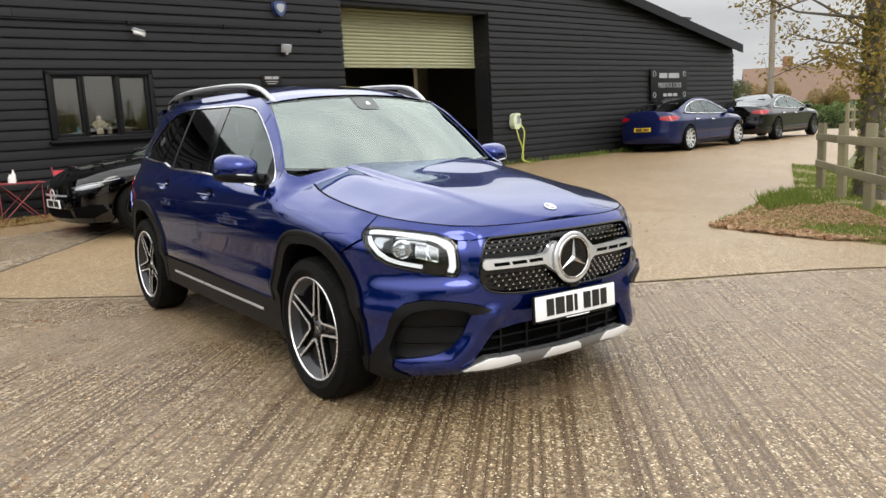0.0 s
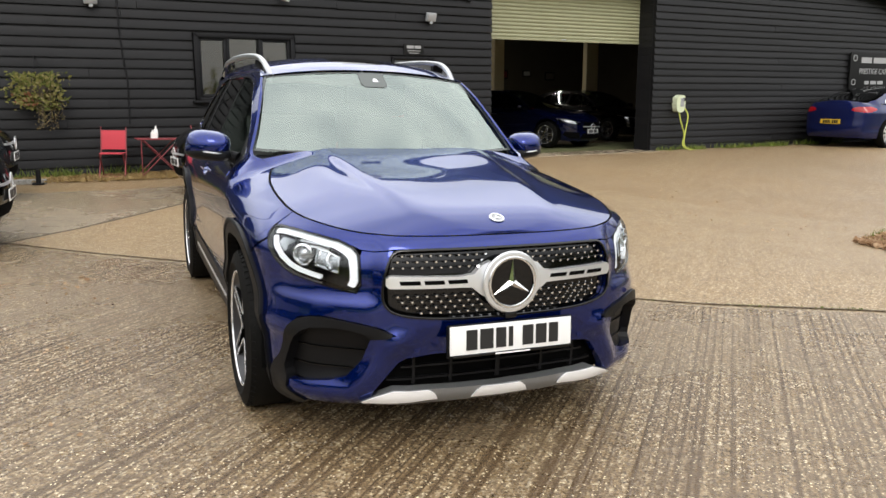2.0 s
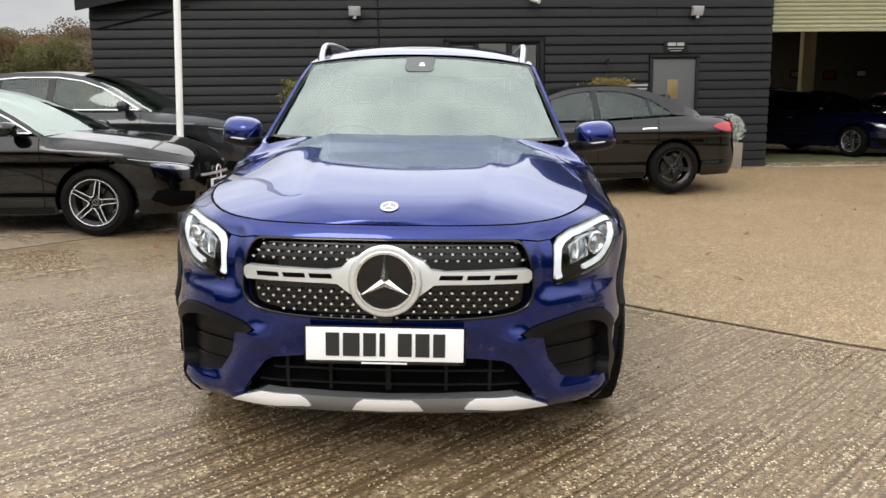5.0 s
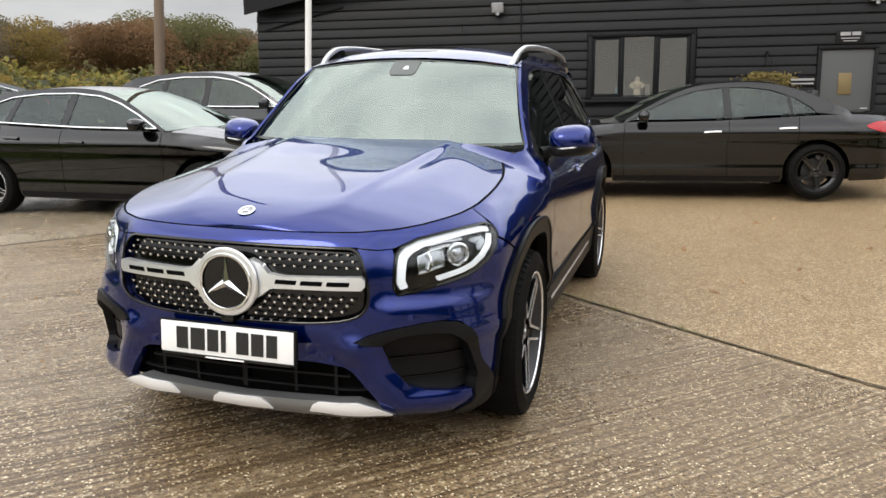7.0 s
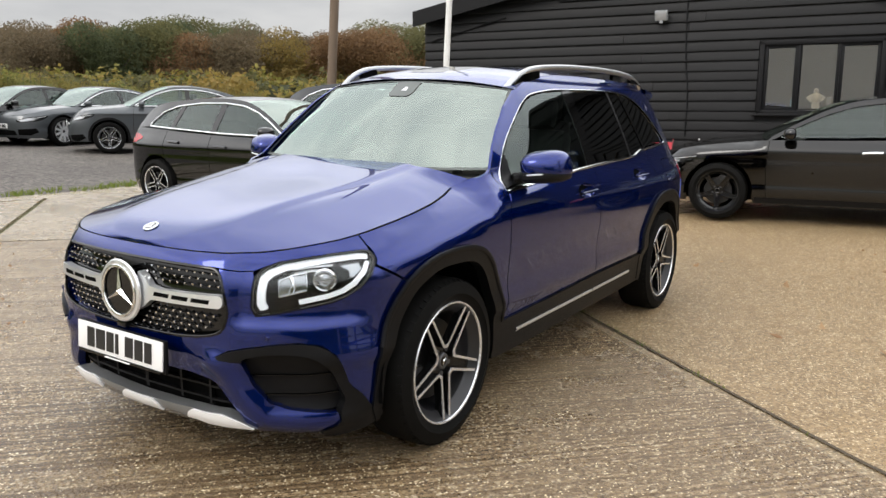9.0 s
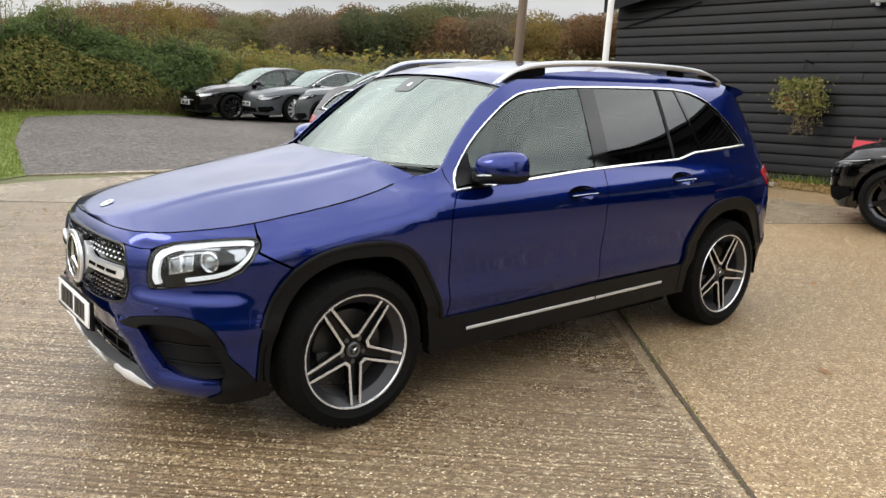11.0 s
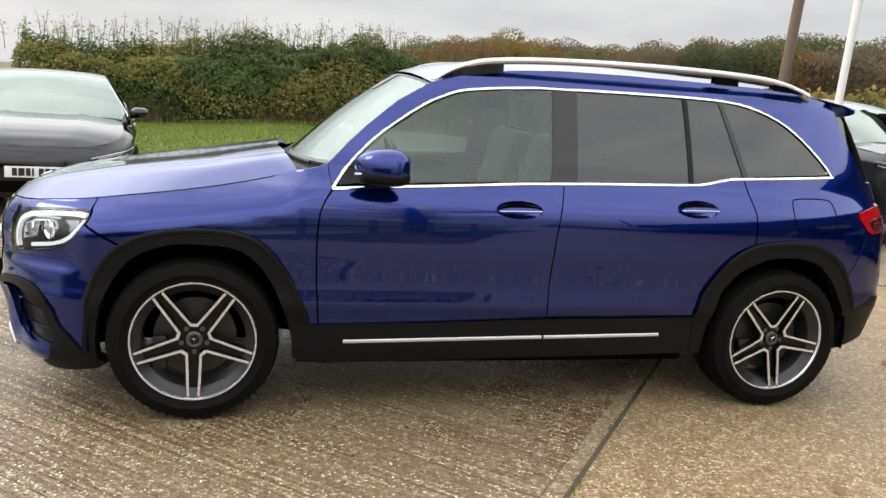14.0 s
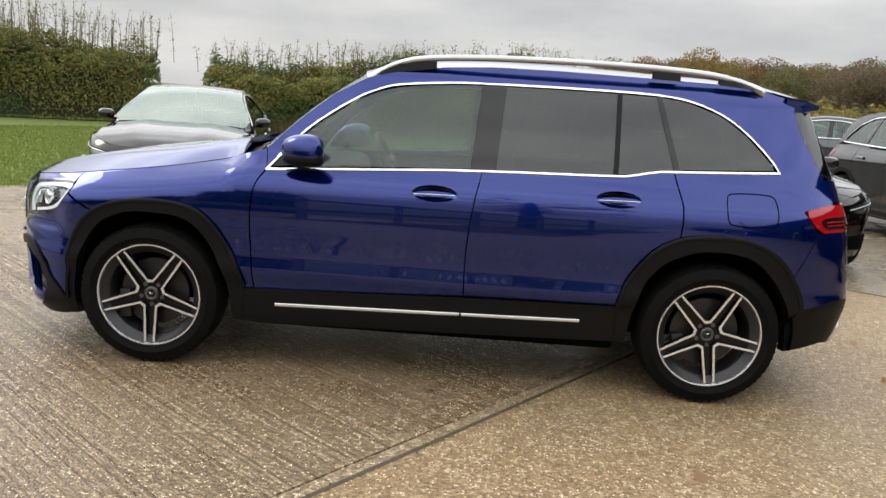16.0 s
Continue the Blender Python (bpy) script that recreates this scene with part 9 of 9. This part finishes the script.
for u, d, h, s, mt, lb in ((9.1, 4.0, -62, dict(SALOON, dark=True), INKP, "dark navy sports saloon parked inside the dim garage"), (12.9, 5.6, -75, HATCH, BLACKP, "black hatchback at the side of the dim garage"), (6.9, 9.6, -10, SUVB, material("deep_red_paint", (0.16, 0.01, 0.012), 0.3, coat=1.0), "dark red SUV at the back of the garage"), (11.0, 9.2, -20, SUVB, BLACKP, "dark SUV at the back of the garage")):
    q = WALLM @ Vector((u, d, -0.04))
    parked_car("garage_car", Matrix.Translation(q) @ Matrix.Rotation(radians(h + 90), 4, "Z"), lb, s, mt, WH_TWIN, "cars in the garage")
pb = B()
box(pb, (6.4, 2.3, 0.26), (0.42, 0.34, 0.62), 0.03)
solid("bucket_trolley", pb, material("yellow_plastic", (0.62, 0.45, 0.02), 0.45), "yellow plastic cleaning trolley inside the garage", "trolley", "", "", WALLM)
for k, (u, v, w, h) in enumerate(((11.6, 2.15, 0.5, 0.3), (12.7, 2.0, 0.62, 0.5), (13.9, 2.2, 0.42, 0.26), (15.2, 2.15, 0.5, 0.34), (16.4, 2.2, 0.4, 0.26), (17.6, 2.1, 0.5, 0.34))):
    pic = thing("picture", WALLM @ Matrix.Translation((u, 14.42, v)), "small framed picture on the dim garage wall", "picture", "pictures in the garage")
    part("picture_frame", box(B(), (0, 0, 0), (w, 0.03, h), 0.004), FRAMEBLK, pic)
    part("picture_sheet", box(B(), (0, -0.018, 0), (w - 0.08, 0.006, h - 0.08), 0.0), (REDMETAL, WHITEM, GREYWOOD)[k % 3], pic)
fg_ = B()
lathe(fg_, [(0.0, 0.050), (0.03, 0.060), (0.10, 0.050), (0.13, 0.075), (0.18, 0.085), (0.215, 0.070), (0.235, 0.030), (0.25, 0.040), (0.285, 0.042), (0.31, 0.0001)], 20)
bmesh.ops.transform(fg_, matrix=Matrix.Rotation(radians(-90), 4, "Y"), verts=fg_.verts)
for s_ in (1, -1):
    tube(fg_, [(s_ * 0.06, 0, 0.20), (s_ * 0.115, -0.01, 0.16), (s_ * 0.07, -0.03, 0.115)], [0.028, 0.026, 0.022], 8)
solid("figurine", fg_, WHITEM, "small plain white figurine on the window sill", "figurine", "", "", WALLM @ pose(0.72, 0.16, 1.262))
